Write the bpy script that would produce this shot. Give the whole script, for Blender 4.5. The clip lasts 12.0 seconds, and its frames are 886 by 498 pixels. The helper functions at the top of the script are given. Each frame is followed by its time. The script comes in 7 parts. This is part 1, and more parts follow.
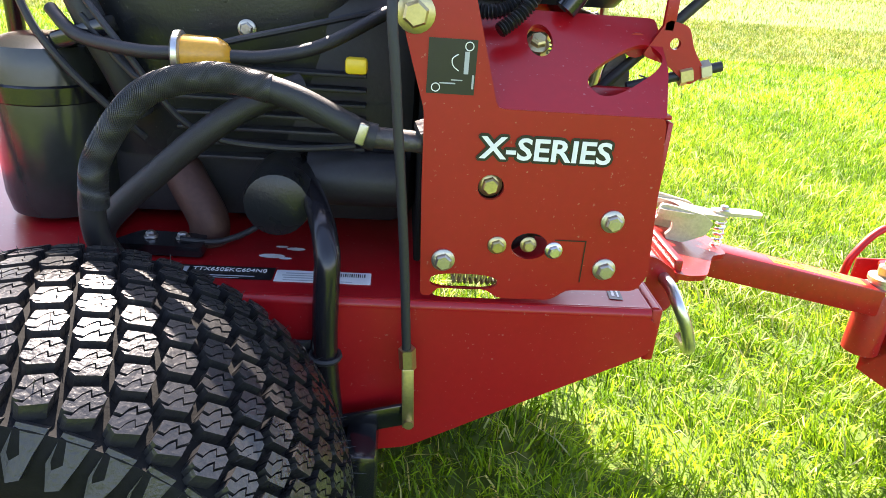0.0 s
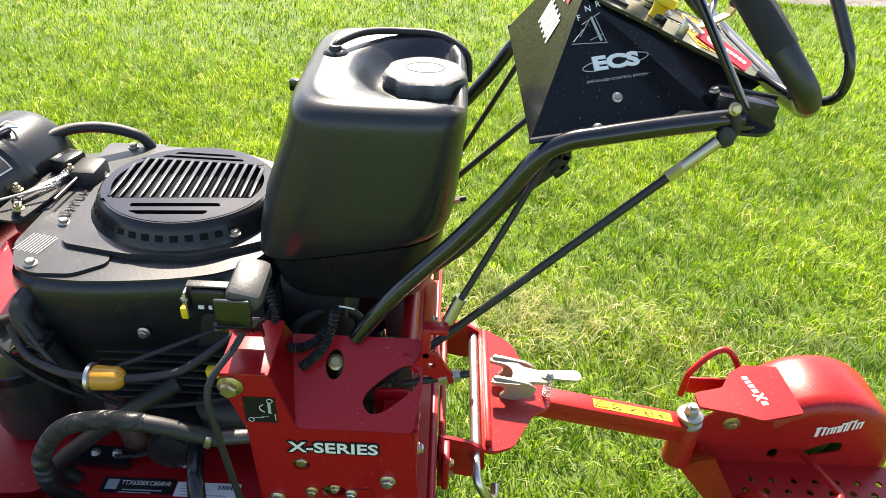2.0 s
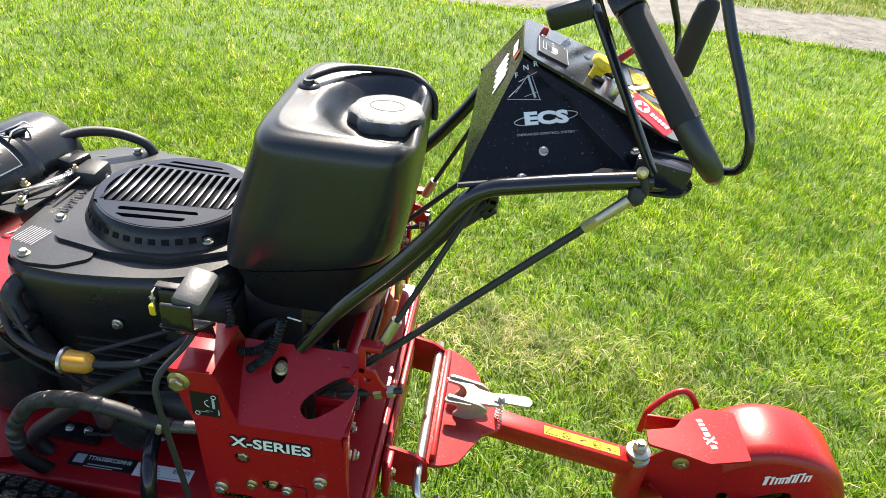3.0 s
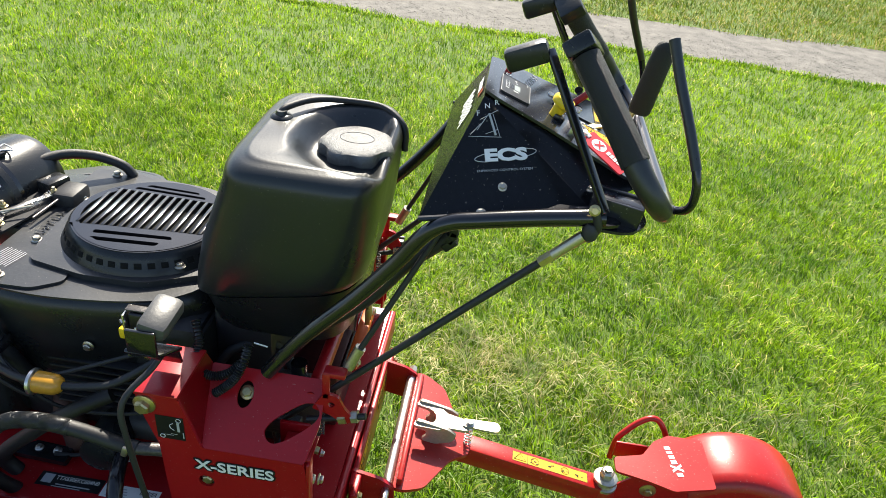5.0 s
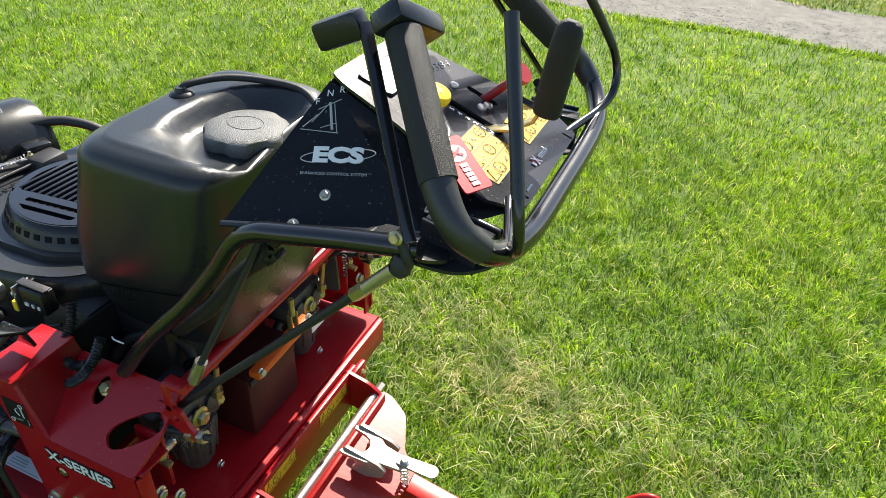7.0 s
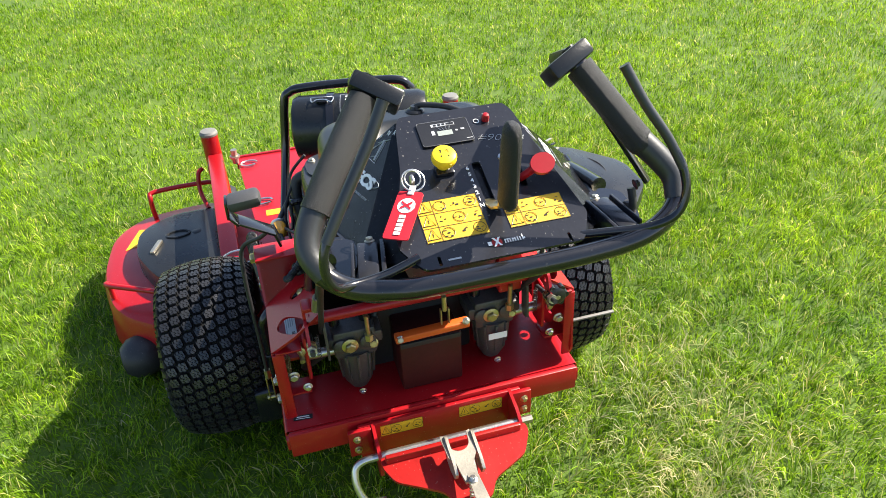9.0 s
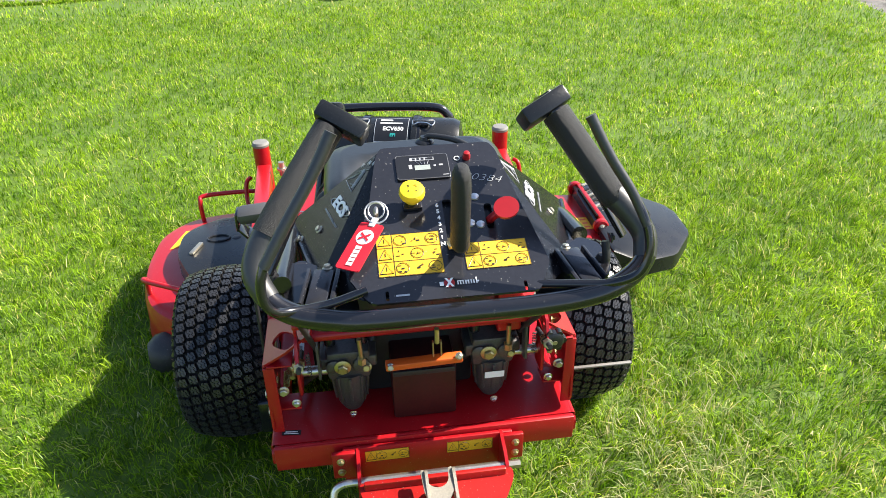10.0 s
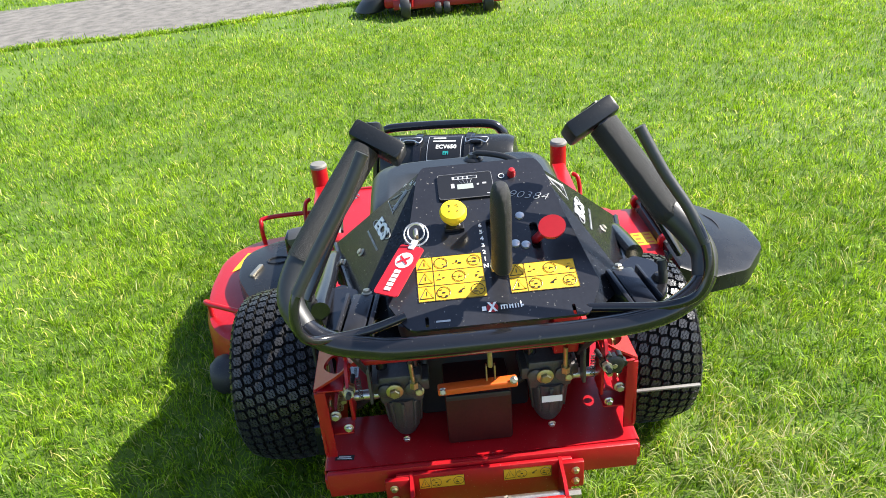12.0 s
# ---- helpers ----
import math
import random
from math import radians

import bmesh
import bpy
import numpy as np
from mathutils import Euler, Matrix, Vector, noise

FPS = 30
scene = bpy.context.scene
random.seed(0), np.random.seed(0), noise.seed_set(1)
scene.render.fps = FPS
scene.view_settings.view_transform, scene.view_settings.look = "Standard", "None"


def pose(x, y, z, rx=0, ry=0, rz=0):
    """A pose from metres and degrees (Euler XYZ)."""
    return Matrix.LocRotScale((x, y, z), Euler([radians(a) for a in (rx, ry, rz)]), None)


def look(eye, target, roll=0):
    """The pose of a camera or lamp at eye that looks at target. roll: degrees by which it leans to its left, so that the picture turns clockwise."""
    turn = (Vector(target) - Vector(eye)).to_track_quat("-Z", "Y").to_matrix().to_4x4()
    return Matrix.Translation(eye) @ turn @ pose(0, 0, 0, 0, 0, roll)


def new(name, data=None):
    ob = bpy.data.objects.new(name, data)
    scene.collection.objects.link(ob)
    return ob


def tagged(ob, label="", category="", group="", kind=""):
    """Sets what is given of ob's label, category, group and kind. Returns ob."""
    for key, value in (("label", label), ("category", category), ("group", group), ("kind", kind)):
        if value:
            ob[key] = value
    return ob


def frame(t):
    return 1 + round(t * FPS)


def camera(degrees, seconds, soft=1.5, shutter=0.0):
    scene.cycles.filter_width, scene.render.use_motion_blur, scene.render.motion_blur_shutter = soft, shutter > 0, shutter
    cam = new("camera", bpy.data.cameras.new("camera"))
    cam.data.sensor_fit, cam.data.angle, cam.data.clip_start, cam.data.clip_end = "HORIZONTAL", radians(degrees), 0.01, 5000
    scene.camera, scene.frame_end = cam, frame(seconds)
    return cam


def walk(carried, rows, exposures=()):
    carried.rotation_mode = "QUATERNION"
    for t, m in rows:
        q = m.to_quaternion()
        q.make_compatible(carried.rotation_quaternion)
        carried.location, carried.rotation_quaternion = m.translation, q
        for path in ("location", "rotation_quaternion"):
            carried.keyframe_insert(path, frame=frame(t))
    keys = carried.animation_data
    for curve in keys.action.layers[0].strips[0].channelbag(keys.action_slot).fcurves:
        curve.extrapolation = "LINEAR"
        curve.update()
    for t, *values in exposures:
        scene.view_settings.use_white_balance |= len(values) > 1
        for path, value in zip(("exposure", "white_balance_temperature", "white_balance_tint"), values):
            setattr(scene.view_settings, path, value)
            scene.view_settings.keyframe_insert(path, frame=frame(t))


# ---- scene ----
cam = camera(65.1, 12.0, soft=0.8)
# seconds, stops, kelvin, tint: the camera darkens and cools on the way
EXPOSURE = [(0, 2.58, 6800, 21), (0.5, 2.38, 6900, 19), (1.0, 2.03, 7200, 16.5), (1.5, 1.82, 7100, 14.5), (2.5, 1.68, 6800, 13), (3.7, 1.43, 6600, 11), (5.5, 1.20, 6650, 9), (6.5, 1.05, 6600, 9), (7.5, 1.36, 6550, 10), (9.5, 1.38, 6450, 11.5), (12, 1.45, 6250, 12)]
PATH = [
    (0, (-0.298, -0.927, 0.712), (-0.145, 0.89, -0.108), 4.5),
    (0.5, (-0.173, -0.975, 0.786), (-0.069, 0.856, -0.012), 5.1),
    (1, (-0.108, -1.0, 1.033), (-0.129, 0.779, 0.119), 0.4),
    (1.5, (-0.051, -0.952, 1.199), (-0.052, 0.735, 0.125), -0.7),
    (2, (-0.032, -0.937, 1.307), (-0.013, 0.707, 0.166), 3.0),
    (2.5, (0.036, -0.95, 1.363), (0.018, 0.662, 0.179), 7.5),
    (3, (0.107, -0.978, 1.383), (0.006, 0.672, 0.258), 5.7),
    (3.5, (0.145, -1.005, 1.406), (0.013, 0.695, 0.361), 6.7),
    (3.7, (0.146, -1.014, 1.419), (0.012, 0.701, 0.398), 7.6),
    (5.3, (0.152, -0.981, 1.416), (0.09, 0.685, 0.311), 6.2),
    (5.5, (0.154, -0.988, 1.408), (0.142, 0.673, 0.295), 5.9),
    (6, (0.199, -0.945, 1.388), (0.242, 0.72, 0.28), 5.5),
    (6.5, (0.374, -0.851, 1.383), (0.04, 0.765, 0.253), 3.5),
    (6.9, (0.506, -0.732, 1.378), (-0.063, 0.808, 0.237), 1.8),
    (7, (0.531, -0.696, 1.376), (-0.09, 0.822, 0.231), 3.0),
    (7.5, (0.66, -0.537, 1.424), (-0.435, 0.643, 0.237), -1.1),
    (7.7, (0.714, -0.488, 1.422), (-0.508, 0.563, 0.237), -0.9),
    (9.3, (1.042, -0.19, 1.47), (-0.604, 0.157, 0.388), -2.6),
    (9.5, (1.044, -0.158, 1.47), (-0.612, 0.161, 0.395), -1.7),
    (10, (1.033, -0.096, 1.471), (-0.664, 0.123, 0.437), -1.0),
    (10.5, (1.025, -0.078, 1.452), (-0.686, 0.055, 0.425), -3.3),
    (11, (1.006, -0.073, 1.45), (-0.718, -0.002, 0.439), -4.4),
    (11.5, (0.99, -0.076, 1.45), (-0.748, -0.046, 0.461), -4.7),
    (12, (0.999, -0.064, 1.456), (-0.742, -0.029, 0.471), -5.1),
]
walk(cam, [(t, look(eye, target, roll)) for t, eye, target, roll in PATH], EXPOSURE)

# ---- world and light ----
SUN = Vector((-0.08, 0.72, 0.69)).normalized()
world = bpy.data.worlds.new("sky")
scene.world = world
world.use_nodes = True
wn = world.node_tree.nodes
sky = wn.new("ShaderNodeTexSky")
sky.sky_type, sky.sun_disc = "NISHITA", False
sky.sun_elevation, sky.sun_rotation = math.asin(SUN.z), math.atan2(SUN.x, SUN.y)
world.node_tree.links.new(sky.outputs["Color"], wn["Background"].inputs["Color"])
wn["Background"].inputs["Strength"].default_value = 0.100
sun = new("sun", bpy.data.lights.new("sun", "SUN"))
sun.data.energy, sun.data.angle, sun.data.color = 5.0, radians(0.55), (1.0, 0.93, 0.80)
sun.matrix_world = look((0, 0, 0), -SUN)
sun.location = (0, 6, 6)


# ---- materials ----
def mat(name, color, rough=0.5, metal=0.0, vary=0.15, grain=60.0, bump=0.1, speck=0.0, coat=0.0, shine=0.5):
    """A painted, plastic, rubber or metal surface: two scales of variation, fine relief, and pale specks where speck > 0."""
    m = bpy.data.materials.new(name)
    m.use_nodes = True
    n, l = m.node_tree.nodes, m.node_tree.links
    b = n["Principled BSDF"]
    b.inputs["Metallic"].default_value = metal
    b.inputs["Coat Weight"].default_value = coat
    b.inputs["Specular IOR Level"].default_value = shine
    b.inputs["Coat Roughness"].default_value = 0.12
    pos = n.new("ShaderNodeTexCoord")
    fine, wide = n.new("ShaderNodeTexNoise"), n.new("ShaderNodeTexNoise")
    fine.inputs["Scale"].default_value, fine.inputs["Detail"].default_value = grain * 4, 4
    wide.inputs["Scale"].default_value, wide.inputs["Detail"].default_value = grain / 6, 3
    for x in (fine, wide):
        l.new(pos.outputs["Object"], x.inputs["Vector"])
    mul = n.new("ShaderNodeMath")
    mul.operation = "ADD"
    l.new(fine.outputs["Fac"], mul.inputs[0])
    l.new(wide.outputs["Fac"], mul.inputs[1])
    ramp = n.new("ShaderNodeValToRGB")
    ramp.color_ramp.elements[0].position, ramp.color_ramp.elements[1].position = 0.6, 1.4
    ramp.color_ramp.elements[1].position = 1.0
    ramp.color_ramp.elements[0].position = 0.0
    half = n.new("ShaderNodeMath")
    half.operation, half.inputs[1].default_value = "MULTIPLY", 0.5
    l.new(mul.outputs[0], half.inputs[0])
    l.new(half.outputs[0], ramp.inputs[0])
    lo = [c * (1 - vary * 1.6) for c in color]
    hi = [min(1, c * (1 + vary * 1.6)) for c in color]
    ramp.color_ramp.elements[0].color = (*lo, 1)
    ramp.color_ramp.elements[1].color = (*hi, 1)
    out = ramp.outputs["Color"]
    if speck > 0:
        sp = n.new("ShaderNodeTexNoise")
        sp.inputs["Scale"].default_value, sp.inputs["Detail"].default_value = 240, 2
        l.new(pos.outputs["Object"], sp.inputs["Vector"])
        cut = n.new("ShaderNodeMapRange")
        cut.inputs[1].default_value, cut.inputs[2].default_value = 0.69, 0.76
        cut.inputs[4].default_value = speck
        l.new(sp.outputs["Fac"], cut.inputs[0])
        mix = n.new("ShaderNodeMix")
        mix.data_type = "RGBA"
        l.new(cut.outputs[0], mix.inputs[0])
        l.new(out, mix.inputs[6])
        mix.inputs[7].default_value = (0.45, 0.43, 0.38, 1)
        out = mix.outputs[2]
    l.new(out, b.inputs["Base Color"])
    rr = n.new("ShaderNodeMapRange")
    rr.inputs[3].default_value, rr.inputs[4].default_value = max(0.04, rough - 0.12), min(1, rough + 0.14)
    l.new(wide.outputs["Fac"], rr.inputs[0])
    l.new(rr.outputs[0], b.inputs["Roughness"])
    if bump > 0:
        bp = n.new("ShaderNodeBump")
        bp.inputs["Strength"].default_value, bp.inputs["Distance"].default_value = bump, 0.0015
        l.new(fine.outputs["Fac"], bp.inputs["Height"])
        l.new(bp.outputs[0], b.inputs["Normal"])
    return m


RED = mat("red_paint", (0.345, 0.005, 0.009), 0.34, 0, 0.12, 30, 0.04, speck=0.25, coat=0.15, shine=0.4)
RED2 = mat("sulky_red_paint", (0.34, 0.010, 0.008), 0.33, 0, 0.35, 24, 0.08, speck=0.5, coat=0.08, shine=0.4)
ORANGE = mat("orange_red", (0.62, 0.10, 0.012), 0.4, 0, 0.12, 30, 0.05)
BLACK = mat("black_powder_coat", (0.009, 0.009, 0.011), 0.17, 0, 0.2, 50, 0.06, speck=0.05, coat=0.3)
GLOSS = mat("black_gloss_hose", (0.011, 0.010, 0.013), 0.2, 0, 0.25, 60, 0.1)
CAPBLACK = mat("dusty_cap_plastic", (0.125, 0.126, 0.122), 0.36, 0, 0.6, 160, 0.9, speck=0.5)
SLEEVE = mat("smooth_grip_rubber", (0.016, 0.017, 0.017), 0.44, 0, 0.25, 60, 0.15, shine=0.7)
COVER = mat("satin_engine_cover", (0.024, 0.025, 0.026), 0.33, 0, 0.35, 40, 0.12, speck=0.25, shine=0.6)
CONSOLE = mat("console_black", (0.020, 0.021, 0.026), 0.17, 0, 0.25, 40, 0.05, speck=0.45, shine=0.4)
PLASTIC = mat("black_plastic", (0.013, 0.014, 0.015), 0.28, 0, 0.25, 80, 0.14, speck=0.12, shine=0.4)
TANK = mat("tank_plastic", (0.017, 0.019, 0.020), 0.30, 0, 0.15, 60, 0.10, speck=0.10)
DARK = mat("dark_metal", (0.03, 0.03, 0.032), 0.5, 0.3, 0.3, 50, 0.2)
RUBBER = mat("tyre_rubber", (0.022, 0.022, 0.023), 0.5, 0, 0.3, 60, 0.35, speck=0.18)
TREAD = mat("worn_tread_rubber", (0.022, 0.022, 0.023), 0.30, 0, 0.5, 60, 0.5, speck=0.10, shine=0.5)
# near-black and matte: the shade of recesses is put into this colour
GROOVE = mat("recess_shade_black", (0.010, 0.010, 0.010), 0.85, 0, 0.4, 60, 0.4, shine=0.15)
FOAM = mat("grip_foam", (0.013, 0.013, 0.013), 0.50, 0, 0.4, 420, 0.9)
HOSE = mat("hose_rubber", (0.016, 0.016, 0.017), 0.5, 0, 0.3, 300, 0.3)
HOOKZ = mat("dull_zinc", (0.50, 0.46, 0.38), 0.42, 0.75, 0.30, 60, 0.25)
ZINC = mat("zinc_steel", (0.50, 0.46, 0.37), 0.38, 0.9, 0.2, 90, 0.1)
YZINC = mat("yellow_zinc", (0.50, 0.42, 0.22), 0.36, 0.9, 0.25, 90, 0.1)
STEEL = mat("bare_steel", (0.62, 0.60, 0.57), 0.3, 0.95, 0.2, 60, 0.15)
CAST = mat("cast_aluminium", (0.085, 0.078, 0.076), 0.42, 0.45, 0.45, 60, 0.5)
WHITE = mat("white_vinyl", (0.80, 0.80, 0.78), 0.4, 0, 0.05, 60, 0.02)
GREY = mat("grey_print", (0.42, 0.43, 0.44), 0.5, 0, 0.1, 60, 0.02)
BLACKV = mat("black_vinyl", (0.010, 0.010, 0.011), 0.35, 0, 0.2, 60, 0.02)
YELLOW = mat("yellow_vinyl", (0.70, 0.40, 0.020), 0.5, 0, 0.14, 50, 0.03, speck=0.3, shine=0.35)
YKNOB = mat("yellow_plastic", (0.85, 0.60, 0.02), 0.35, 0, 0.06, 40, 0.03)
REDK = mat("red_plastic", (0.33, 0.008, 0.012), 0.35, 0, 0.1, 40, 0.03)
TAG = mat("red_tag", (0.62, 0.015, 0.03), 0.5, 0, 0.1, 60, 0.1)
AMBER = mat("amber_filter", (0.62, 0.30, 0.03), 0.3, 0, 0.25, 60, 0.05)
LCD = mat("lcd_glass", (0.30, 0.33, 0.30), 0.25, 0, 0.1, 60, 0.0)
TEAL = mat("teal_print", (0.02, 0.30, 0.28), 0.45, 0, 0.1, 60, 0.0)
COPPER = mat("rust_brown_pipe", (0.10, 0.050, 0.038), 0.6, 0.4, 0.3, 50, 0.3)
BRAID = mat("braided_hose_cover", (0.014, 0.014, 0.015), 0.5, 0.0, 0.1, 260, 0.3)
STRAND = mat("braid_strand", (0.045, 0.045, 0.044), 0.3, 0.3, 0.1, 200, 0.1)
SHINY = mat("black_gloss_paint", (0.022, 0.024, 0.022), 0.22, 0.0, 0.2, 30, 0.08, shine=0.6)
MAROON = mat("dark_belt_cover", (0.045, 0.006, 0.006), 0.45, 0, 0.5, 30, 0.1, shine=0.3)
CAPGREY = mat("dusty_cap", (0.17, 0.165, 0.15), 0.6, 0, 0.3, 60, 0.2)
DIM = mat("dim_print", (0.13, 0.13, 0.135), 0.5, 0, 0.2, 60, 0.02)


def grass_material(name, low, high, dry, dry_cut):
    """Blades: own colour each, paler dry ones among them, light shining through, patches of the lawn at two sizes."""
    m = bpy.data.materials.new(name)
    m.use_nodes = True
    n, l = m.node_tree.nodes, m.node_tree.links
    out = n["Material Output"]
    n.remove(n["Principled BSDF"])
    geo, ramp = n.new("ShaderNodeNewGeometry"), n.new("ShaderNodeValToRGB")
    l.new(geo.outputs["Random Per Island"], ramp.inputs[0])
    e = ramp.color_ramp.elements
    e[0].color, e[1].color, e[1].position = (*low, 1), (*high, 1), dry_cut - 0.02
    for p, c in ((dry_cut, dry), (1.0, tuple(min(1, x * 1.3) for x in dry))):
        k = e.new(p)
        k.color = (*c, 1)
    tc, ns, n2 = n.new("ShaderNodeTexCoord"), n.new("ShaderNodeTexNoise"), n.new("ShaderNodeTexNoise")
    l.new(tc.outputs["Object"], ns.inputs["Vector"])
    l.new(tc.outputs["Object"], n2.inputs["Vector"])
    ns.inputs["Scale"].default_value, n2.inputs["Scale"].default_value = 1.6, 9
    n3 = n.new("ShaderNodeTexNoise")
    n3.inputs["Scale"].default_value, n3.inputs["Detail"].default_value = 34, 3
    l.new(tc.outputs["Object"], n3.inputs["Vector"])
    add = n.new("ShaderNodeMath")
    l.new(ns.outputs["Fac"], add.inputs[0])
    l.new(n2.outputs["Fac"], add.inputs[1])
    rg = n.new("ShaderNodeMapRange")
    add3 = n.new("ShaderNodeMath")
    l.new(add.outputs[0], add3.inputs[0])
    l.new(n3.outputs["Fac"], add3.inputs[1])
    rg.inputs[1].default_value, rg.inputs[2].default_value = 1.15, 1.85
    l.new(add3.outputs[0], rg.inputs[0])
    mx = n.new("ShaderNodeMix")
    mx.data_type, mx.blend_type = "RGBA", "MULTIPLY"
    mx.inputs[0].default_value = 1.0
    tint = n.new("ShaderNodeValToRGB")
    tint.color_ramp.elements[0].color, tint.color_ramp.elements[1].color = (0.38, 0.54, 0.44, 1), (1.38, 1.21, 1.25, 1)
    l.new(rg.outputs[0], tint.inputs[0])
    l.new(ramp.outputs["Color"], mx.inputs[6])
    l.new(tint.outputs["Color"], mx.inputs[7])
    d, t, g = n.new("ShaderNodeBsdfDiffuse"), n.new("ShaderNodeBsdfTranslucent"), n.new("ShaderNodeBsdfGlossy")
    g.inputs["Roughness"].default_value = 0.42
    g.inputs["Color"].default_value = (0.8, 0.85, 0.7, 1)
    l.new(mx.outputs[2], d.inputs["Color"])
    l.new(mx.outputs[2], t.inputs["Color"])
    a, b = n.new("ShaderNodeMixShader"), n.new("ShaderNodeMixShader")
    a.inputs[0].default_value, b.inputs[0].default_value = 0.5, 0.022
    l.new(d.outputs[0], a.inputs[1])
    l.new(t.outputs[0], a.inputs[2])
    l.new(a.outputs[0], b.inputs[1])
    l.new(g.outputs[0], b.inputs[2])
    l.new(b.outputs[0], out.inputs["Surface"])
    return m


GRASS = grass_material("grass_blades", (0.050, 0.122, 0.003), (0.400, 0.635, 0.021), (0.62, 0.57, 0.18), 0.94)
VERGE = grass_material("verge_grass", (0.110, 0.175, 0.013), (0.26, 0.33, 0.035), (0.42, 0.38, 0.16), 0.72)
STRAW = grass_material("dry_clippings", (0.32, 0.38, 0.13), (0.48, 0.50, 0.22), (0.55, 0.50, 0.28), 0.8)


def ground_material(name, dark, light, scale, bump):
    m = mat(name, light, 0.9, 0, 0.3, scale, bump)
    r = [x for x in m.node_tree.nodes if x.type == "VALTORGB"][0]
    r.color_ramp.elements[0].color, r.color_ramp.elements[1].color = (*dark, 1), (*light, 1)
    r.color_ramp.elements[0].position, r.color_ramp.elements[1].position = 0.3, 0.7
    return m


SOIL = ground_material("lawn_floor", (0.052, 0.098, 0.008), (0.115, 0.185, 0.015), 9.0, 0.6)
GRAVEL = ground_material("grey_gravel", (0.038, 0.035, 0.030), (0.240, 0.224, 0.198), 40.0, 1.0)


# ---- mesh helpers ----
def part(name, bm, material, parent=None, label="", smooth=True):
    """Links a bmesh as one mesh object, under a thing or a part."""
    bmesh.ops.recalc_face_normals(bm, faces=bm.faces[:])
    me = bpy.data.meshes.new(name)
    bm.to_mesh(me)
    bm.free()
    me.materials.append(material)
    if smooth:
        me.shade_smooth()
        me.set_sharp_from_angle(angle=radians(38))
    ob = new(name, me)
    if parent is not None:
        ob.parent = parent
    if label:
        ob["label"] = label
    return ob


def thing(name, label, category, group="", kind=""):
    return tagged(new(name), label, category, group, kind)


def frame_of(o, u, v):
    """A matrix with its origin at o, x along u, y as near v as it can be, z out of the surface."""
    u, v = Vector(u).normalized(), Vector(v)
    n = u.cross(v).normalized()
    v = n.cross(u)
    m = Matrix((u, v, n)).transposed().to_4x4()
    m.translation = o
    return m


def box(bm, size, at, turn=None, bevel=0.0):
    m = Matrix.Translation(at) @ (turn.to_4x4() if turn is not None else Matrix()) @ Matrix.Diagonal((*size, 1))
    r = bmesh.ops.create_cube(bm, size=1, matrix=m)
    if bevel > 0:
        es = list({e for v in r["verts"] for e in v.link_edges})
        bmesh.ops.bevel(bm, geom=es, offset=bevel, segments=2, profile=0.5, affect="EDGES")
    return bm


def boxm(size, at, bevel=0.003, turn=None):
    return box(bmesh.new(), size, at, turn, bevel)


def rod(bm, a, b, r, r2=None, seg=16):
    a, b = Vector(a), Vector(b)
    d = b - a
    m = Matrix.Translation((a + b) / 2) @ d.to_track_quat("Z", "Y").to_matrix().to_4x4()
    bmesh.ops.create_cone(bm, cap_ends=True, segments=seg, radius1=r, radius2=r if r2 is None else r2, depth=d.length, matrix=m)
    return bm


def smooth_path(pts, n=6):
    """Points on a rounded curve through pts."""
    p = [Vector(x) for x in pts]
    out = []
    for i in range(len(p) - 1):
        a, b, c, d = p[max(i - 1, 0)], p[i], p[i + 1], p[min(i + 2, len(p) - 1)]
        for k in range(n):
            t = k / n
            out.append(0.5 * (2 * b + (c - a) * t + (2 * a - 5 * b + 4 * c - d) * t * t + (3 * b - a - 3 * c + d) * t ** 3))
    return out + [p[-1]]


def tube(bm, pts, r, seg=12, n=6, ends=True):
    """A tube of radius r (a number, or a function of 0..1) along a rounded curve."""
    p = smooth_path(pts, n) if n > 1 else [Vector(x) for x in pts]
    last, rings = None, []
    for i, q in enumerate(p):
        d = (p[min(i + 1, len(p) - 1)] - p[max(i - 1, 0)]).normalized()
        if last is None:
            side = d.cross(Vector((0.3, 0.2, 1)) if abs(d.z) < 0.9 else Vector((1, 0.1, 0))).normalized()
        else:
            side = (last - d * last.dot(d)).normalized()
        last = side
        up = d.cross(side)
        rr = r(i / (len(p) - 1)) if callable(r) else r
        rings.append([bm.verts.new(q + (side * math.cos(a) + up * math.sin(a)) * rr) for a in (2 * math.pi * k / seg for k in range(seg))])
    for a, b in zip(rings, rings[1:]):
        for k in range(seg):
            bm.faces.new((a[k], a[(k + 1) % seg], b[(k + 1) % seg], b[k]))
    if ends:
        bm.faces.new(rings[0][::-1])
        bm.faces.new(rings[-1])
    return bm


def plate(bm, outline, thick, m=None, holes=()):
    """A flat sheet with openings, drawn in x and y, its thickness going to minus z, then set in place by the matrix m."""
    m = m if m is not None else Matrix()
    loops = []
    for z in (0, -thick):
        lv = [[bm.verts.new(m @ Vector((x, y, z))) for x, y in loop] for loop in (outline, *holes)]
        loops.append(lv)
        if not holes:
            bm.faces.new(lv[0])
        else:
            es = [bm.edges.new((v[i], v[(i + 1) % len(v)])) for v in lv for i in range(len(v))]
            bmesh.ops.triangle_fill(bm, use_beauty=True, use_dissolve=False, edges=es)
    for a, b in zip(*loops):
        for i in range(len(a)):
            j = (i + 1) % len(a)
            bm.faces.new((a[i], a[j], b[j], b[i]))
    return bm


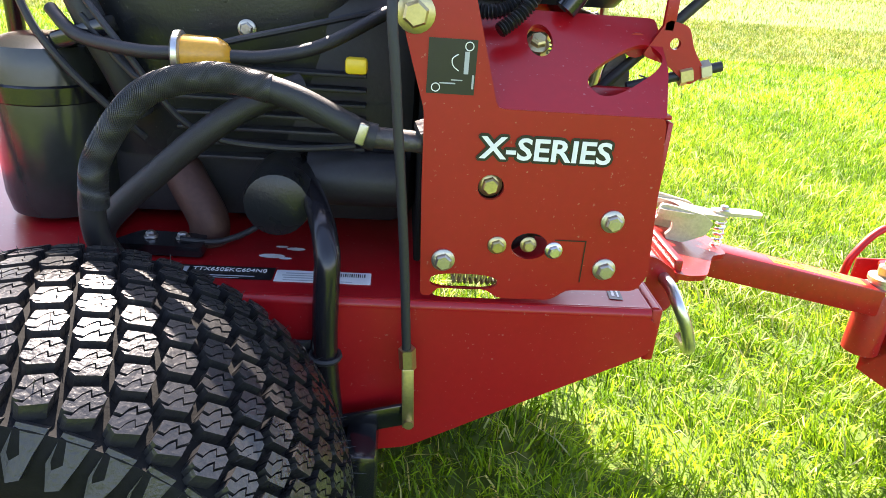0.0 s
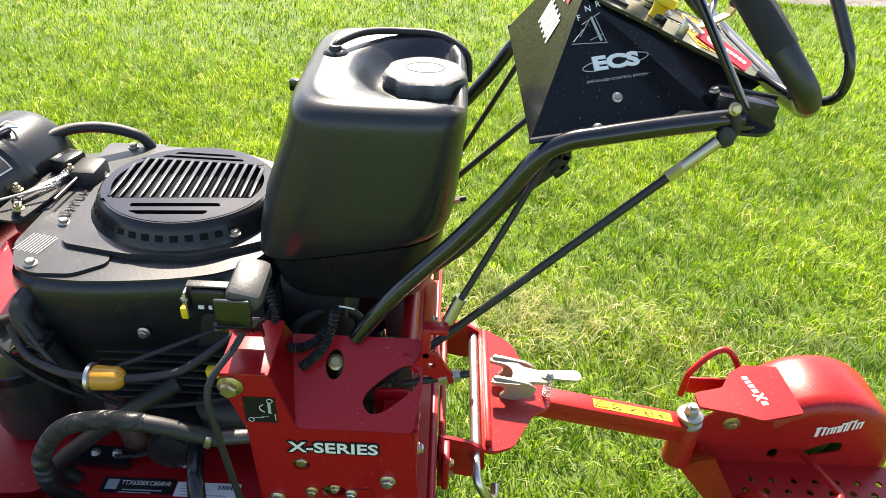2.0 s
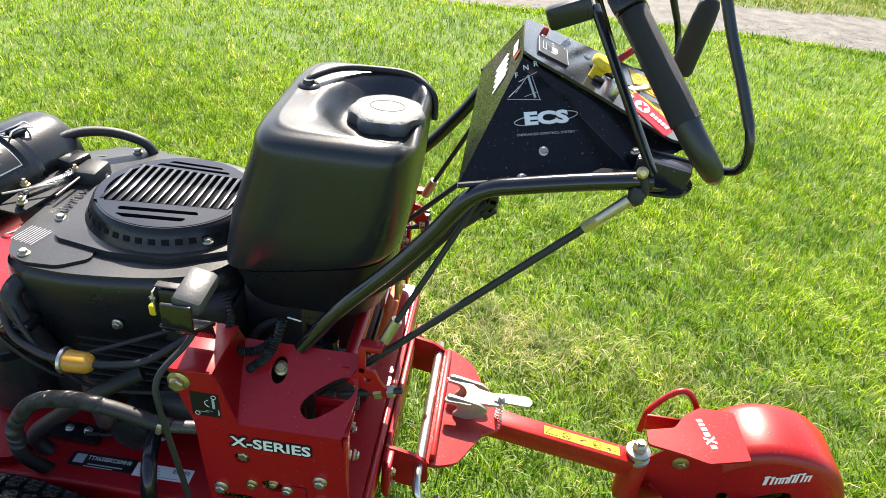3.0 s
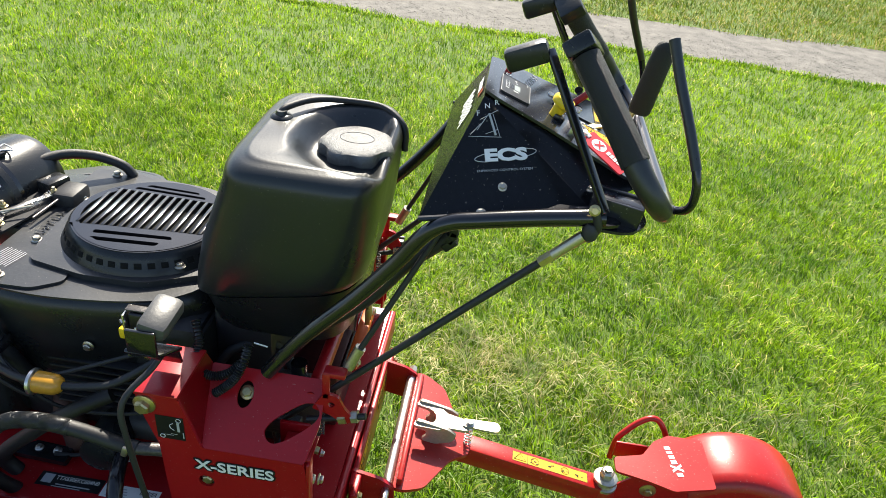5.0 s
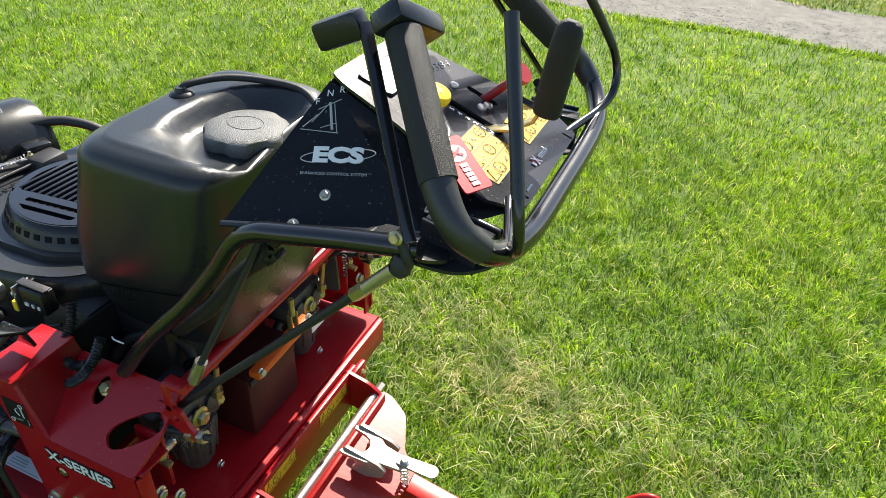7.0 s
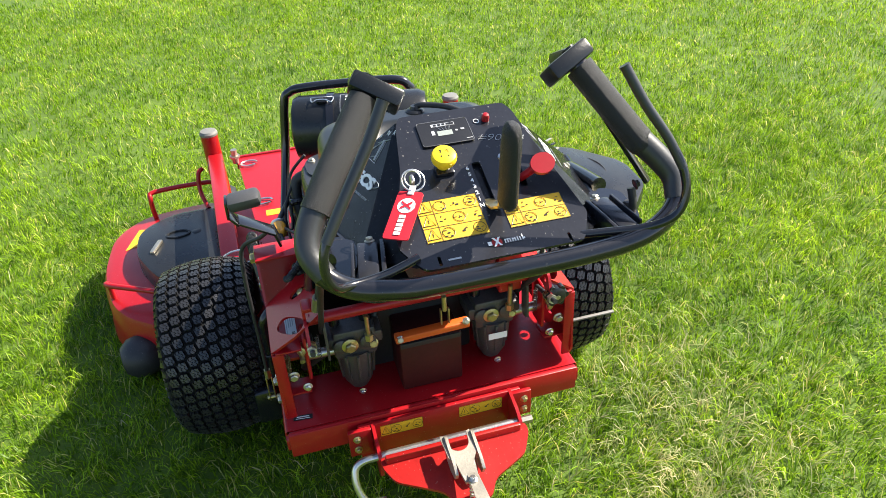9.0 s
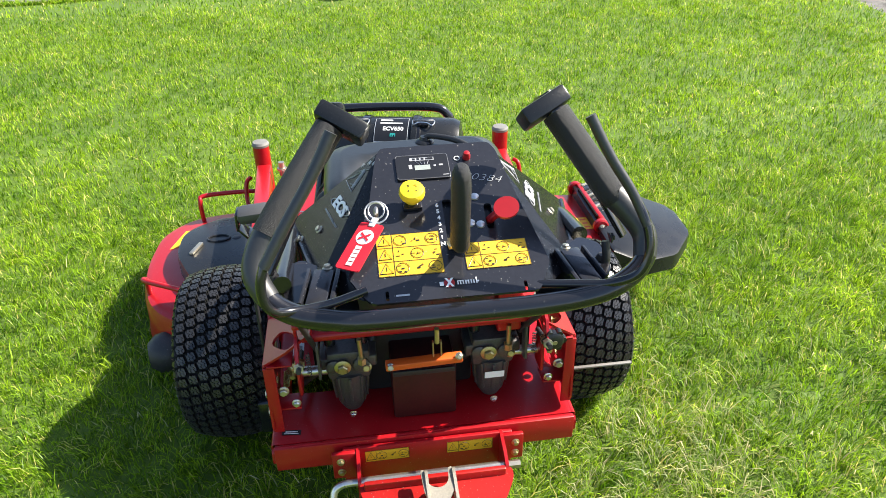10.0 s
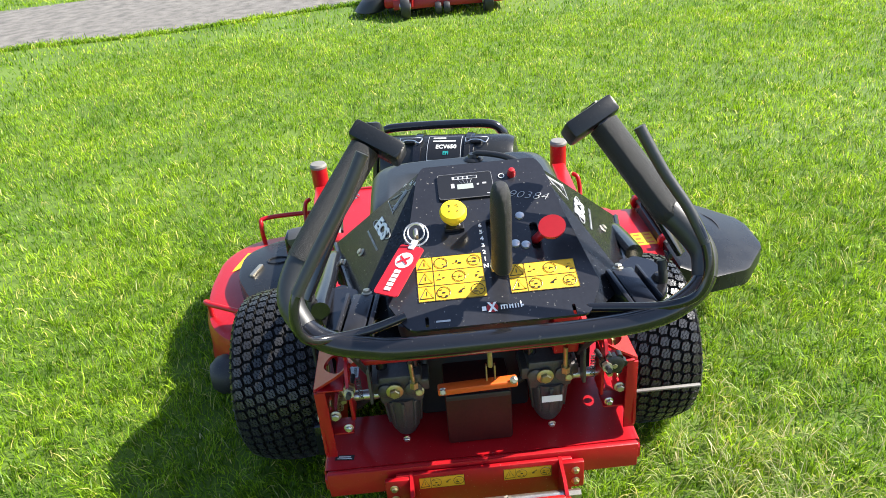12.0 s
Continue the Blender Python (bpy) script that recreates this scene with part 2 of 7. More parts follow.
def oval(cx, cy, rx, ry, n=20, turn=0.0, power=2.0):
    out = []
    c, s = math.cos(turn), math.sin(turn)
    for k in range(n):
        a = 2 * math.pi * k / n
        x, y = math.cos(a), math.sin(a)
        x, y = rx * math.copysign(abs(x) ** (2 / power), x), ry * math.copysign(abs(y) ** (2 / power), y)
        out.append((cx + x * c - y * s, cy + x * s + y * c))
    return out


def rounded(pts, r, n=4):
    """The outline pts with its corners rounded off."""
    out = []
    k = len(pts)
    for i in range(k):
        a, b, c = (Vector(pts[j % k]) for j in (i - 1, i, i + 1))
        rr = min(r, (a - b).length * 0.45, (c - b).length * 0.45)
        p, q = b + (a - b).normalized() * rr, b + (c - b).normalized() * rr
        for j in range(n + 1):
            t = j / n
            out.append(tuple((1 - t) ** 2 * p + 2 * t * (1 - t) * b + t * t * q))
    return out


def lathe(bm, profile, m, seg=32, cap=True):
    """Turns a profile of (radius, height) round the z axis of m."""
    rings = []
    for r, h in profile:
        rings.append([bm.verts.new(m @ Vector((r * math.cos(a), r * math.sin(a), h))) for a in (2 * math.pi * k / seg for k in range(seg))])
    for a, b in zip(rings, rings[1:]):
        for k in range(seg):
            bm.faces.new((a[k], a[(k + 1) % seg], b[(k + 1) % seg], b[k]))
    if cap:
        bm.faces.new(rings[0][::-1])
        bm.faces.new(rings[-1])
    return bm


def hexbolt(name, at, normal, size, material, parent, flange=1.35):
    """A flange bolt: washer face, six-sided head, rounded top."""
    m = Matrix.Translation(at) @ Vector(normal).to_track_quat("Z", "Y").to_matrix().to_4x4()
    bm = bmesh.new()
    lathe(bm, [(size * flange, 0), (size * flange, size * 0.22), (size * 1.0, size * 0.45)], m, 20)
    lathe(bm, [(size, size * 0.2), (size, size * 0.95), (size * 0.8, size * 1.15)], m @ pose(0, 0, 0, 0, 0, 20), 6)
    lathe(bm, [(size * 0.5, size * 1.1), (size * 0.5, size * 1.2)], m, 10)
    return part(name, bm, material, parent)


def lettering(name, words, height, m, material, parent, bold=0.0, width=None, slant=0.0, halo=0.0):
    """Words as a thin mesh on the plane of m, centred on its origin; bold widens the strokes by that many metres."""
    def made(grow):
        cu = bpy.data.curves.new(name, "FONT")
        cu.body, cu.size, cu.align_x, cu.align_y = words, height / 0.72, "CENTER", "CENTER"
        cu.extrude, cu.offset, cu.resolution_u, cu.shear = 0.00025, grow, 3, slant
        tmp = bpy.data.objects.new(name, cu)
        scene.collection.objects.link(tmp)
        me = bpy.data.meshes.new_from_object(tmp.evaluated_get(bpy.context.evaluated_depsgraph_get()))
        bpy.data.objects.remove(tmp)
        return me
    k = 1.0
    if width is not None:
        xs = [v.co.x for v in made(0.0).vertices]
        k = width / (max(xs) - min(xs))
    me = made(bold)
    me.transform(m @ Matrix.Diagonal((k, 1, 1, 1)))
    if halo:
        bm, u, v = bmesh.new(), m.to_3x3() @ Vector((1, 0, 0)), m.to_3x3() @ Vector((0, 1, 0))
        for a in range(10):
            shifted = me.copy()
            shifted.transform(Matrix.Translation(halo * (u * math.cos(a * 0.6283) + v * math.sin(a * 0.6283)) + m.to_3x3() @ Vector((0, 0, 0.00002 * a))))
            bm.from_mesh(shifted)
            bpy.data.meshes.remove(shifted)
        bm.to_mesh(me)
        bm.free()
    me.materials.clear()
    me.materials.append(material)
    ob = new(name, me)
    ob.parent = parent
    return ob


def bars(name, rects, m, material, parent, lift=0.0006, slant=0.0):
    """Flat printed bars on the plane of m: (x, y, width, height), leaning by slant."""
    bm = bmesh.new()
    for x, y, w, h in rects:
        bm.faces.new([bm.verts.new(m @ Vector(c)) for c in ((x - w / 2 - slant * h / 2, y - h / 2, lift), (x + w / 2 - slant * h / 2, y - h / 2, lift), (x + w / 2 + slant * h / 2, y + h / 2, lift), (x - w / 2 + slant * h / 2, y + h / 2, lift))])
    return part(name, bm, material, parent, smooth=False)


def decal(name, outline, m, material, parent, lift=0.0004, label=""):
    return part(name, plate(bmesh.new(), outline, 0.0003, m @ Matrix.Translation((0, 0, lift))), material, parent, label, smooth=False)


def rect(w, h, cx=0.0, cy=0.0):
    return [(cx - w / 2, cy - h / 2), (cx + w / 2, cy - h / 2), (cx + w / 2, cy + h / 2), (cx - w / 2, cy + h / 2)]


def loft(bm, rings, closed_ends=True):
    vs = [[bm.verts.new(p) for p in ring] for ring in rings]
    for a, b in zip(vs, vs[1:]):
        for k in range(len(a)):
            j = (k + 1) % len(a)
            bm.faces.new((a[k], a[j], b[j], b[k]))
    if closed_ends:
        bm.faces.new(vs[0][::-1])
        bm.faces.new(vs[-1])
    return bm


# ---- the mower ----
mower = thing("lawn_mower", "red walk-behind lawn mower with black engine and fuel tank", "lawn mower")


def both(sign, pts):
    return [(x, -sign * y, z) for x, y, z in pts]


def tread_wheel(sign):
    """A drive wheel with a wide turf tyre: rounded casing, slanted rows of six-sided lugs with zigzag cuts, pressed-steel rim."""
    cx, cz, R, hw, y = -0.5547, 0.2337, 0.2377, 0.112, -0.4796 * sign
    m = Matrix(((1, 0, 0, cx), (0, 0, sign, y), (0, 1, 0, cz), (0, 0, 0, 1)))
    crown = lambda s: R - 0.0085 - 1.685 * s * s
    prof = [(0.125, -0.088), (0.14, -0.105), (0.17, -0.119), (0.195, -0.120), (0.208, -0.114)]
    prof += [(crown(hw * 0.96 * k / 6) - 0.002, hw * 0.96 * k / 6) for k in range(-6, 7)]
    prof += [(r, -s) for r, s in prof[4::-1]]
    wheel = part("drive_wheel", lathe(bmesh.new(), [(0.05, -0.05), (0.11, -0.05), (0.115, -0.08), (0.132, -0.092), (0.132, 0.092), (0.115, 0.08), (0.11, 0.05), (0.05, 0.05)], m, 40), RED, mower)
    # casing darker than the lugs: the shade between them is in its colour
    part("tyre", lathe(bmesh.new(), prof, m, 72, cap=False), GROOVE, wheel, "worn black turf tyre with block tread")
    around, rows, ds = 50, 8, 0.0271
    da = 2 * math.pi / around
    v1, v2 = Vector((da * R, 0)), Vector((0.0398 * R, ds))

    def middle(p, q):
        d = 2 * (p.x * q.y - p.y * q.x)
        return Vector((q.y * p.length_squared - p.y * q.length_squared, p.x * q.length_squared - q.x * p.length_squared)) / d

    c1, c2, c3 = middle(v1, v2), middle(v2, v2 - v1), middle(v2 - v1, -v1)
    hexa = [c * 0.735 for c in (c1, c2, c3, -c1, -c2, -c3)]
    lug = bmesh.new()
    rnd = random.Random(11)

    def block(shape, s0, a0, lift):
        lo, hi = [], []
        for u, v in shape:
            for ring, f, up in ((lo, 1.05, -0.004), (hi, 1.0, lift)):
                s, a = s0 + v * f, a0 + u * f / R
                rad = crown(s) + up
                ring.append(lug.verts.new(m @ Vector((rad * math.cos(a), rad * math.sin(a), s))))
        lug.faces.new(hi)
        for i in range(len(lo)):
            j = (i + 1) % len(lo)
            lug.faces.new((lo[i], lo[j], hi[j], hi[i]))

    # each lug in three, along two stepped cuts
    right, tr, tl, left_, bl_, br_ = (hexa[5], hexa[0], hexa[1], hexa[2], hexa[3], hexa[4])
    g = Vector((0, 0.0010))
    step = lambda a, b, k: [a, a.lerp(b, 0.30) + Vector((0, -k)), a.lerp(b, 0.42) + Vector((0, k * 1.6)), a.lerp(b, 0.62) + Vector((0, k * 0.6)), a.lerp(b, 0.74) + Vector((0, -k * 1.2)), b]
    za = step(left_.lerp(tl, 0.42), right.lerp(tr, 0.42), 0.0021)
    zb = step(left_.lerp(bl_, 0.42), right.lerp(br_, 0.42), 0.0021)
    shapes = [[tr, tl] + [p + g for p in za], [left_] + [p + g for p in zb] + [right] + [p - g for p in za[::-1]], [br_] + [p - g for p in zb[::-1]] + [bl_]]
    for r in range(rows):
        s0 = (r - (rows - 1) / 2) * ds
        for k in range(around):
            a0 = 1.3376 - k * da + 0.0398 * r
            for sh in shapes:
                block(sh, s0, a0, 0.0085 + rnd.uniform(-0.0006, 0.0004))
            if rnd.random() < 0.5:
                s, a = s0 + rnd.uniform(-0.012, 0.012), a0 + rnd.uniform(-0.05, 0.05)
                p0, rad = crown(s) + 0.006, rnd.uniform(0.006, 0.014)
                e = Vector((rnd.uniform(-0.003, 0.003), rnd.uniform(-0.003, 0.003), rnd.uniform(-0.002, 0.002)))
                rod(lug, m @ Vector((p0 * math.cos(a), p0 * math.sin(a), s)), m @ (Vector(((p0 + rad) * math.cos(a), (p0 + rad) * math.sin(a), s)) + e), 0.0005, 0.0002, 4)
    for side in (-1, 1):
        for k in range(around):
            a0 = 1.3376 - k * da + (0.0398 * 7.5 if side > 0 else -0.02)
            lo, hi = [], []
            for rad, ss, v in ((0.2105, 0.1075, -1.0), (0.198, 0.1185, -0.75), (0.180, 0.1205, -0.35), (0.176, 0.1205, 0.45), (0.196, 0.1190, 0.85), (0.2105, 0.1075, 0.65)):
                a = a0 + v * 0.0125 / R
                lo.append(lug.verts.new(m @ Vector(((rad - 0.004) * math.cos(a), (rad - 0.004) * math.sin(a), side * (ss - 0.004)))))
                hi.append(lug.verts.new(m @ Vector((rad * math.cos(a), rad * math.sin(a), side * (ss + 0.004)))))
            lug.faces.new(hi)
            for i in range(6):
                j = (i + 1) % 6
                lug.faces.new((lo[i], lo[j], hi[j], hi[i]))
    part("tread", lug, TREAD, wheel)
    part("hub", lathe(bmesh.new(), [(0.03, 0.052), (0.03, 0.07), (0.022, 0.075)], m @ pose(0, 0, 0, 180, 0, 0), 20), DARK, wheel)
    return wheel


tread_wheel(1)
tread_wheel(-1)

# main frame: folded side plates, floor and rear rail
SIDE = [(-0.98, 0.375), (-0.035, 0.375), (-0.022, 0.366), (-0.022, 0.332), (-0.158, 0.262), (-0.27, 0.203), (-0.33, 0.195), (-0.42, 0.24), (-0.98, 0.24)]
for s in (1, -1):
    m = frame_of((0, -0.326 * s, 0), (1, 0, 0), (0, 0, 1)) if s > 0 else Matrix(((1, 0, 0, 0), (0, 0, 1, 0.326), (0, 1, 0, 0), (0, 0, 0, 1)))
    part("side_plate", plate(bmesh.new(), rounded(SIDE, 0.012), 0.006, m), RED, mower)
fl = plate(bmesh.new(), rect(0.94, 0.644, -0.50, 0), 0.008, Matrix.Translation((0, 0, 0.382)), [rounded([(-0.254, -0.312), (-0.178, -0.312), (-0.178, -0.13), (-0.254, -0.13)], 0.01, 2)])
floor_ = part("frame_floor", fl, RED, mower)
for s in (1, -1):
    bm = bmesh.new()
    tube(bm, [(-0.98, -0.319 * s, 0.375), (-0.03, -0.319 * s, 0.375)], 0.0075, 10, 1)
    part("folded_edge", bm, RED, floor_)
part("folded_edge", tube(bmesh.new(), [(-0.0238, -0.318, 0.3745), (-0.0238, 0.318, 0.3745)], 0.0078, 12, 1), RED, floor_)
part("rear_rail", boxm((0.012, 0.64, 0.062), (-0.022, 0, 0.350), 0.003), RED, mower)

# side panels, with a leaning upper face that a control rod passes
LOW = [(-0.266, 0.386), (-0.271, 0.495), (-0.273, 0.57), (-0.293, 0.636), (-0.298, 0.672), (-0.236, 0.672), (-0.208, 0.576), (-0.053, 0.576), (-0.049, 0.535), (-0.040, 0.417),
       (-0.050, 0.400), (-0.120, 0.398), (-0.135, 0.386), (-0.190, 0.386), (-0.20, 0.395), (-0.25, 0.395), (-0.256, 0.386)]
for s in (1, -1):
    flip = Matrix.Diagonal((1, s, 1, 1))
    base = flip @ frame_of((0, -0.318, 0), (1, 0, 0), (0, 0, 1))
    low = rounded(LOW, 0.006, 2)
    hs = [oval(-0.2065, 0.502, 0.0125, 0.0125, 16), oval(-0.163, 0.444, 0.018, 0.0140, 18), oval(-0.224, 0.403, 0.034, 0.0085, 18, 0, 2.6)]
    panel = part("side_panel", plate(bmesh.new(), low, 0.005, base, hs), RED, mower)
    # leaning face
    up = flip @ frame_of((-0.13, -0.318, 0.5755), (1, 0, 0), (0, 0.80, 0.60))
    face = rounded([(-0.080, 0.0), (0.077, 0.0), (0.088, 0.06), (0.085, 0.128), (-0.098, 0.128)], 0.006, 2)
    part("leaning_face", plate(bmesh.new(), face, 0.005, up, [oval(0.046, 0.057, 0.044, 0.019, 26, 0.68, 2.8), oval(-0.034, 0.088, 0.0125, 0.021, 20)]), RED, panel)
    bm = bmesh.new()
    q = [Vector(p) for p in ((-0.2365, -0.318, 0.672), (-0.2085, -0.318, 0.576), (-0.226, -0.216, 0.653), (-0.236, -0.216, 0.672))]
    vs = [bm.verts.new(flip @ p) for p in q]
    bm.faces.new(vs)
    bmesh.ops.solidify(bm, geom=bm.faces[:], thickness=0.004)
    part("gusset", bm, RED, panel)
    bm = bmesh.new()
    box(bm, (0.064, 0.105, 0.005), flip @ Vector((-0.267, -0.267, 0.672)), bevel=0.001)
    part("top_flange", bm, RED, panel)
    bm = bmesh.new()
    box(bm, (0.005, 0.022, 0.17), flip @ Vector((-0.048, -0.306, 0.487)), bevel=0.001)
    part("rear_flange", bm, RED, panel)
    out = (0, -s, 0)
    for x, z, r, mt in ((-0.246, 0.426, 0.0085, ZINC), (-0.086, 0.423, 0.0085, ZINC), (-0.086, 0.474, 0.0085, ZINC), (-0.195, 0.444, 0.0068, YZINC), (-0.139, 0.441, 0.0065, STEEL)):
        hexbolt("bolt", (x, -s * 0.318, z), out, r, mt, panel)
    hexbolt("bolt", (-0.163, -s * 0.311, 0.443), out, 0.006, YZINC, panel)
    hexbolt("bolt", (-0.2065, -s * 0.308, 0.502), out, 0.0085, YZINC, panel)
    hexbolt("pivot_bolt", (-0.285, -s * 0.318, 0.652), out, 0.0115, YZINC, panel, 1.45)
    hexbolt("bolt", flip @ Vector((-0.164, -0.238, 0.6225)), flip @ Vector((0, -0.6, 0.8)), 0.0085, YZINC, panel)
    if s > 0:
        bars("plate_cut_line", [(-0.124, 0.452, 0.030, 0.0012), (-0.1085, 0.43, 0.0012, 0.045)], base, BLACKV, panel, 0.0008)
        w = frame_of((-0.159, -0.3184, 0.5395), (1, 0, 0), (0, 0, 1))
        lettering("lettering_shadow", "X-SERIES", 0.0205, w @ Matrix.Translation((0, 0, 0.0004)), BLACKV, panel, 0.0008, 0.120, 0.0, 0.0026)
        lettering("lettering", "X-SERIES", 0.0205, w @ Matrix.Translation((0, 0, 0.0012)), WHITE, panel, 0.0006, 0.120, 0.0)
        dm = frame_of((-0.2515, -0.3184, 0.610), (1, 0, 0), (0, 0, 1))
        d = decal("brake_decal", rect(0.042, 0.047), dm, BLACKV, panel, label="black brake diagram decal")
        bm = bmesh.new()
        tube(bm, [dm @ Vector(p) for p in ((0.006, -0.003, 0.0012), (0.001, 0.001, 0.0012), (0.000, 0.007, 0.0012), (0.005, 0.011, 0.0012))], 0.0005, 6, 4)
        for cx, cy in ((0.014, 0.018), (-0.013, -0.018)):
            tube(bm, [dm @ Vector((cx + 0.0036 * math.cos(a), cy + 0.0036 * math.sin(a), 0.0012)) for a in np.linspace(0, 6.28, 13)], 0.0005, 5, 1)
        part("diagram", bm, WHITE, d)
        bars("print", [(0.0125, 0.004, 0.004, 0.019), (-0.003, -0.014, 0.014, 0.0012), (0.005, -0.011, 0.010, 0.0010), (0.0190, -0.012, 0.0018, 0.012)], dm, GREY, d, 0.0011)

# plates on the floor ledge
tm = frame_of((-0.365, -0.281, 0.3822), (1, 0, 0), (0, 1, 0))
st = decal("barcode_sticker", rect(0.098, 0.026), tm, WHITE, mower, label="white barcode sticker")
bars("print", [(-0.024, 0.006, 0.030, 0.002), (-0.024, 0.001, 0.036, 0.002), (-0.022, -0.004, 0.036, 0.002), (-0.005, -0.0095, 0.07, 0.0016)], tm, GREY, st)
bars("bar_code", [(0.016 + 0.0022 * k, 0.005, 0.0008 + 0.0006 * (k % 3 == 0), 0.008) for k in range(13)], tm, BLACKV, st, 0.0009)
sm = frame_of((-0.472, -0.278, 0.3822), (1, 0, 0), (0, 1, 0))
sp = decal("serial_plate", rect(0.112, 0.028), sm, BLACKV, mower, label="black serial number plate")
bars("print", [(-0.040, 0.001, 0.018, 0.018), (0.008, -0.008, 0.06, 0.0022), (-0.002, -0.0125, 0.05, 0.0016)], sm, GREY, sp)
lettering("lettering", "TTX650EKC604N0", 0.008, sm @ Matrix.Translation((0.011, 0.004, 0.0012)), WHITE, sp, 0, 0.075)
bm = bmesh.new()
for k, (x, y) in enumerate(((-0.418, -0.21), (-0.402, -0.215), (-0.425, -0.235), (-0.41, -0.24))):
    bmesh.ops.create_circle(bm, cap_ends=True, segments=9, radius=0.004 + 0.002 * (k % 3), matrix=Matrix.Translation((x, y, 0.3826)) @ Matrix.Diagonal((1.8, 0.7, 1, 1)))
part("paint_chip", bm, WHITE, floor_, "flaked paint spots")

# control rod in front of the panel, with its clevis and the arm below
br = part("brake_rod", tube(bmesh.new(), [(-0.262, -0.278, 0.728), (-0.276, -0.30, 0.705), (-0.303, -0.342, 0.672), (-0.299, -0.352, 0.602), (-0.285, -0.352, 0.45), (-0.277, -0.352, 0.335)], 0.0046, 10, 5), DARK, mower)
bm = rod(bmesh.new(), (-0.277, -0.352, 0.345), (-0.275, -0.352, 0.322), 0.0085, seg=6)
for o in (-0.0065, 0.0065):
    box(bm, (0.012, 0.003, 0.070), (-0.2735, -0.352 + o, 0.290), Matrix.Rotation(-0.05, 3, "Y"), 0.001)
rod(bm, (-0.2715, -0.365, 0.262), (-0.2715, -0.335, 0.262), 0.0050)
part("clevis", bm, YZINC, br)
part("brake_arm", boxm((0.09, 0.006, 0.026), (-0.312, -0.345, 0.252), 0.003, Matrix.Rotation(-0.25, 3, "Y")), BLACK, mower)
part("scraper_bar", boxm((0.010, 0.215, 0.006), (-0.309, 0.468, 0.254), 0.002), CAPGREY, mower)
part("brake_arm_block", boxm((0.034, 0.06, 0.10), (-0.318, -0.37, 0.20), 0.008), BLACK, mower)
part("drain_hose", tube(bmesh.new(), [(-0.385, -0.23, 0.462), (-0.366, -0.30, 0.458), (-0.356, -0.335, 0.435), (-0.356, -0.342, 0.40), (-0.357, -0.342, 0.33), (-0.350, -0.345, 0.25), (-0.345, -0.345, 0.20)], 0.0125, 14, 6), GLOSS, mower)
bm = tube(bmesh.new(), [(-0.357 + 0.0145 * math.cos(a), -0.342 + 0.0145 * math.sin(a), 0.327) for a in np.linspace(0, 6.283, 15)], 0.003, 6, 1)
box(bm, (0.022, 0.006, 0.018), (-0.382, -0.333, 0.329), bevel=0.002)
part("hose_clamp", bm, DARK, mower)
hexbolt("bolt", (-0.383, -0.336, 0.328), (0, -1, 0), 0.005, STEEL, mower)

# hoses over the floor
part("hydraulic_hose", tube(bmesh.new(), [(-0.55, -0.30, 0.37), (-0.567, -0.325, 0.44), (-0.555, -0.33, 0.515), (-0.512, -0.33, 0.572), (-0.455, -0.33, 0.591), (-0.395, -0.325, 0.580), (-0.345, -0.318, 0.556), (-0.322, -0.312, 0.543)], 0.0116, 14, 6), HOSE, mower, "thick black hydraulic hose")
sleeve = [(-0.563, -0.329, 0.47), (-0.555, -0.330, 0.515), (-0.512, -0.330, 0.572), (-0.455, -0.330, 0.591), (-0.405, -0.326, 0.583)]
part("hose_sleeve", tube(bmesh.new(), sleeve, 0.0118, 14, 6), BRAID, mower, "braided black hose sleeve")
# braid strands wound both ways round the sleeve
q = smooth_path(sleeve, 40)
bm = bmesh.new()
for hand in (-1, 1):
    for k in range(26):
        pts = []
        for i in range(0, len(q), 2):
            d = (q[min(i + 1, len(q) - 1)] - q[max(i - 1, 0)]).normalized()
            u = Vector((0, 1, 0)).cross(d).normalized()
            a = 2 * math.pi * k / 26 + hand * i * 0.20
            pts.append(q[i] + (u * math.cos(a) + u.cross(d) * math.sin(a)) * (0.0121 + 0.0002 * hand))
        tube(bm, pts, 0.00042, 4, 1, False)
part("braid", bm, STRAND, mower, "woven braid over the hose")["kind"] = "stuff"
part("hydraulic_hose", tube(bmesh.new(), [(-0.57, -0.27, 0.38), (-0.582, -0.275, 0.424), (-0.515, -0.275, 0.493), (-0.448, -0.27, 0.547), (-0.39, -0.24, 0.57)], 0.0125, 12, 6), HOSE, mower)
bm = rod(bmesh.new(), (-0.325, -0.312, 0.544), (-0.315, -0.312, 0.542), 0.0125)
part("hose_clip", bm, DARK, mower)
bm = rod(bmesh.new(), (-0.318, -0.311, 0.542), (-0.268, -0.30, 0.536), 0.010)
rod(bm, (-0.275, -0.30, 0.54), (-0.250, -0.295, 0.548), 0.017, seg=6)
part("hose_fitting", bm, CAST, mower)
part("hose_clip", boxm((0.009, 0.006, 0.020), (-0.327, -0.325, 0.548), 0.002, Matrix.Rotation(0.3, 3, "Y")), ZINC, mower)
bm = bmesh.new()
lathe(bm, [(0.03, 0), (0.034, 0.006), (0.035, 0.07), (0.032, 0.085), (0.016, 0.09)], frame_of((-0.412, -0.19, 0.457), (1, 0, 0), (0, 0, 1)), 28)
part("oil_filter", bm, PLASTIC, mower)
part("exhaust_pipe", tube(bmesh.new(), [(-0.55, -0.10, 0.46), (-0.53, -0.17, 0.45), (-0.50, -0.20, 0.41), (-0.50, -0.2, 0.385)], 0.022, 14, 5), COPPER, mower)
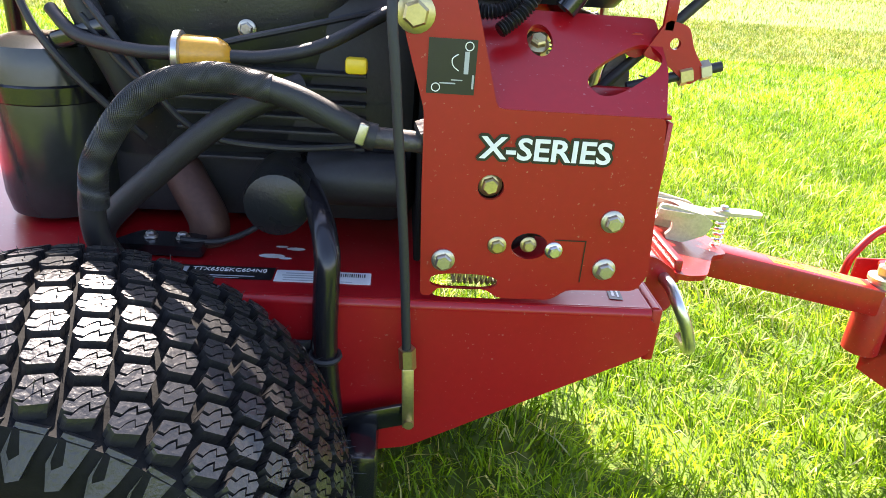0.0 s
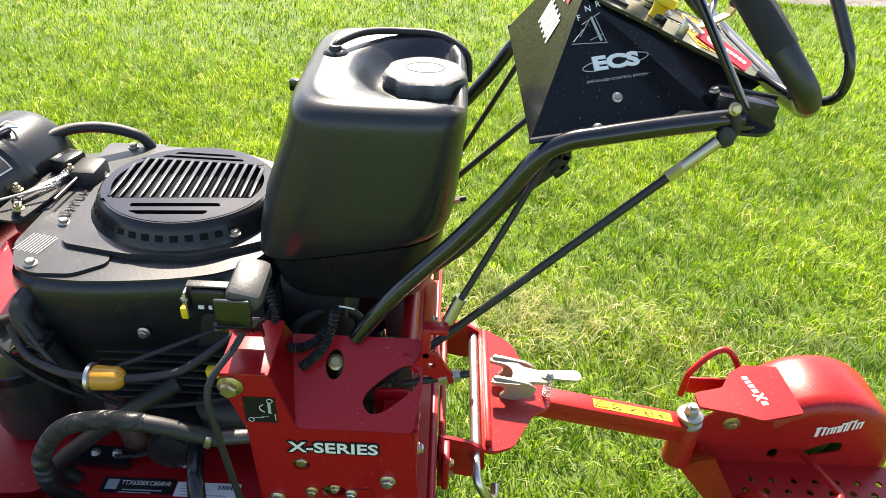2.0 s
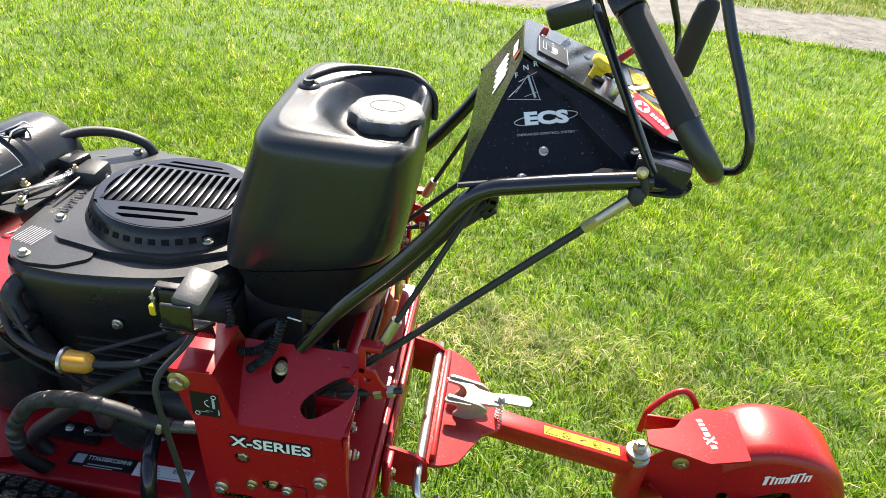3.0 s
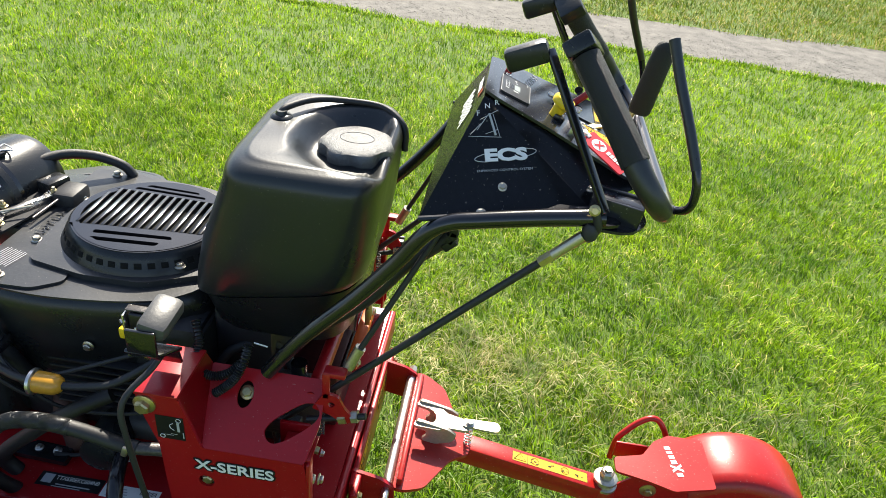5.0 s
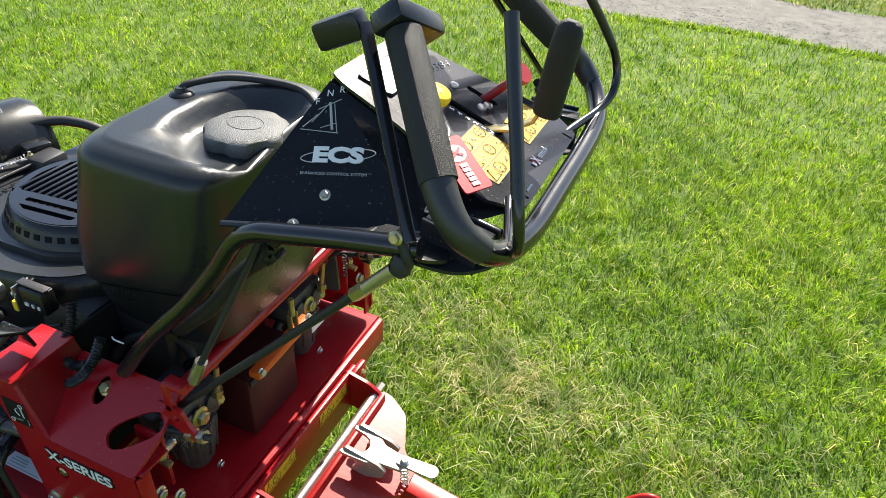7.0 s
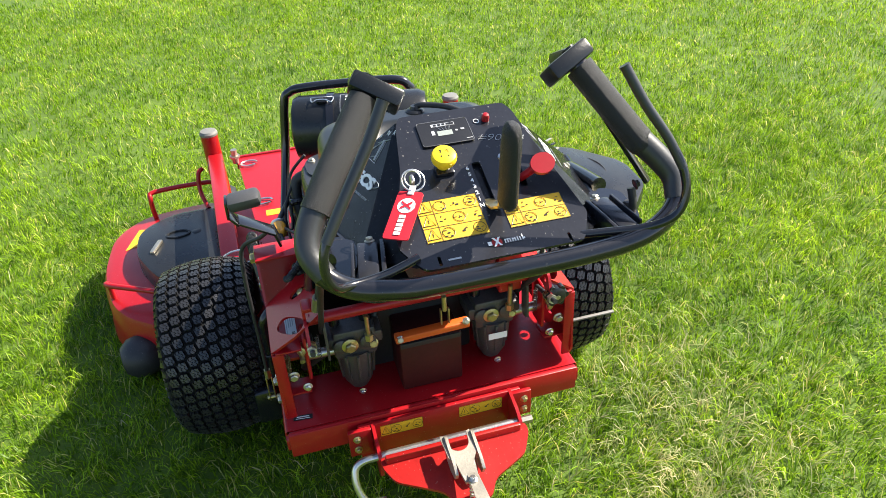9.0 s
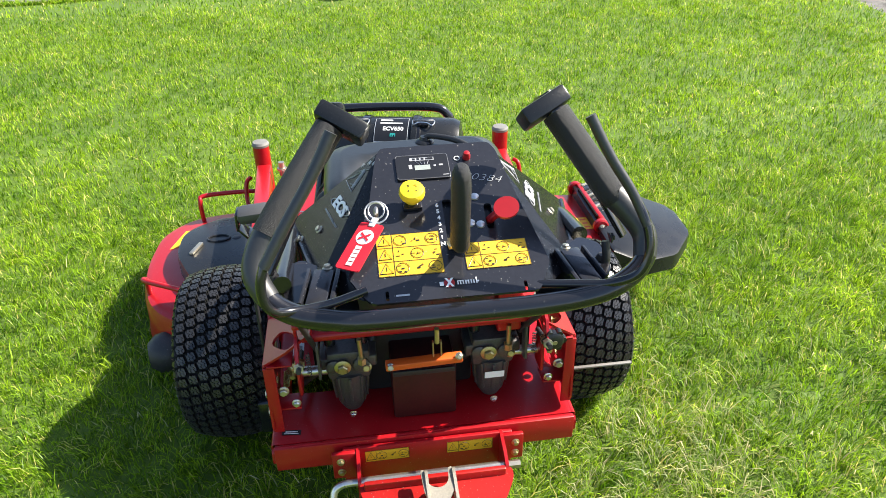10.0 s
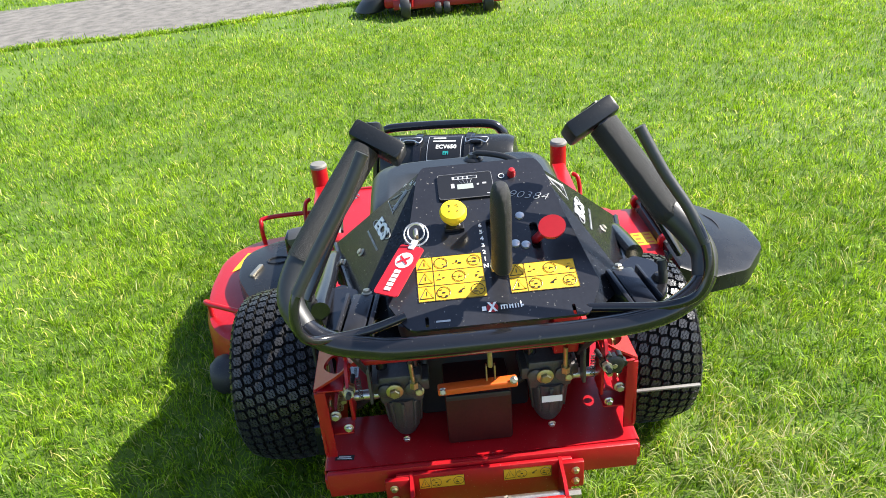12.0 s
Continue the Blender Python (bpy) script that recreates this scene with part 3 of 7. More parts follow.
bm = plate(bmesh.new(), rounded([(-0.05, -0.014), (0.05, -0.018), (0.05, 0.012), (-0.02, 0.016)], 0.006), 0.012, frame_of((-0.545, -0.234, 0.398), (1, 0, 0), (0, 1, 0.1)))
br2 = part("black_bracket", bm, BLACK, mower)
for x in (-0.552, -0.519):
    hexbolt("bolt", (x, -0.232, 0.398), (0, 0, 1), 0.0055, STEEL, br2)
for k in range(7):
    part("cooling_fin", boxm((0.20, 0.018, 0.004), (-0.43, -0.176, 0.475 + 0.016 * k), 0.001), DARK, mower)
part("dipstick_cap", boxm((0.022, 0.014, 0.016), (-0.338, -0.235, 0.591), 0.004), YKNOB, mower, "yellow dipstick cap")
part("starter_motor", lathe(bmesh.new(), [(0.02, -0.06), (0.030, -0.055), (0.030, 0.05), (0.018, 0.055)], frame_of((-0.34, -0.19, 0.46), (0, 1, 0), (1, 0, 0)) @ pose(0, 0, 0, 90, 0, 0), 20), DARK, mower)
# small wiring about the engine's foot
for k, pts in enumerate(([(-0.62, -0.2, 0.66), (-0.56, -0.24, 0.6), (-0.50, -0.235, 0.52), (-0.42, -0.22, 0.5), (-0.34, -0.2, 0.5)],
                         [(-0.60, -0.22, 0.62), (-0.54, -0.23, 0.56), (-0.48, -0.25, 0.60), (-0.40, -0.22, 0.62), (-0.31, -0.18, 0.64)],
                         [(-0.52, -0.24, 0.40), (-0.48, -0.23, 0.395), (-0.44, -0.21, 0.41), (-0.43, -0.19, 0.44)])):
    part("cable", tube(bmesh.new(), pts, 0.0035, 8, 5), HOSE, mower)

part("coolant_hose", tube(bmesh.new(), [(-0.60, -0.15, 0.672), (-0.612, -0.195, 0.655), (-0.596, -0.205, 0.61), (-0.578, -0.20, 0.565), (-0.565, -0.19, 0.52)], 0.015, 14, 6), HOSE, mower)
part("hose_band", boxm((0.058, 0.036, 0.018), (-0.604, -0.206, 0.602), 0.005, Matrix.Rotation(-0.35, 3, "Y")), BLACK, mower)
part("cable", tube(bmesh.new(), [(-0.655, -0.165, 0.70), (-0.662, -0.205, 0.655), (-0.645, -0.222, 0.61), (-0.612, -0.225, 0.565), (-0.575, -0.22, 0.525), (-0.555, -0.21, 0.50)], 0.0040, 8, 6), HOSE, mower)

# fuel filter and line
fm = frame_of((-0.475, -0.262, 0.597), (0, 0, 1), (0, 1, 0)) @ pose(0, 0, 0, 0, 180, 0)
bm = bmesh.new()
flt = part("fuel_filter", lathe(bm, [(0.006, -0.028), (0.016, -0.026), (0.0175, -0.018), (0.0165, 0.012), (0.012, 0.02), (0.006, 0.024)], fm, 20), AMBER, mower, "amber plastic fuel filter")
part("filter_rim", lathe(bmesh.new(), [(0.018, -0.027), (0.021, -0.025), (0.021, -0.020), (0.018, -0.018)], fm, 20), STEEL, flt)
for pts in ([(-0.50, -0.262, 0.597), (-0.54, -0.255, 0.596), (-0.60, -0.23, 0.602), (-0.64, -0.19, 0.62)], [(-0.452, -0.262, 0.597), (-0.42, -0.258, 0.598), (-0.37, -0.25, 0.61), (-0.31, -0.21, 0.64)]):
    part("fuel_line", tube(bmesh.new(), pts, 0.0065, 10, 6), HOSE, mower)

# ---- engine ----
eng = part("engine", boxm((0.37, 0.36, 0.27), (-0.455, 0.015, 0.525), 0.03), DARK, mower, "black air-cooled engine")
SHR = [(-0.66, -0.10), (-0.635, -0.165), (-0.60, -0.185), (-0.53, -0.19), (-0.47, -0.185), (-0.40, -0.175), (-0.33, -0.155), (-0.28, -0.11), (-0.265, -0.02), (-0.27, 0.10), (-0.31, 0.19), (-0.40, 0.235), (-0.55, 0.245), (-0.65, 0.24), (-0.67, 0.1)]
bm = loft(bmesh.new(), [[(x + 0.0 * y, y, z) for x, y in ((cx * k + (1 - k) * -0.46, cy * k + (1 - k) * 0.02) for cx, cy in rounded(SHR, 0.03))] for z, k in ((0.47, 0.93), (0.60, 0.985), (0.672, 1.0), (0.690, 0.985), (0.697, 0.95))])
part("engine_shroud", bm, PLASTIC, eng)
TOPP = [(-0.655, -0.10), (-0.63, -0.155), (-0.595, -0.172), (-0.54, -0.17), (-0.50, -0.14), (-0.52, -0.08), (-0.585, 0.0), (-0.59, 0.12), (-0.52, 0.2), (-0.55, 0.235), (-0.65, 0.23)]
part("cover_plate", plate(bmesh.new(), rounded(TOPP, 0.012), 0.008, Matrix.Translation((0, 0, 0.704))), COVER, eng, "satin black engine cover plate")
part("cover_base", plate(bmesh.new(), [(-0.46 + (x + 0.46) * 0.955, 0.02 + (y - 0.02) * 0.955) for x, y in rounded(SHR, 0.03)], 0.006, Matrix.Translation((0, 0, 0.6995))), COVER, eng)
GC = Vector((-0.435, 0.010, 0))
LEDGE = [(-0.590, -0.090), (-0.578, -0.106), (-0.48, -0.126), (-0.38, -0.124), (-0.29, -0.075), (-0.262, 0.0), (-0.275, 0.10), (-0.35, 0.185), (-0.50, 0.205), (-0.575, 0.150), (-0.603, 0.060), (-0.600, -0.020)]
part("housing_ledge", plate(bmesh.new(), rounded(LEDGE, 0.014, 5), 0.012, Matrix.Translation((0, 0, 0.7105))), COVER, eng)
part("fan_housing", lathe(bmesh.new(), [(0.166, 0.698), (0.165, 0.708), (0.158, 0.718), (0.151, 0.736), (0.147, 0.745), (0.141, 0.749), (0.137, 0.746), (0.135, 0.730)], Matrix.Translation(GC), 56, cap=False), PLASTIC, eng, "moulded black fan housing")
# black disc: the shade under the slats is put into its colour
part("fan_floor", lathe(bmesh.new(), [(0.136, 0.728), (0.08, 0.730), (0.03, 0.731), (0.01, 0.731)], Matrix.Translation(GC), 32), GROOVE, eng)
part("grille_ring", plate(bmesh.new(), oval(GC.x, GC.y, 0.1415, 0.1415, 56), 0.007, Matrix.Translation((0, 0, 0.7505)), [oval(GC.x, GC.y, 0.126, 0.126, 48)]), BLACK, eng)
for k in range(-7, 8):
    x = k * 0.0162
    half = math.sqrt(0.130 ** 2 - x * x)
    lo, hi = max(-half, -0.058 + 0.10 * x), min(half, 0.082 - 0.05 * x)
    part("grille_slat", box(bmesh.new(), (0.0072, hi - lo, 0.010), GC + Vector((x, (hi + lo) / 2, 0.7475)), Matrix.Rotation(0.0, 3, "Y"), 0.0022), BLACK, eng)
seg = [(x, -math.sqrt(0.138 ** 2 - x * x)) for x in np.linspace(-0.122, 0.122, 22)] + [(0.124, -0.048), (0.06, -0.052), (-0.06, -0.064), (-0.124, -0.072)]
part("housing_lip", plate(bmesh.new(), seg, 0.008, Matrix.Translation(GC + Vector((0, 0, 0.7515))), [rounded([(-0.070, -0.083), (0.070, -0.070), (0.076, -0.081), (-0.068, -0.095)], 0.006, 3), rounded([(-0.066, -0.107), (0.060, -0.096), (0.056, -0.109), (-0.058, -0.119)], 0.006, 3)]), BLACK, eng)
seg = [(-0.108, 0.083), (0.106, 0.077)] + [(x, math.sqrt(0.138 ** 2 - x * x)) for x in np.linspace(0.112, -0.108, 20)]
part("housing_lip", plate(bmesh.new(), seg, 0.008, Matrix.Translation(GC + Vector((0, 0, 0.7515))), [rounded([(-0.076, 0.091), (0.074, 0.087), (0.070, 0.096), (-0.070, 0.100)], 0.004, 2), rounded([(-0.058, 0.107), (0.056, 0.104), (0.050, 0.112), (-0.050, 0.116)], 0.004, 2)]), BLACK, eng)
for k in range(17):
    a = math.radians(200 + k * 8.5)
    c = GC + Vector((0.1548 * math.cos(a), 0.1548 * math.sin(a), 0.7265))
    # flush black plates: the vents' inner shade is only their colour
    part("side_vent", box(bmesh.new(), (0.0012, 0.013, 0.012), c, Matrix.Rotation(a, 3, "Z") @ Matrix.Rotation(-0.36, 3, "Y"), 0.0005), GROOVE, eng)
# the fan cover is a little narrower and flatter than its round plan
squeeze = Matrix.Translation((GC.x + 0.004, GC.y + 0.016, 0.7035)) @ Matrix.Diagonal((0.93, 0.86, 0.84, 1)) @ Matrix.Translation((-GC.x, -GC.y, -0.70))
for ob in eng.children:
    if ob.name.split(".")[0] in ("fan_housing", "fan_floor", "grille_ring", "grille_slat", "housing_lip", "side_vent"):
        ob.data.transform(squeeze)
for x, y, z in ((-0.605, -0.152, 0.704), (-0.335, -0.075, 0.7185), (-0.60, 0.215, 0.704), (-0.61, 0.105, 0.704), (-0.607, -0.045, 0.704), (-0.285, 0.06, 0.715)):
    hexbolt("bolt", (x, y, z), (0, 0, 1), 0.007, ZINC, eng)
hexbolt("bolt", (-0.452, -0.183, 0.612), (0, -1, 0), 0.007, ZINC, eng)
em = frame_of((-0.6155, 0.018, 0.7052), (0.02, 1, 0), (-1, 0.02, 0))
bars("embossed_mark", [(-0.040 + 0.0162 * k, 0, 0.0042, 0.018) for k in range(6)] + [(-0.036 + 0.0162 * k, 0.0055 * (k % 3 - 1), 0.008, 0.0042) for k in range(6)], em, PLASTIC, eng, 0.002)
em2 = frame_of((-0.622, -0.104, 0.7046), (0.25, 1, 0), (-1, 0.25, 0))
for k in range(9):
    bars("label_line", [(0.002 * (k % 2), 0.020 - 0.005 * k, 0.044, 0.0015)], em2, GREY, eng, 0.001)
# throttle linkage beside the cover
plt = part("throttle_plate", plate(bmesh.new(), rounded([(-0.715, -0.055), (-0.668, -0.062), (-0.640, 0.075), (-0.655, 0.130), (-0.700, 0.125)], 0.010, 3), 0.004, Matrix.Translation((0, 0, 0.714))), DARK, eng)
part("throttle_lever", box(bmesh.new(), (0.011, 0.105, 0.004), (-0.670, 0.038, 0.7235), Matrix.Rotation(-0.47, 3, "Z"), 0.001), STEEL, plt)
part("throttle_lever", box(bmesh.new(), (0.012, 0.060, 0.004), (-0.688, -0.018, 0.7205), Matrix.Rotation(0.40, 3, "Z"), 0.001), CAST, plt)
part("throttle_rod", rod(bmesh.new(), (-0.716, -0.030, 0.728), (-0.652, 0.020, 0.730), 0.0022, seg=8), ZINC, plt)
part("throttle_rod", rod(bmesh.new(), (-0.640, 0.000, 0.718), (-0.632, 0.110, 0.720), 0.0026, seg=8), CAST, plt)
part("throttle_spring", tube(bmesh.new(), [(-0.652 + 0.0035 * math.cos(k * 0.9), 0.020 + 0.0009 * k, 0.730 + 0.0035 * math.sin(k * 0.9)) for k in range(60)], 0.0008, 5, 1), STEEL, plt)
for x, y in ((-0.702, 0.012), (-0.672, -0.043), (-0.649, 0.082)):
    hexbolt("nut", (x, y, 0.7245), (0, 0, 1), 0.0062, YZINC, plt)
    part("stud", rod(bmesh.new(), (x, y, 0.722), (x, y, 0.737), 0.0030, seg=10), ZINC, plt)
part("sensor_block", box(bmesh.new(), (0.036, 0.050, 0.030), (-0.668, 0.112, 0.724), Matrix.Rotation(-0.3, 3, "Z"), 0.006), PLASTIC, plt)
bm = bmesh.new()
box(bm, (0.07, 0.16, 0.05), (-0.675, 0.06, 0.68), bevel=0.012)
box(bm, (0.05, 0.06, 0.05), (-0.63, 0.1, 0.705), bevel=0.01)
part("intake_body", bm, DARK, eng)
part("breather_hose", tube(bmesh.new(), [(-0.738, 0.06, 0.728), (-0.722, 0.12, 0.750), (-0.69, 0.175, 0.754), (-0.64, 0.207, 0.746), (-0.59, 0.222, 0.726), (-0.57, 0.224, 0.702)], 0.0100, 12, 6), HOSE, eng)
# relay on a small steel angle
ecu = part("relay_box", boxm((0.050, 0.026, 0.042), (-0.346, -0.178, 0.678), 0.005), BLACKV, eng)
part("relay_bracket", boxm((0.0035, 0.030, 0.046), (-0.3765, -0.180, 0.676), 0.001), STEEL, ecu)
part("bracket_top", boxm((0.058, 0.014, 0.003), (-0.348, -0.178, 0.7022), 0.001), CAST, ecu)
hexbolt("bolt", (-0.3785, -0.190, 0.684), (-0.6, -1, 0), 0.0048, STEEL, ecu)
part("yellow_plug", boxm((0.011, 0.014, 0.020), (-0.381, -0.190, 0.662), 0.003), YKNOB, ecu)
for x, w in ((-0.357, 0.008), (-0.344, 0.005), (-0.332, 0.005)):
    part("relay_mark", boxm((w, 0.002, 0.006), (x, -0.1915, 0.672), 0.0), WHITE, ecu)

# air cleaner
AX = Vector((0.22, 0.975, 0)).normalized()
CAN = Vector((-0.800, 0.010, 0.700))
am = Matrix.Translation(CAN) @ AX.to_track_quat("Z", "Y").to_matrix().to_4x4()
ac = part("air_cleaner", lathe(bmesh.new(), [(0.06, -0.185), (0.082, -0.178), (0.088, -0.165), (0.089, 0.05), (0.094, 0.055), (0.094, 0.068), (0.089, 0.072), (0.088, 0.165), (0.080, 0.183), (0.05, 0.19)], am, 44), PLASTIC, mower, "black canister air cleaner")
for h in (-0.075, 0.068):
    part("strap", lathe(bmesh.new(), [(0.089, h - 0.011), (0.0925, h - 0.010), (0.0925, h + 0.010), (0.089, h + 0.011)], am, 44, cap=False), BLACK, ac)


def on_can(h, ang, r=0.0905):
    """A frame on the canister's skin: x along its axis, z outwards; ang 0 faces the rear, 90 up."""
    rearw = Vector((AX.y, -AX.x, 0))
    nrm = rearw * math.cos(radians(ang)) + Vector((0, 0, 1)) * math.sin(radians(ang))
    o = CAN + AX * h + nrm * r
    return frame_of(o, AX, nrm.cross(AX))


def wrap(name, w, h0, h1, a0, a1, r, material, parent):
    bm = bmesh.new()
    n = 10
    rows = []
    for i in range(n + 1):
        a = a0 + (a1 - a0) * i / n
        rows.append([bm.verts.new(on_can(h, a, r).translation) for h in (h0, h1)])
    for p, q in zip(rows, rows[1:]):
        bm.faces.new((p[0], p[1], q[1], q[0]))
    return part(name, bm, material, parent)


lab = wrap("engine_label", 0, -0.047, 0.045, 33, 88, 0.0905, GREY, ac)
wrap("label_field", 0, -0.0455, 0.0435, 34.5, 87, 0.0908, BLACKV, lab)
lettering("lettering", "ECV650", 0.0125, on_can(0.004, 58, 0.0916), WHITE, lab, 0.0004, 0.055)
lettering("lettering", "EFI", 0.0095, on_can(0.004, 46, 0.0918), TEAL, lab, 0.0004)
bars("print", [(-0.02, 0, 0.034, 0.006)], on_can(0.004, 79, 0.0912), WHITE, lab)
bars("print", [(-0.006, 0, 0.062, 0.004)], on_can(0.004, 71, 0.0912), WHITE, lab)
for h in (-0.095, 0.085):
    m = on_can(h, 70, 0.094)
    bm = tube(bmesh.new(), [m @ Vector(p) for p in ((-0.030, 0.012, 0), (-0.026, -0.010, 0.004), (-0.012, -0.003, 0.006), (0.010, -0.004, 0.006), (0.026, -0.012, 0.004), (0.030, 0.012, 0), (0.012, 0.006, 0.006), (-0.012, 0.006, 0.006), (-0.030, 0.012, 0))], 0.0017, 6, 3)
    part("wire_clip", bm, STEEL, ac)
    part("clip_block", box(bmesh.new(), (0.030, 0.020, 0.010), m.translation, m.to_3x3(), 0.003), BLACK, ac)
part("engine_guard", tube(bmesh.new(), [(-0.72, -0.25, 0.44), (-0.78, -0.243, 0.47), (-0.85, -0.225, 0.53), (-0.895, -0.205, 0.62), (-0.915, -0.185, 0.75), (-0.912, -0.165, 0.780), (-0.90, -0.12, 0.792), (-0.885, 0.03, 0.792), (-0.87, 0.13, 0.789), (-0.865, 0.165, 0.77), (-0.865, 0.18, 0.72), (-0.87, 0.19, 0.45)], 0.0125, 14, 7), BLACK, mower, "black tubular engine guard")

# ---- fuel tank ----
def tank_ring(x0, x1, hw, z, n=44, power=5.0):
    cx, rx = (x0 + x1) / 2, (x1 - x0) / 2
    return [(x, y, z) for x, y in oval(cx, 0.005, rx, hw, n, 0, power)]


def ease(v):
    v = min(1.0, max(0.0, v))
    return v * v * (3 - 2 * v)


def tank_top(x, y):
    """The height of the tank's top: a plateau with a sunk bay round the cap, open at the near rear corner, and a high rim behind it."""
    d = math.hypot((x + 0.056) / 0.095, (y + 0.004) / 0.112)
    dip = 0.030 * (1 - ease((d - 0.72) / 0.42))
    dip *= 1 - 0.9 * ease((y + 0.055) / 0.06) * ease((x + 0.030) / 0.025)
    return 0.967 - dip + 0.004 * max(0, min(1, (y - 0.06) / 0.08))


rings = [tank_ring(-0.276, -0.040, 0.128, 0.728), tank_ring(-0.288, -0.024, 0.150, 0.736), tank_ring(-0.293, -0.014, 0.164, 0.750), tank_ring(-0.287, -0.010, 0.168, 0.775), tank_ring(-0.274, -0.006, 0.169, 0.82), tank_ring(-0.256, -0.002, 0.1685, 0.868), tank_ring(-0.240, 0.001, 0.1675, 0.913), tank_ring(-0.234, 0.002, 0.1665, 0.932)]
# the lower seam rises towards the rear
rings = [[(x, y, z + 0.20 * (x + 0.17) * max(0.0, min(1.0, (0.80 - z) / 0.05))) for x, y, z in ring] for ring in rings]
for k in range(1, 9):
    q = radians(10.5 * k)
    inset = 0.028 * (1 - math.cos(q))
    ring = tank_ring(-0.233 + inset, 0.002 - inset, 0.166 - inset, 0.0)
    rings.append([(x, y, 0.935 + (tank_top(x, y) - 0.003 - 0.935) * math.sin(q)) for x, y, _ in ring])
c0 = Vector((-0.120, 0.005, 0))
for k in (0.97, 0.94, 0.91, 0.88, 0.85, 0.82, 0.78, 0.74, 0.70, 0.65, 0.60, 0.55, 0.50, 0.44, 0.37, 0.30, 0.22, 0.14, 0.07):
    flat_ = [(c0.x + (x - c0.x) * k, c0.y + (y - c0.y) * k) for x, y, _ in ring]
    rings.append([(px, py, tank_top(px, py) - (0.0015 if k > 0.95 else 0)) for px, py in flat_])
tank = part("fuel_tank", loft(bmesh.new(), rings), TANK, mower, "black moulded plastic fuel tank", True)
# scalloped cap, domed, with an oval ring on top
scallop = lambda r, z, deep: [(-0.063 + r * (1 - deep * (0.5 + 0.5 * math.cos(7 * q)) ** 2) * math.cos(q + 0.25), 0.006 + r * (1 - deep * (0.5 + 0.5 * math.cos(7 * q)) ** 2) * math.sin(q + 0.25), z) for q in np.linspace(0, 2 * math.pi, 70, endpoint=False)]
cap = part("fuel_cap", loft(bmesh.new(), [scallop(r, z, d) for r, z, d in ((0.050, 0.918, 0.0), (0.060, 0.923, 0.12), (0.0615, 0.936, 0.14), (0.0605, 0.943, 0.12), (0.057, 0.948, 0.06), (0.050, 0.951, 0.01), (0.032, 0.953, 0.0), (0.012, 0.9535, 0.0))]), CAPBLACK, tank, "dusty scalloped black fuel cap")
part("cap_ring", tube(bmesh.new(), [(-0.063 + 0.027 * math.cos(a), 0.006 + 0.020 * math.sin(a), 0.9531) for a in np.linspace(0, 6.283, 25)], 0.0007, 6, 1), PLASTIC, cap)
for ob in [cap] + list(cap.children):
    ob.data.transform(Matrix.Translation((0.004, 0.0, 0.007)))
part("vent_base", lathe(bmesh.new(), [(0.018, 0.950), (0.018, 0.968), (0.015, 0.971), (0.010, 0.972), (0.008, 0.978)], Matrix.Translation((-0.188, 0.030, 0)), 20), PLASTIC, tank)
part("vent_hose", tube(bmesh.new(), [(-0.190, 0.030, 0.972), (-0.182, 0.042, 0.980), (-0.150, 0.085, 0.981), (-0.10, 0.115, 0.975), (-0.04, 0.12, 0.970), (0.0, 0.10, 0.950), (0.006, 0.09, 0.91)], 0.0055, 10, 6), HOSE, tank)
part("tank_tray", loft(bmesh.new(), [tank_ring(-0.258, -0.046, 0.136, 0.652), tank_ring(-0.268, -0.034, 0.146, 0.668), [(x, y, z + 0.20 * (x + 0.17)) for x, y, z in tank_ring(-0.282, -0.018, 0.159, 0.742)]]), PLASTIC, mower)
part("tank_support", boxm((0.10, 0.24, 0.30), (-0.215, 0.0, 0.53), 0.01), DARK, mower)
# added dark sheet that stands in for the shade behind the pumps
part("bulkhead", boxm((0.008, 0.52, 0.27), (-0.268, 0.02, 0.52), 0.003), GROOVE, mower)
bm = bmesh.new()
box(bm, (0.15, 0.05, 0.14), (-0.145, 0.18, 0.66), bevel=0.004)
part("rear_tower", bm, RED, mower)
part("tank_latch", boxm((0.02, 0.015, 0.02), (-0.28, 0.17, 0.86), 0.004), BLACK, tank)

# ---- console ----
A, B, C, D = (Vector(p) for p in ((0.070, -0.207, 0.957), (0.292, -0.160, 0.983), (0.131, -0.071, 1.085), (0.362, -0.104, 1.000)))
mir = lambda p: Vector((p.x, 0.014 - p.y, p.z))
bm = bmesh.new()
P = {k: bm.verts.new(v) for k, v in dict(A=A, B=B, C=C, D=D, a=mir(A), b=mir(B), c=mir(C), d=mir(D)).items()}
for f in ("ABC", "BDC", "acb", "bcd", "CDdc", "AC" + "ca"):
    bm.faces.new([P[k] for k in f])
bmesh.ops.solidify(bm, geom=bm.faces[:], thickness=0.003)
console = part("control_console", bm, CONSOLE, mower, "black steel control console", False)
for s in (1, -1):
    a, b = (A, B) if s > 0 else (mir(A), mir(B))
    part("console_skirt", tube(bmesh.new(), [a, b], 0.004, 8, 1), CONSOLE, console)
pm = Matrix(((0, -0.9384, 0.3455, 0.2505), (1, 0, 0, 0), (0, 0.3455, 0.9384, 1.044), (0, 0, 0, 1)))
PL = [(-0.094, -0.131), (0.105, -0.131), (0.112, -0.118), (0.126, -0.090), (0.104, 0.040), (0.094, 0.112), (0.086, 0.129), (-0.066, 0.129), (-0.074, 0.110), (-0.087, 0.030), (-0.120, -0.090), (-0.105, -0.118)]
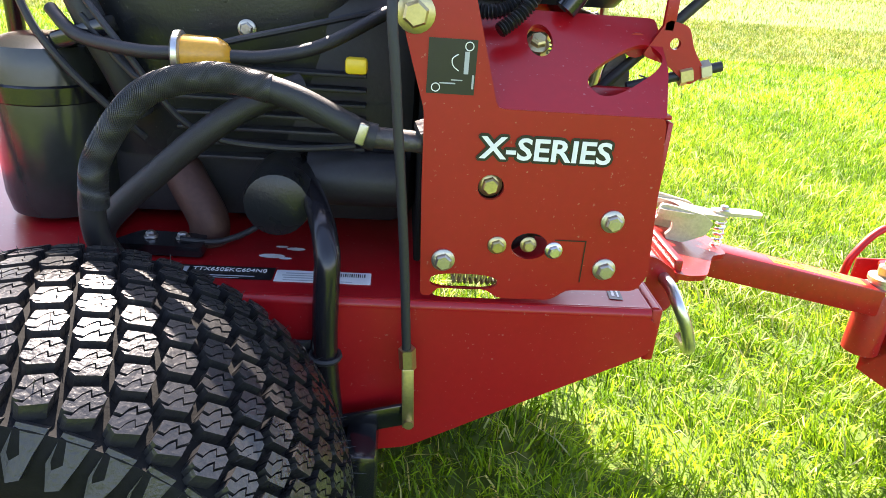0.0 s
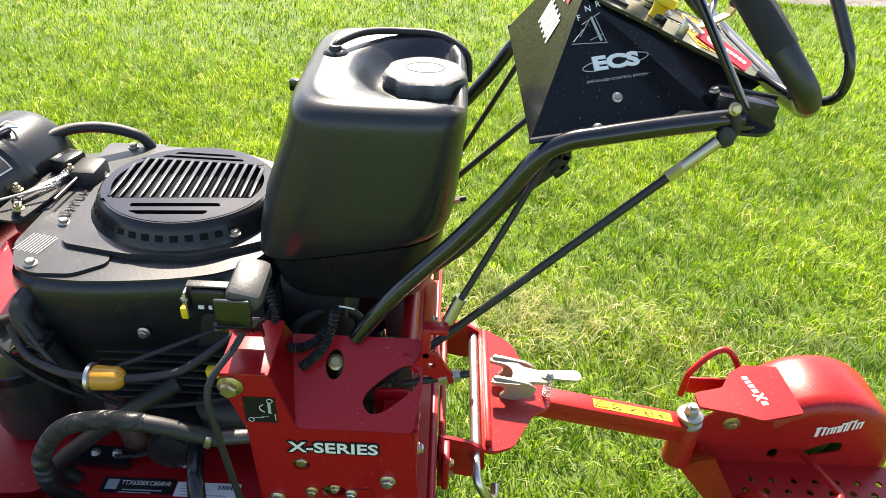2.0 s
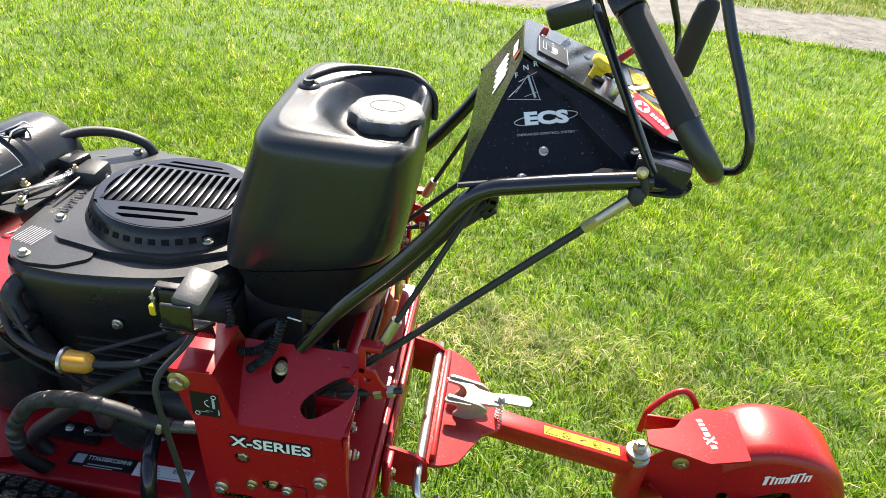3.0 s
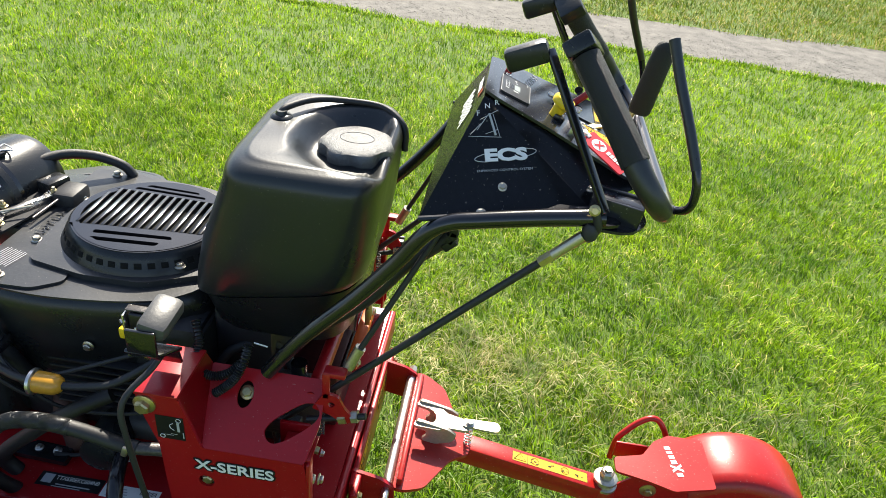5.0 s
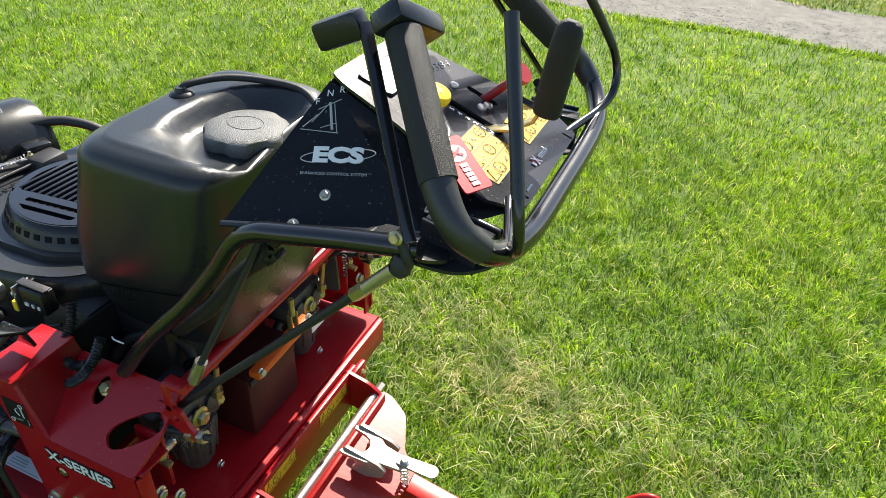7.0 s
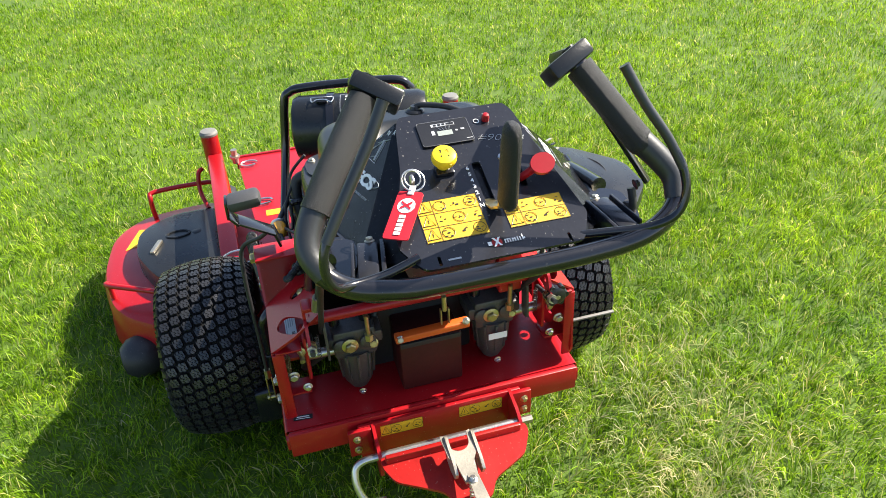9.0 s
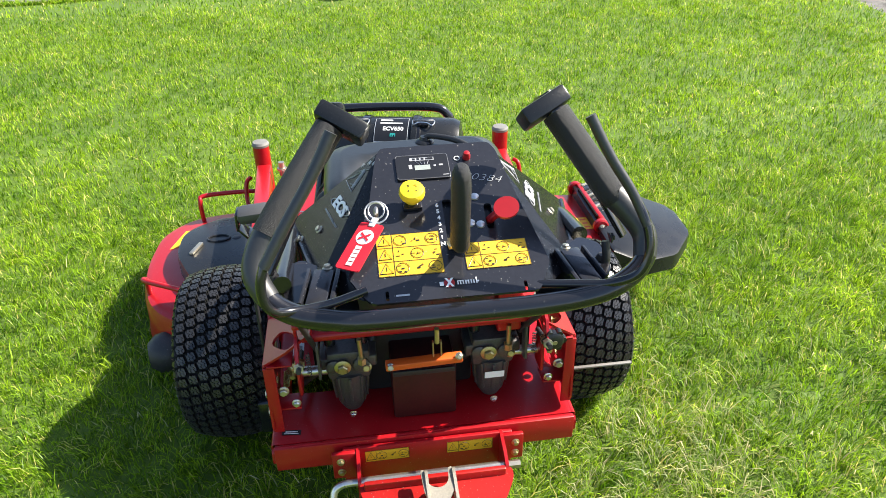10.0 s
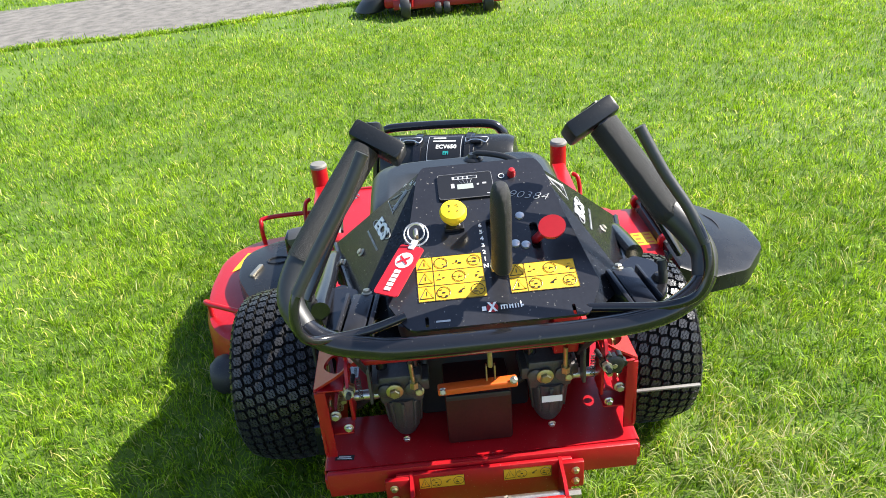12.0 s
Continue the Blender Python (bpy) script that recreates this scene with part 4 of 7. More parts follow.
top = part("console_plate", plate(bmesh.new(), rounded(PL, 0.006, 2), 0.004, pm @ Matrix.Translation((0, 0, 0.0045)), [rounded(rect(0.004, 0.014, -0.076, -0.121), 0.0018, 2), rounded(rect(0.004, 0.014, 0.089, -0.123), 0.0018, 2), rounded([(0.005, -0.060), (0.018, -0.060), (0.019, 0.024), (0.007, 0.024)], 0.004, 2), rounded([(0.058, -0.030), (0.068, -0.032), (0.070, 0.012), (0.060, 0.012)], 0.004, 2)]), CONSOLE, console, "scratched black console top")
tp = pm @ Matrix.Translation((0, 0, 0.0046))


def pictograms(parent, x0, x1, y0, y1, cols, rows, m):
    d = decal("warning_label", rect(x1 - x0, y1 - y0, (x0 + x1) / 2, (y0 + y1) / 2), m, YELLOW, parent, label="yellow warning pictogram label")
    w, h = (x1 - x0) / cols, (y1 - y0) / rows
    lines = [((x0 + x1) / 2, y0 + h * r, x1 - x0, 0.0007) for r in range(rows + 1)] + [(x, (y0 + y1) / 2, 0.0007, y1 - y0) for x in (x0, x0 + w, x1)]
    bars("print", lines, m, BLACKV, d, 0.0010)
    bits = []
    for r in range(rows):
        cy = y0 + h * (r + 0.5)
        cx = x0 + w * 0.5
        tri = [m @ Vector((cx + a * w * 0.42, cy + b * h * 0.40, 0.0012)) for a, b in ((-0.95, -0.8), (0.95, -0.8), (0, 1.0), (-0.95, -0.8))]
        part("warning_triangle", tube(bmesh.new(), tri, 0.0005, 5, 1), BLACKV, d, smooth=False)
        bits.append((cx, cy, 0.0009, h * 0.28))
        for c in range(1, cols):
            cx = x0 + w * (c + 0.5)
            rnd = random.Random(r * 7 + c)
            for k in range(4):
                bits.append((cx + rnd.uniform(-0.26, 0.26) * w, cy + rnd.uniform(-0.25, 0.25) * h, rnd.uniform(0.04, 0.26) * w, rnd.uniform(0.03, 0.11) * h))
            if (r + c) % 2:
                part("pictogram_ring", tube(bmesh.new(), [m @ Vector((cx + 0.36 * h * math.cos(a), cy + 0.36 * h * math.sin(a), 0.0012)) for a in np.linspace(0, 6.283, 13)], 0.0004, 5, 1), BLACKV, d, smooth=False)
    bars("pictogram", bits, m, BLACKV, d, 0.0011)
    return d


pictograms(top, -0.0835, -0.0045, -0.0935, -0.0285, 4, 3, tp)
pictograms(top, 0.0230, 0.1020, -0.0930, -0.0515, 4, 2, tp)
# maker's mark as a plain red disc with pale bars
decal("maker_mark", oval(-0.0015, -0.110, 0.0066, 0.0066, 20), tp, REDK, top)
bars("maker_bar", [(-0.0110, -0.1112, 0.0048, 0.0058)] + [(0.0085 + 0.0032 * k, -0.1112, 0.0014, 0.0058) for k in range(7)] + [(0.0115, -0.1089, 0.0065, 0.0013), (0.0190, -0.1100, 0.0030, 0.0014), (0.0310, -0.1096, 0.0014, 0.0088), (0.0328, -0.1112, 0.0022, 0.0022)], tp, WHITE, top, 0.0012)
bars("mark_cross", [(-0.0015, -0.110, 0.0030, 0.013)], tp, WHITE, top, 0.0013, 0.6)
bars("mark_cross", [(-0.0015, -0.110, 0.0030, 0.013)], tp, WHITE, top, 0.0015, -0.6)
bars("part_number", [(-0.058, -0.122, 0.016, 0.0025)], tp, GREY, top)
for k, ch in enumerate("654321N"):
    lettering("lettering", ch, 0.0062, tp @ Matrix.Translation((-0.0007, 0.0145 - 0.0108 * k, 0.0006)), WHITE, top, 0.0002)
gauge = part("hour_meter", plate(bmesh.new(), rounded(rect(0.072, 0.046, -0.011, 0.085), 0.004), 0.003, tp @ Matrix.Translation((0, 0, 0.003))), BLACKV, top, "black hour meter with grey display")
gp_ = tp @ Matrix.Translation((0, 0, 0.003))
part("gauge_rim", tube(bmesh.new(), [gp_ @ Vector((x, y, 0)) for x, y in rounded(rect(0.071, 0.045, -0.011, 0.085), 0.004)] , 0.0005, 5, 1), DIM, gauge)
decal("display", rect(0.021, 0.009, -0.0113, 0.083), gp_, LCD, gauge)
bars("print", [(-0.011, 0.099, 0.033, 0.0055), (-0.0275, 0.085, 0.0045, 0.008), (0.0055, 0.085, 0.003, 0.003), (0.014, 0.086, 0.005, 0.003), (0.019, 0.067, 0.008, 0.0012)], gp_, GREY, gauge)
bars("print", [(-0.022 + 0.006 * k, 0.099, 0.004, 0.0035) for k in range(4)] + [(0.001, 0.099, 0.007, 0.004)], gp_, BLACKV, gauge, 0.0010)
for k in range(4):
    part("gauge_line", tube(bmesh.new(), [gp_ @ Vector((-0.020 + 0.006 * k, 0.0955, 0.0006)), gp_ @ Vector((-0.015 + 0.0035 * k, 0.0885, 0.0006))], 0.0003, 4, 1), GREY, gauge)
lettering("chalk_writing", "#90384", 0.013, tp @ Matrix.Translation((0.060, 0.060, 0.0008)) @ pose(0, 0, 0, 0, 0, -14), GREY, top, -0.0005, 0.066, 0.3)
part("indicator_light", lathe(bmesh.new(), [(0.0055, 0), (0.0055, 0.005), (0.004, 0.010), (0.001, 0.011)], tp @ Matrix.Translation((0.0514, 0.099, 0)), 16), REDK, top, "small red indicator")
part("pictogram_ring", tube(bmesh.new(), [tp @ Vector((0.0378 + 0.0038 * math.cos(a), 0.0983 + 0.0038 * math.sin(a), 0.001)) for a in np.linspace(0, 6.283, 13)], 0.0006, 5, 1), WHITE, top)
km = tp @ Matrix.Translation((-0.0325, 0.021, 0.0))
kb = part("choke_knob", lathe(bmesh.new(), [(0.0085, 0.0), (0.0088, 0.008), (0.0100, 0.014), (0.0118, 0.017), (0.0160, 0.0195), (0.0168, 0.0225), (0.0168, 0.0265), (0.0150, 0.0300), (0.009, 0.0318), (0.004, 0.032)], km @ pose(0, 0, 0, 4, 0, 0), 28), YKNOB, top, "yellow push-pull knob")
bars("print", [(-0.0045, 0.005, 0.0030, 0.0014), (-0.0045, 0.0025, 0.0016, 0.0022), (0.0040, 0.0045, 0.0034, 0.0012), (0.0055, 0.0020, 0.0012, 0.0024), (-0.0050, -0.0045, 0.0014, 0.0026), (0.0045, -0.0050, 0.0026, 0.0012)], km @ pose(0, 0, 0, 4, 0, 0) @ Matrix.Translation((0, 0, 0.0318)), BLACKV, kb)
part("knob_bracket", box(bmesh.new(), (0.025, 0.016, 0.009), km @ Vector((0, -0.006, 0.003)), tp.to_3x3(), 0.002), BLACK, top)
rk = part("red_lever", plate(bmesh.new(), oval(0, 0, 0.0158, 0.0138, 24, 0.12), 0.006, frame_of((0.306, 0.076, 1.080), (0.0, 1, 0.10), (-0.75, 0, 0.65))), REDK, top, "flat red blade lever")
part("lever_stem", rod(bmesh.new(), (0.258, 0.0640, 1.036), (0.299, 0.071, 1.072), 0.0055, seg=10), REDK, rk)
for x, y in ((0.0507, 0.0246), (0.0507, -0.0236), (0.0386, -0.0201)):
    part("rivet", lathe(bmesh.new(), [(0.0060, 0), (0.0055, 0.002), (0.002, 0.0033)], tp @ Matrix.Translation((x, y, 0)), 14), STEEL, top)
# speed lever
bm = bmesh.new()
strip = [Vector(p) for p in ((0.268, 0.0125, 1.012), (0.284, 0.0125, 1.028), (0.318, 0.0125, 1.036), (0.344, 0.0125, 1.052), (0.355, 0.0115, 1.075))]
for a, b in zip(strip, strip[1:]):
    box(bm, (0.018, 0.004, (a - b).length + 0.003), (a + b) / 2, frame_of((0, 0, 0), (0, 1, 0), (a - b).cross(Vector((0, 1, 0)))).to_3x3(), 0.001)
sl = part("speed_lever", bm, YZINC, mower, "yellow zinc speed lever with black foam grip")
a, b = Vector((0.356, 0.0110, 1.061)), Vector((0.371, 0.0140, 1.168))
gm = frame_of(a, (0, 1, 0), (b - a).cross(Vector((0, 1, 0))))
part("lever_grip", loft(bmesh.new(), [[gm @ Vector((u * k, v * k, h * (b - a).length)) for u, v in oval(0, 0, 0.0112, 0.0165, 22)] for h, k in ((0.0, 0.85), (0.04, 1.0), (0.75, 0.98), (0.90, 0.90), (0.97, 0.70), (1.0, 0.40))]), FOAM, sl)
# left and right faces: print
for s in (1, -1):
    a, b, c = (A, B, C) if s > 0 else (mir(B), mir(A), mir(C))
    cm = frame_of((0, 0, 0), b - a, c - (a + b) / 2)
    nrm = cm.to_3x3() @ Vector((0, 0, 1))
    on = lambda x, z: Vector((x, 0, z)) + Vector((0, 1, 0)) * ((a.dot(nrm) - x * nrm.x - z * nrm.z) / nrm.y)
    fm2 = lambda x, z: Matrix.Translation(on(x, z) + nrm * 0.0006) @ cm
    t1 = fm2(0.171, 1.027)
    lettering("lettering_shadow", "ECS", 0.0165, t1, GREY, console, 0.0014, 0.054)
    lettering("lettering", "ECS", 0.0165, t1 @ Matrix.Translation((0, 0, 0.0008)), WHITE, console, 0.0011, 0.054)
    part("orbit_print", tube(bmesh.new(), [t1 @ Vector((0.042 * math.cos(q), 0.0075 * math.sin(q) + 0.004 * math.cos(q), 0.0002)) for q in np.linspace(-0.9, 0.9, 12)] , 0.0006, 5, 1), GREY, console)
    part("orbit_print", tube(bmesh.new(), [t1 @ Vector((0.042 * math.cos(q), 0.0075 * math.sin(q) + 0.004 * math.cos(q), 0.0002)) for q in np.linspace(2.24, 4.04, 12)], 0.0006, 5, 1), GREY, console)
    lettering("lettering", "ENHANCED CONTROL SYSTEM", 0.0032, fm2(0.173, 1.0125), GREY, console, 0, 0.075)
    x0 = 0.140 if s > 0 else 0.146
    for ch, dx, z in (("F", -0.014, 1.066), ("N", -0.003, 1.0745), ("R", 0.009, 1.079)):
        lettering("lettering", ch, 0.0075, fm2(x0 + dx * s, z), WHITE, console)
    q = [fm2(x0 + dx * s, z).translation for dx, z in ((0.001, 1.067), (0.014, 1.046))]
    bm = tube(bmesh.new(), q, 0.0016, 6, 1)
    for pr in (((-0.010, 1.060), (0.012, 1.0715)), ((-0.022, 1.042), (0.022, 1.0445)), ((-0.012, 1.049), (0.0, 1.066)), ((0.0, 1.046), (0.016, 1.052)), ((-0.020, 1.044), (-0.008, 1.056)), ((0.006, 1.067), (0.02, 1.045))):
        tube(bm, [fm2(x0 + dx * s, z).translation for dx, z in pr], 0.0005, 5, 1)
    part("lever_diagram", bm, GREY, console)
    for x, z, r in ((0.173, 0.9955, 0.0046), (0.150, 0.9680, 0.0052)):
        hexbolt("bolt", on(x, z), nrm, r, ZINC, console)
# front face: slanted pale stripes of the maker's lettering
fmx = frame_of((A + mir(A) + C + mir(C)) / 4, (0, -1, 0), C - A)
bars("maker_bar", [(-0.045 + 0.011 * k, 0.012 + 0.004 * (k % 2), 0.008, 0.034) for k in range(9)] + [(-0.01, 0.052, 0.05, 0.012)], fmx, WHITE, console, 0.0012)
bars("maker_bar", [(0.03, 0.056, 0.016, 0.014)], fmx, REDK, console, 0.0012)

# key tag hanging from the ignition
tag = thing("key_tag", "red fabric key tag on a steel ring, hanging from the console", "key tag")
k0 = tp @ Vector((-0.080, -0.003, 0.010))
part("key", box(bmesh.new(), (0.006, 0.012, 0.024), k0, tp.to_3x3(), 0.003), STEEL, tag)
for r, dy in ((0.0145, 0.0), (0.010, 0.003)):
    part("ring", tube(bmesh.new(), [k0 + tp.to_3x3() @ Vector((r * math.cos(a), dy - 0.004 + r * math.sin(a), 0.010 + 0.004 * math.sin(a))) for a in np.linspace(0, 6.283, 19)], 0.0012, 6, 1), STEEL, tag)
tg = frame_of(tp @ Vector((-0.1035, -0.052, 0.012)), tp.to_3x3() @ Vector((0.50, 0.86, 0.10)), tp.to_3x3() @ Vector((-0.86, 0.50, -0.25)))
strap = part("strap", plate(bmesh.new(), rounded(rect(0.072, 0.033), 0.004), 0.0022, tg), TAG, tag)
decal("print_disc", oval(0.014, 0, 0.0115, 0.0115, 20), tg, WHITE, strap)
bars("print", [(-0.003 - 0.0062 * k, 0.0, 0.0048, 0.0085) for k in range(5)], tg, WHITE, strap, 0.0009)
bars("print", [(0.014, 0, 0.0035, 0.014)], tg, TAG, strap, 0.0012, 0.7)
bars("print", [(0.014, 0, 0.0035, 0.014)], tg, TAG, strap, 0.0014, -0.7)
part("strap_tip", box(bmesh.new(), (0.014, 0.008, 0.003), tg @ Vector((0.038, 0.0, 0)), tg.to_3x3(), 0.001), WHITE, tag)

# ---- handlebar ----
left = [(-0.138, -0.222, 0.655), (-0.079, -0.214, 0.735), (-0.007, -0.207, 0.814), (0.046, -0.205, 0.882), (0.082, -0.205, 0.935), (0.112, -0.205, 0.957), (0.150, -0.205, 0.967), (0.220, -0.203, 0.981), (0.285, -0.203, 0.993), (0.306, -0.202, 0.996)]
loop = [(0.247, -0.126, 1.174), (0.275, -0.156, 1.139), (0.302, -0.185, 1.105), (0.331, -0.215, 1.067), (0.352, -0.223, 1.042), (0.370, -0.210, 1.020), (0.382, -0.182, 1.004), (0.388, -0.140, 0.996), (0.390, -0.10, 0.992)]
loop_r = [(0.237, 0.148, 1.172), (0.272, 0.180, 1.126), (0.302, 0.205, 1.090), (0.322, 0.228, 1.066), (0.339, 0.241, 1.045), (0.358, 0.237, 1.024), (0.374, 0.213, 1.008), (0.386, 0.170, 0.997), (0.390, 0.10, 0.992)]
bar = part("handlebar", tube(bmesh.new(), loop + [(0.390, 0.0, 0.991)] + loop_r[::-1], 0.0128, 18, 5), BLACK, mower, "black bent-tube handlebar with foam grips")
for s in (1, -1):
    part("handle_tube", tube(bmesh.new(), both(s, [(x, -y, z) for x, y, z in (left if s > 0 else left[:-2])]), 0.0115, 14, 6), BLACK, bar)
    gp = [Vector(p) for p in (loop if s > 0 else loop_r)[:6]]
    part("foam_grip", tube(bmesh.new(), [gp[0] + (gp[1] - gp[0]) * 0.05, gp[1], gp[2], gp[2] + (gp[3] - gp[2]) * (0.75 if s > 0 else 0.2)], 0.0180, 20, 6), FOAM, bar)
    part("grip_sleeve", tube(bmesh.new(), [gp[2], gp[3], gp[4], gp[5]], lambda t: 0.0168 - 0.0032 * t, 18, 6), SLEEVE, bar)
    d = (gp[0] - gp[1]).normalized()
    side = Vector((0, -s, 0)) - d * Vector((0, -s, 0)).dot(d)
    bmx = frame_of(gp[0] + d * 0.006, side, d.cross(side))
    cap_ = part("thumb_block", box(bmesh.new(), (0.064, 0.038, 0.022), bmx.translation + bmx.to_3x3() @ Vector((-0.010, 0.0, 0.004)), bmx.to_3x3(), 0.004), PLASTIC, bar)
    part("block_knob", rod(bmesh.new(), bmx @ Vector((0.004, 0.002, 0.005)), bmx @ Vector((0.004, 0.002, 0.018)), 0.009, seg=12), PLASTIC, cap_)
    part("thumb_pad", box(bmesh.new(), (0.056, 0.024, 0.029), (0.178, -0.120, 1.162) if s > 0 else (0.194, 0.151, 1.163), Matrix.Rotation(-0.42, 3, "Y"), 0.006), PLASTIC, bar)
    # flat drive lever
    p, q = (Vector((0.204, -0.121, 1.174)), Vector((0.302, -0.217, 1.010))) if s > 0 else (Vector((0.211, 0.148, 1.170)), Vector((0.292, 0.236, 1.016)))
    lv = part("drive_lever", box(bmesh.new(), (0.013, 0.007, (p - q).length), (p + q) / 2, (p - q).to_track_quat("Z", "Y").to_matrix(), 0.002), BLACK, bar)
    hexbolt("bolt", (0.288, -s * 0.219, 1.013), (0, -s, 0.3), 0.0055, YZINC if s > 0 else DARK, lv)
    part("lever_foot", tube(bmesh.new(), [(0.29, -s * 0.213, 1.01), (0.298, -s * 0.214, 0.988), (0.297, -s * 0.21, 0.978)], 0.0055, 10, 3), DARK, lv)
    # thin hand lever
    th = [(0.349, -0.124, 1.202), (0.363, -0.147, 1.163), (0.382, -0.180, 1.116), (0.396, -0.205, 1.078), (0.402, -0.211, 1.048), (0.400, -0.203, 1.024), (0.386, -0.182, 1.012), (0.372, -0.140, 1.008), (0.358, -0.100, 1.012)]
    if s < 0:
        th = [(0.329, 0.164, 1.194), (0.346, 0.185, 1.153), (0.364, 0.208, 1.116), (0.381, 0.223, 1.082), (0.392, 0.225, 1.050), (0.394, 0.212, 1.024), (0.385, 0.182, 1.010), (0.372, 0.140, 1.005), (0.362, 0.104, 1.002)]
    w = 0.0072 if s > 0 else 0.0066
    rub = part("hand_lever", tube(bmesh.new(), th, 0.0055, 14, 6), BLACK, bar)
    ends = [Vector(p) for p in th[:4]]
    out_ = (ends[0] - ends[1]).normalized()
    part("lever_sleeve", tube(bmesh.new(), [ends[0] + out_ * 0.004, ends[0] + out_ * 0.002] + ends, lambda t: w * (0.55 if t == 0 else 1.0) - 0.0009 * t, 16, 6), SLEEVE, rub)
# switches between console and bar
for s in (1, -1):
    my = lambda y: 0.014 - y if s > 0 else y
    turn = Matrix.Rotation(-s * 0.16, 3, "Z") @ Matrix.Rotation(0.10, 3, "Y")
    br = part("lever_bracket", box(bmesh.new(), (0.070, 0.026, 0.030), (0.326, my(0.169), 0.988), turn, 0.003), CONSOLE, mower, "black folded steel lever bracket")
    part("bracket_lip", box(bmesh.new(), (0.074, 0.006, 0.034), (0.330, my(0.151), 0.988), turn, 0.0015), CONSOLE, br)
    part("bracket_lip", box(bmesh.new(), (0.066, 0.004, 0.038), (0.322, my(0.187), 0.986), turn, 0.0012), CONSOLE, br)
    hexbolt("bolt", (0.290, my(0.160), 1.004), (-0.2, 0, 1), 0.0048, ZINC, br)
    gus = rounded([(0.232, 0.196), (0.262, 0.166), (0.322, 0.186), (0.334, 0.204), (0.312, 0.216), (0.252, 0.220)], 0.010, 4)
    part("lever_gusset", plate(bmesh.new(), [(x, my(y)) for x, y in gus], 0.004, Matrix.Translation((0, 0, 0.990)) @ Matrix.Rotation(0.02, 4, "Y")), BLACK, mower)
    quad = rounded([(0.235, -0.190), (0.262, -0.142), (0.318, -0.112), (0.372, -0.108), (0.374, -0.160), (0.345, -0.196), (0.30, -0.204)], 0.018, 4)
    part("quadrant_plate", plate(bmesh.new(), [(x, s * y) for x, y in quad], 0.004, Matrix.Translation((0, 0, 1.012)) @ Matrix.Rotation(0.11, 4, "Y")), CONSOLE, mower)

# control rods from the levers down to the pumps
for s in (1, -1):
    a, b = Vector((0.290, -s * 0.212, 0.978)), Vector((-0.115, -s * 0.215, 0.553))
    d = (b - a).normalized()
    rd = part("control_rod", rod(bmesh.new(), a + d * 0.075, b, 0.0055, seg=12), DARK, mower, "black steel control rod")
    part("rod_end", rod(bmesh.new(), a + d * 0.010, a + d * 0.058, 0.0078, 0.0070, seg=14), ZINC, rd)
    part("rod_nut", rod(bmesh.new(), a + d * 0.058, a + d * 0.078, 0.0082, seg=6), YZINC, rd)
    part("ball_joint", lathe(bmesh.new(), [(0.004, -0.014), (0.010, -0.008), (0.011, 0.004), (0.006, 0.012)], Matrix.Translation(a), 14), DARK, rd)
part("cable_loom", tube(bmesh.new(), [(0.115, -0.180, 0.925), (0.095, -0.175, 0.90), (0.055, -0.175, 0.86), (0.01, -0.18, 0.80), (-0.03, -0.18, 0.76), (-0.07, -0.17, 0.72)], 0.011, 12, 6), HOSE, mower)
bm = bmesh.new()
for k in range(3):
    box(bm, (0.012, 0.02, 0.022), (0.118 - 0.002 * k, -0.18, 0.935 - 0.012 * k), Matrix.Rotation(0.4 * k, 3, "Y"), 0.002)
part("loom_clip", bm, PLASTIC, mower)
for pts in ([(-0.262, -0.185, 0.705), (-0.250, -0.205, 0.680), (-0.246, -0.228, 0.664), (-0.232, -0.240, 0.652), (-0.212, -0.242, 0.650), (-0.192, -0.238, 0.657), (-0.176, -0.228, 0.672)],
            [(-0.163, -0.225, 0.708), (-0.168, -0.240, 0.682), (-0.176, -0.252, 0.664), (-0.190, -0.258, 0.648), (-0.206, -0.264, 0.636)]):
    bm = tube(bmesh.new(), pts, lambda t, k=len(pts) * 5: 0.0064 + 0.0013 * math.sin(t * k * 6.283), 12, 30)
    part("corrugated_conduit", bm, PLASTIC, mower)
part("wire_tip", tube(bmesh.new(), [(-0.160, -0.21, 0.700), (-0.150, -0.215, 0.703), (-0.140, -0.21, 0.696)], 0.0012, 6, 4), WHITE, mower)
# parking-brake handle: a bent flat bar with a square rubber pad
bl = bmesh.new()
bent = [Vector(p) for p in ((-0.252, -0.349, 0.815), (-0.256, -0.350, 0.782), (-0.260, -0.335, 0.762), (-0.268, -0.270, 0.722), (-0.272, -0.262, 0.690))]
for a, b in zip(bent, bent[1:]):
    box(bl, (0.040, 0.006, (a - b).length + 0.005), (a + b) / 2, frame_of((0, 0, 0), (1, 0, 0), (a - b).cross(Vector((1, 0, 0)))).to_3x3(), 0.002)
lev = part("brake_lever", bl, BLACK, mower)
part("brake_grip", boxm((0.041, 0.066, 0.027), (-0.243, -0.314, 0.815), 0.010, Matrix.Rotation(0.22, 3, "Y") @ Matrix.Rotation(0.10, 3, "X")), mat("worn_grip_rubber", (0.06, 0.06, 0.06), 0.4, 0, 0.2, 60, 0.2), lev, "worn dark grey rubber pad")
part("muffler", lathe(bmesh.new(), [(0.03, 0.40), (0.054, 0.41), (0.058, 0.43), (0.058, 0.565), (0.052, 0.585), (0.03, 0.592)], Matrix.Translation((-0.662, -0.170, 0)), 28), SHINY, mower, "glossy black painted muffler can")
part("muffler_strap", lathe(bmesh.new(), [(0.058, 0.53), (0.061, 0.532), (0.061, 0.548), (0.058, 0.55)], Matrix.Translation((-0.662, -0.170, 0)), 28, cap=False), BLACK, mower)

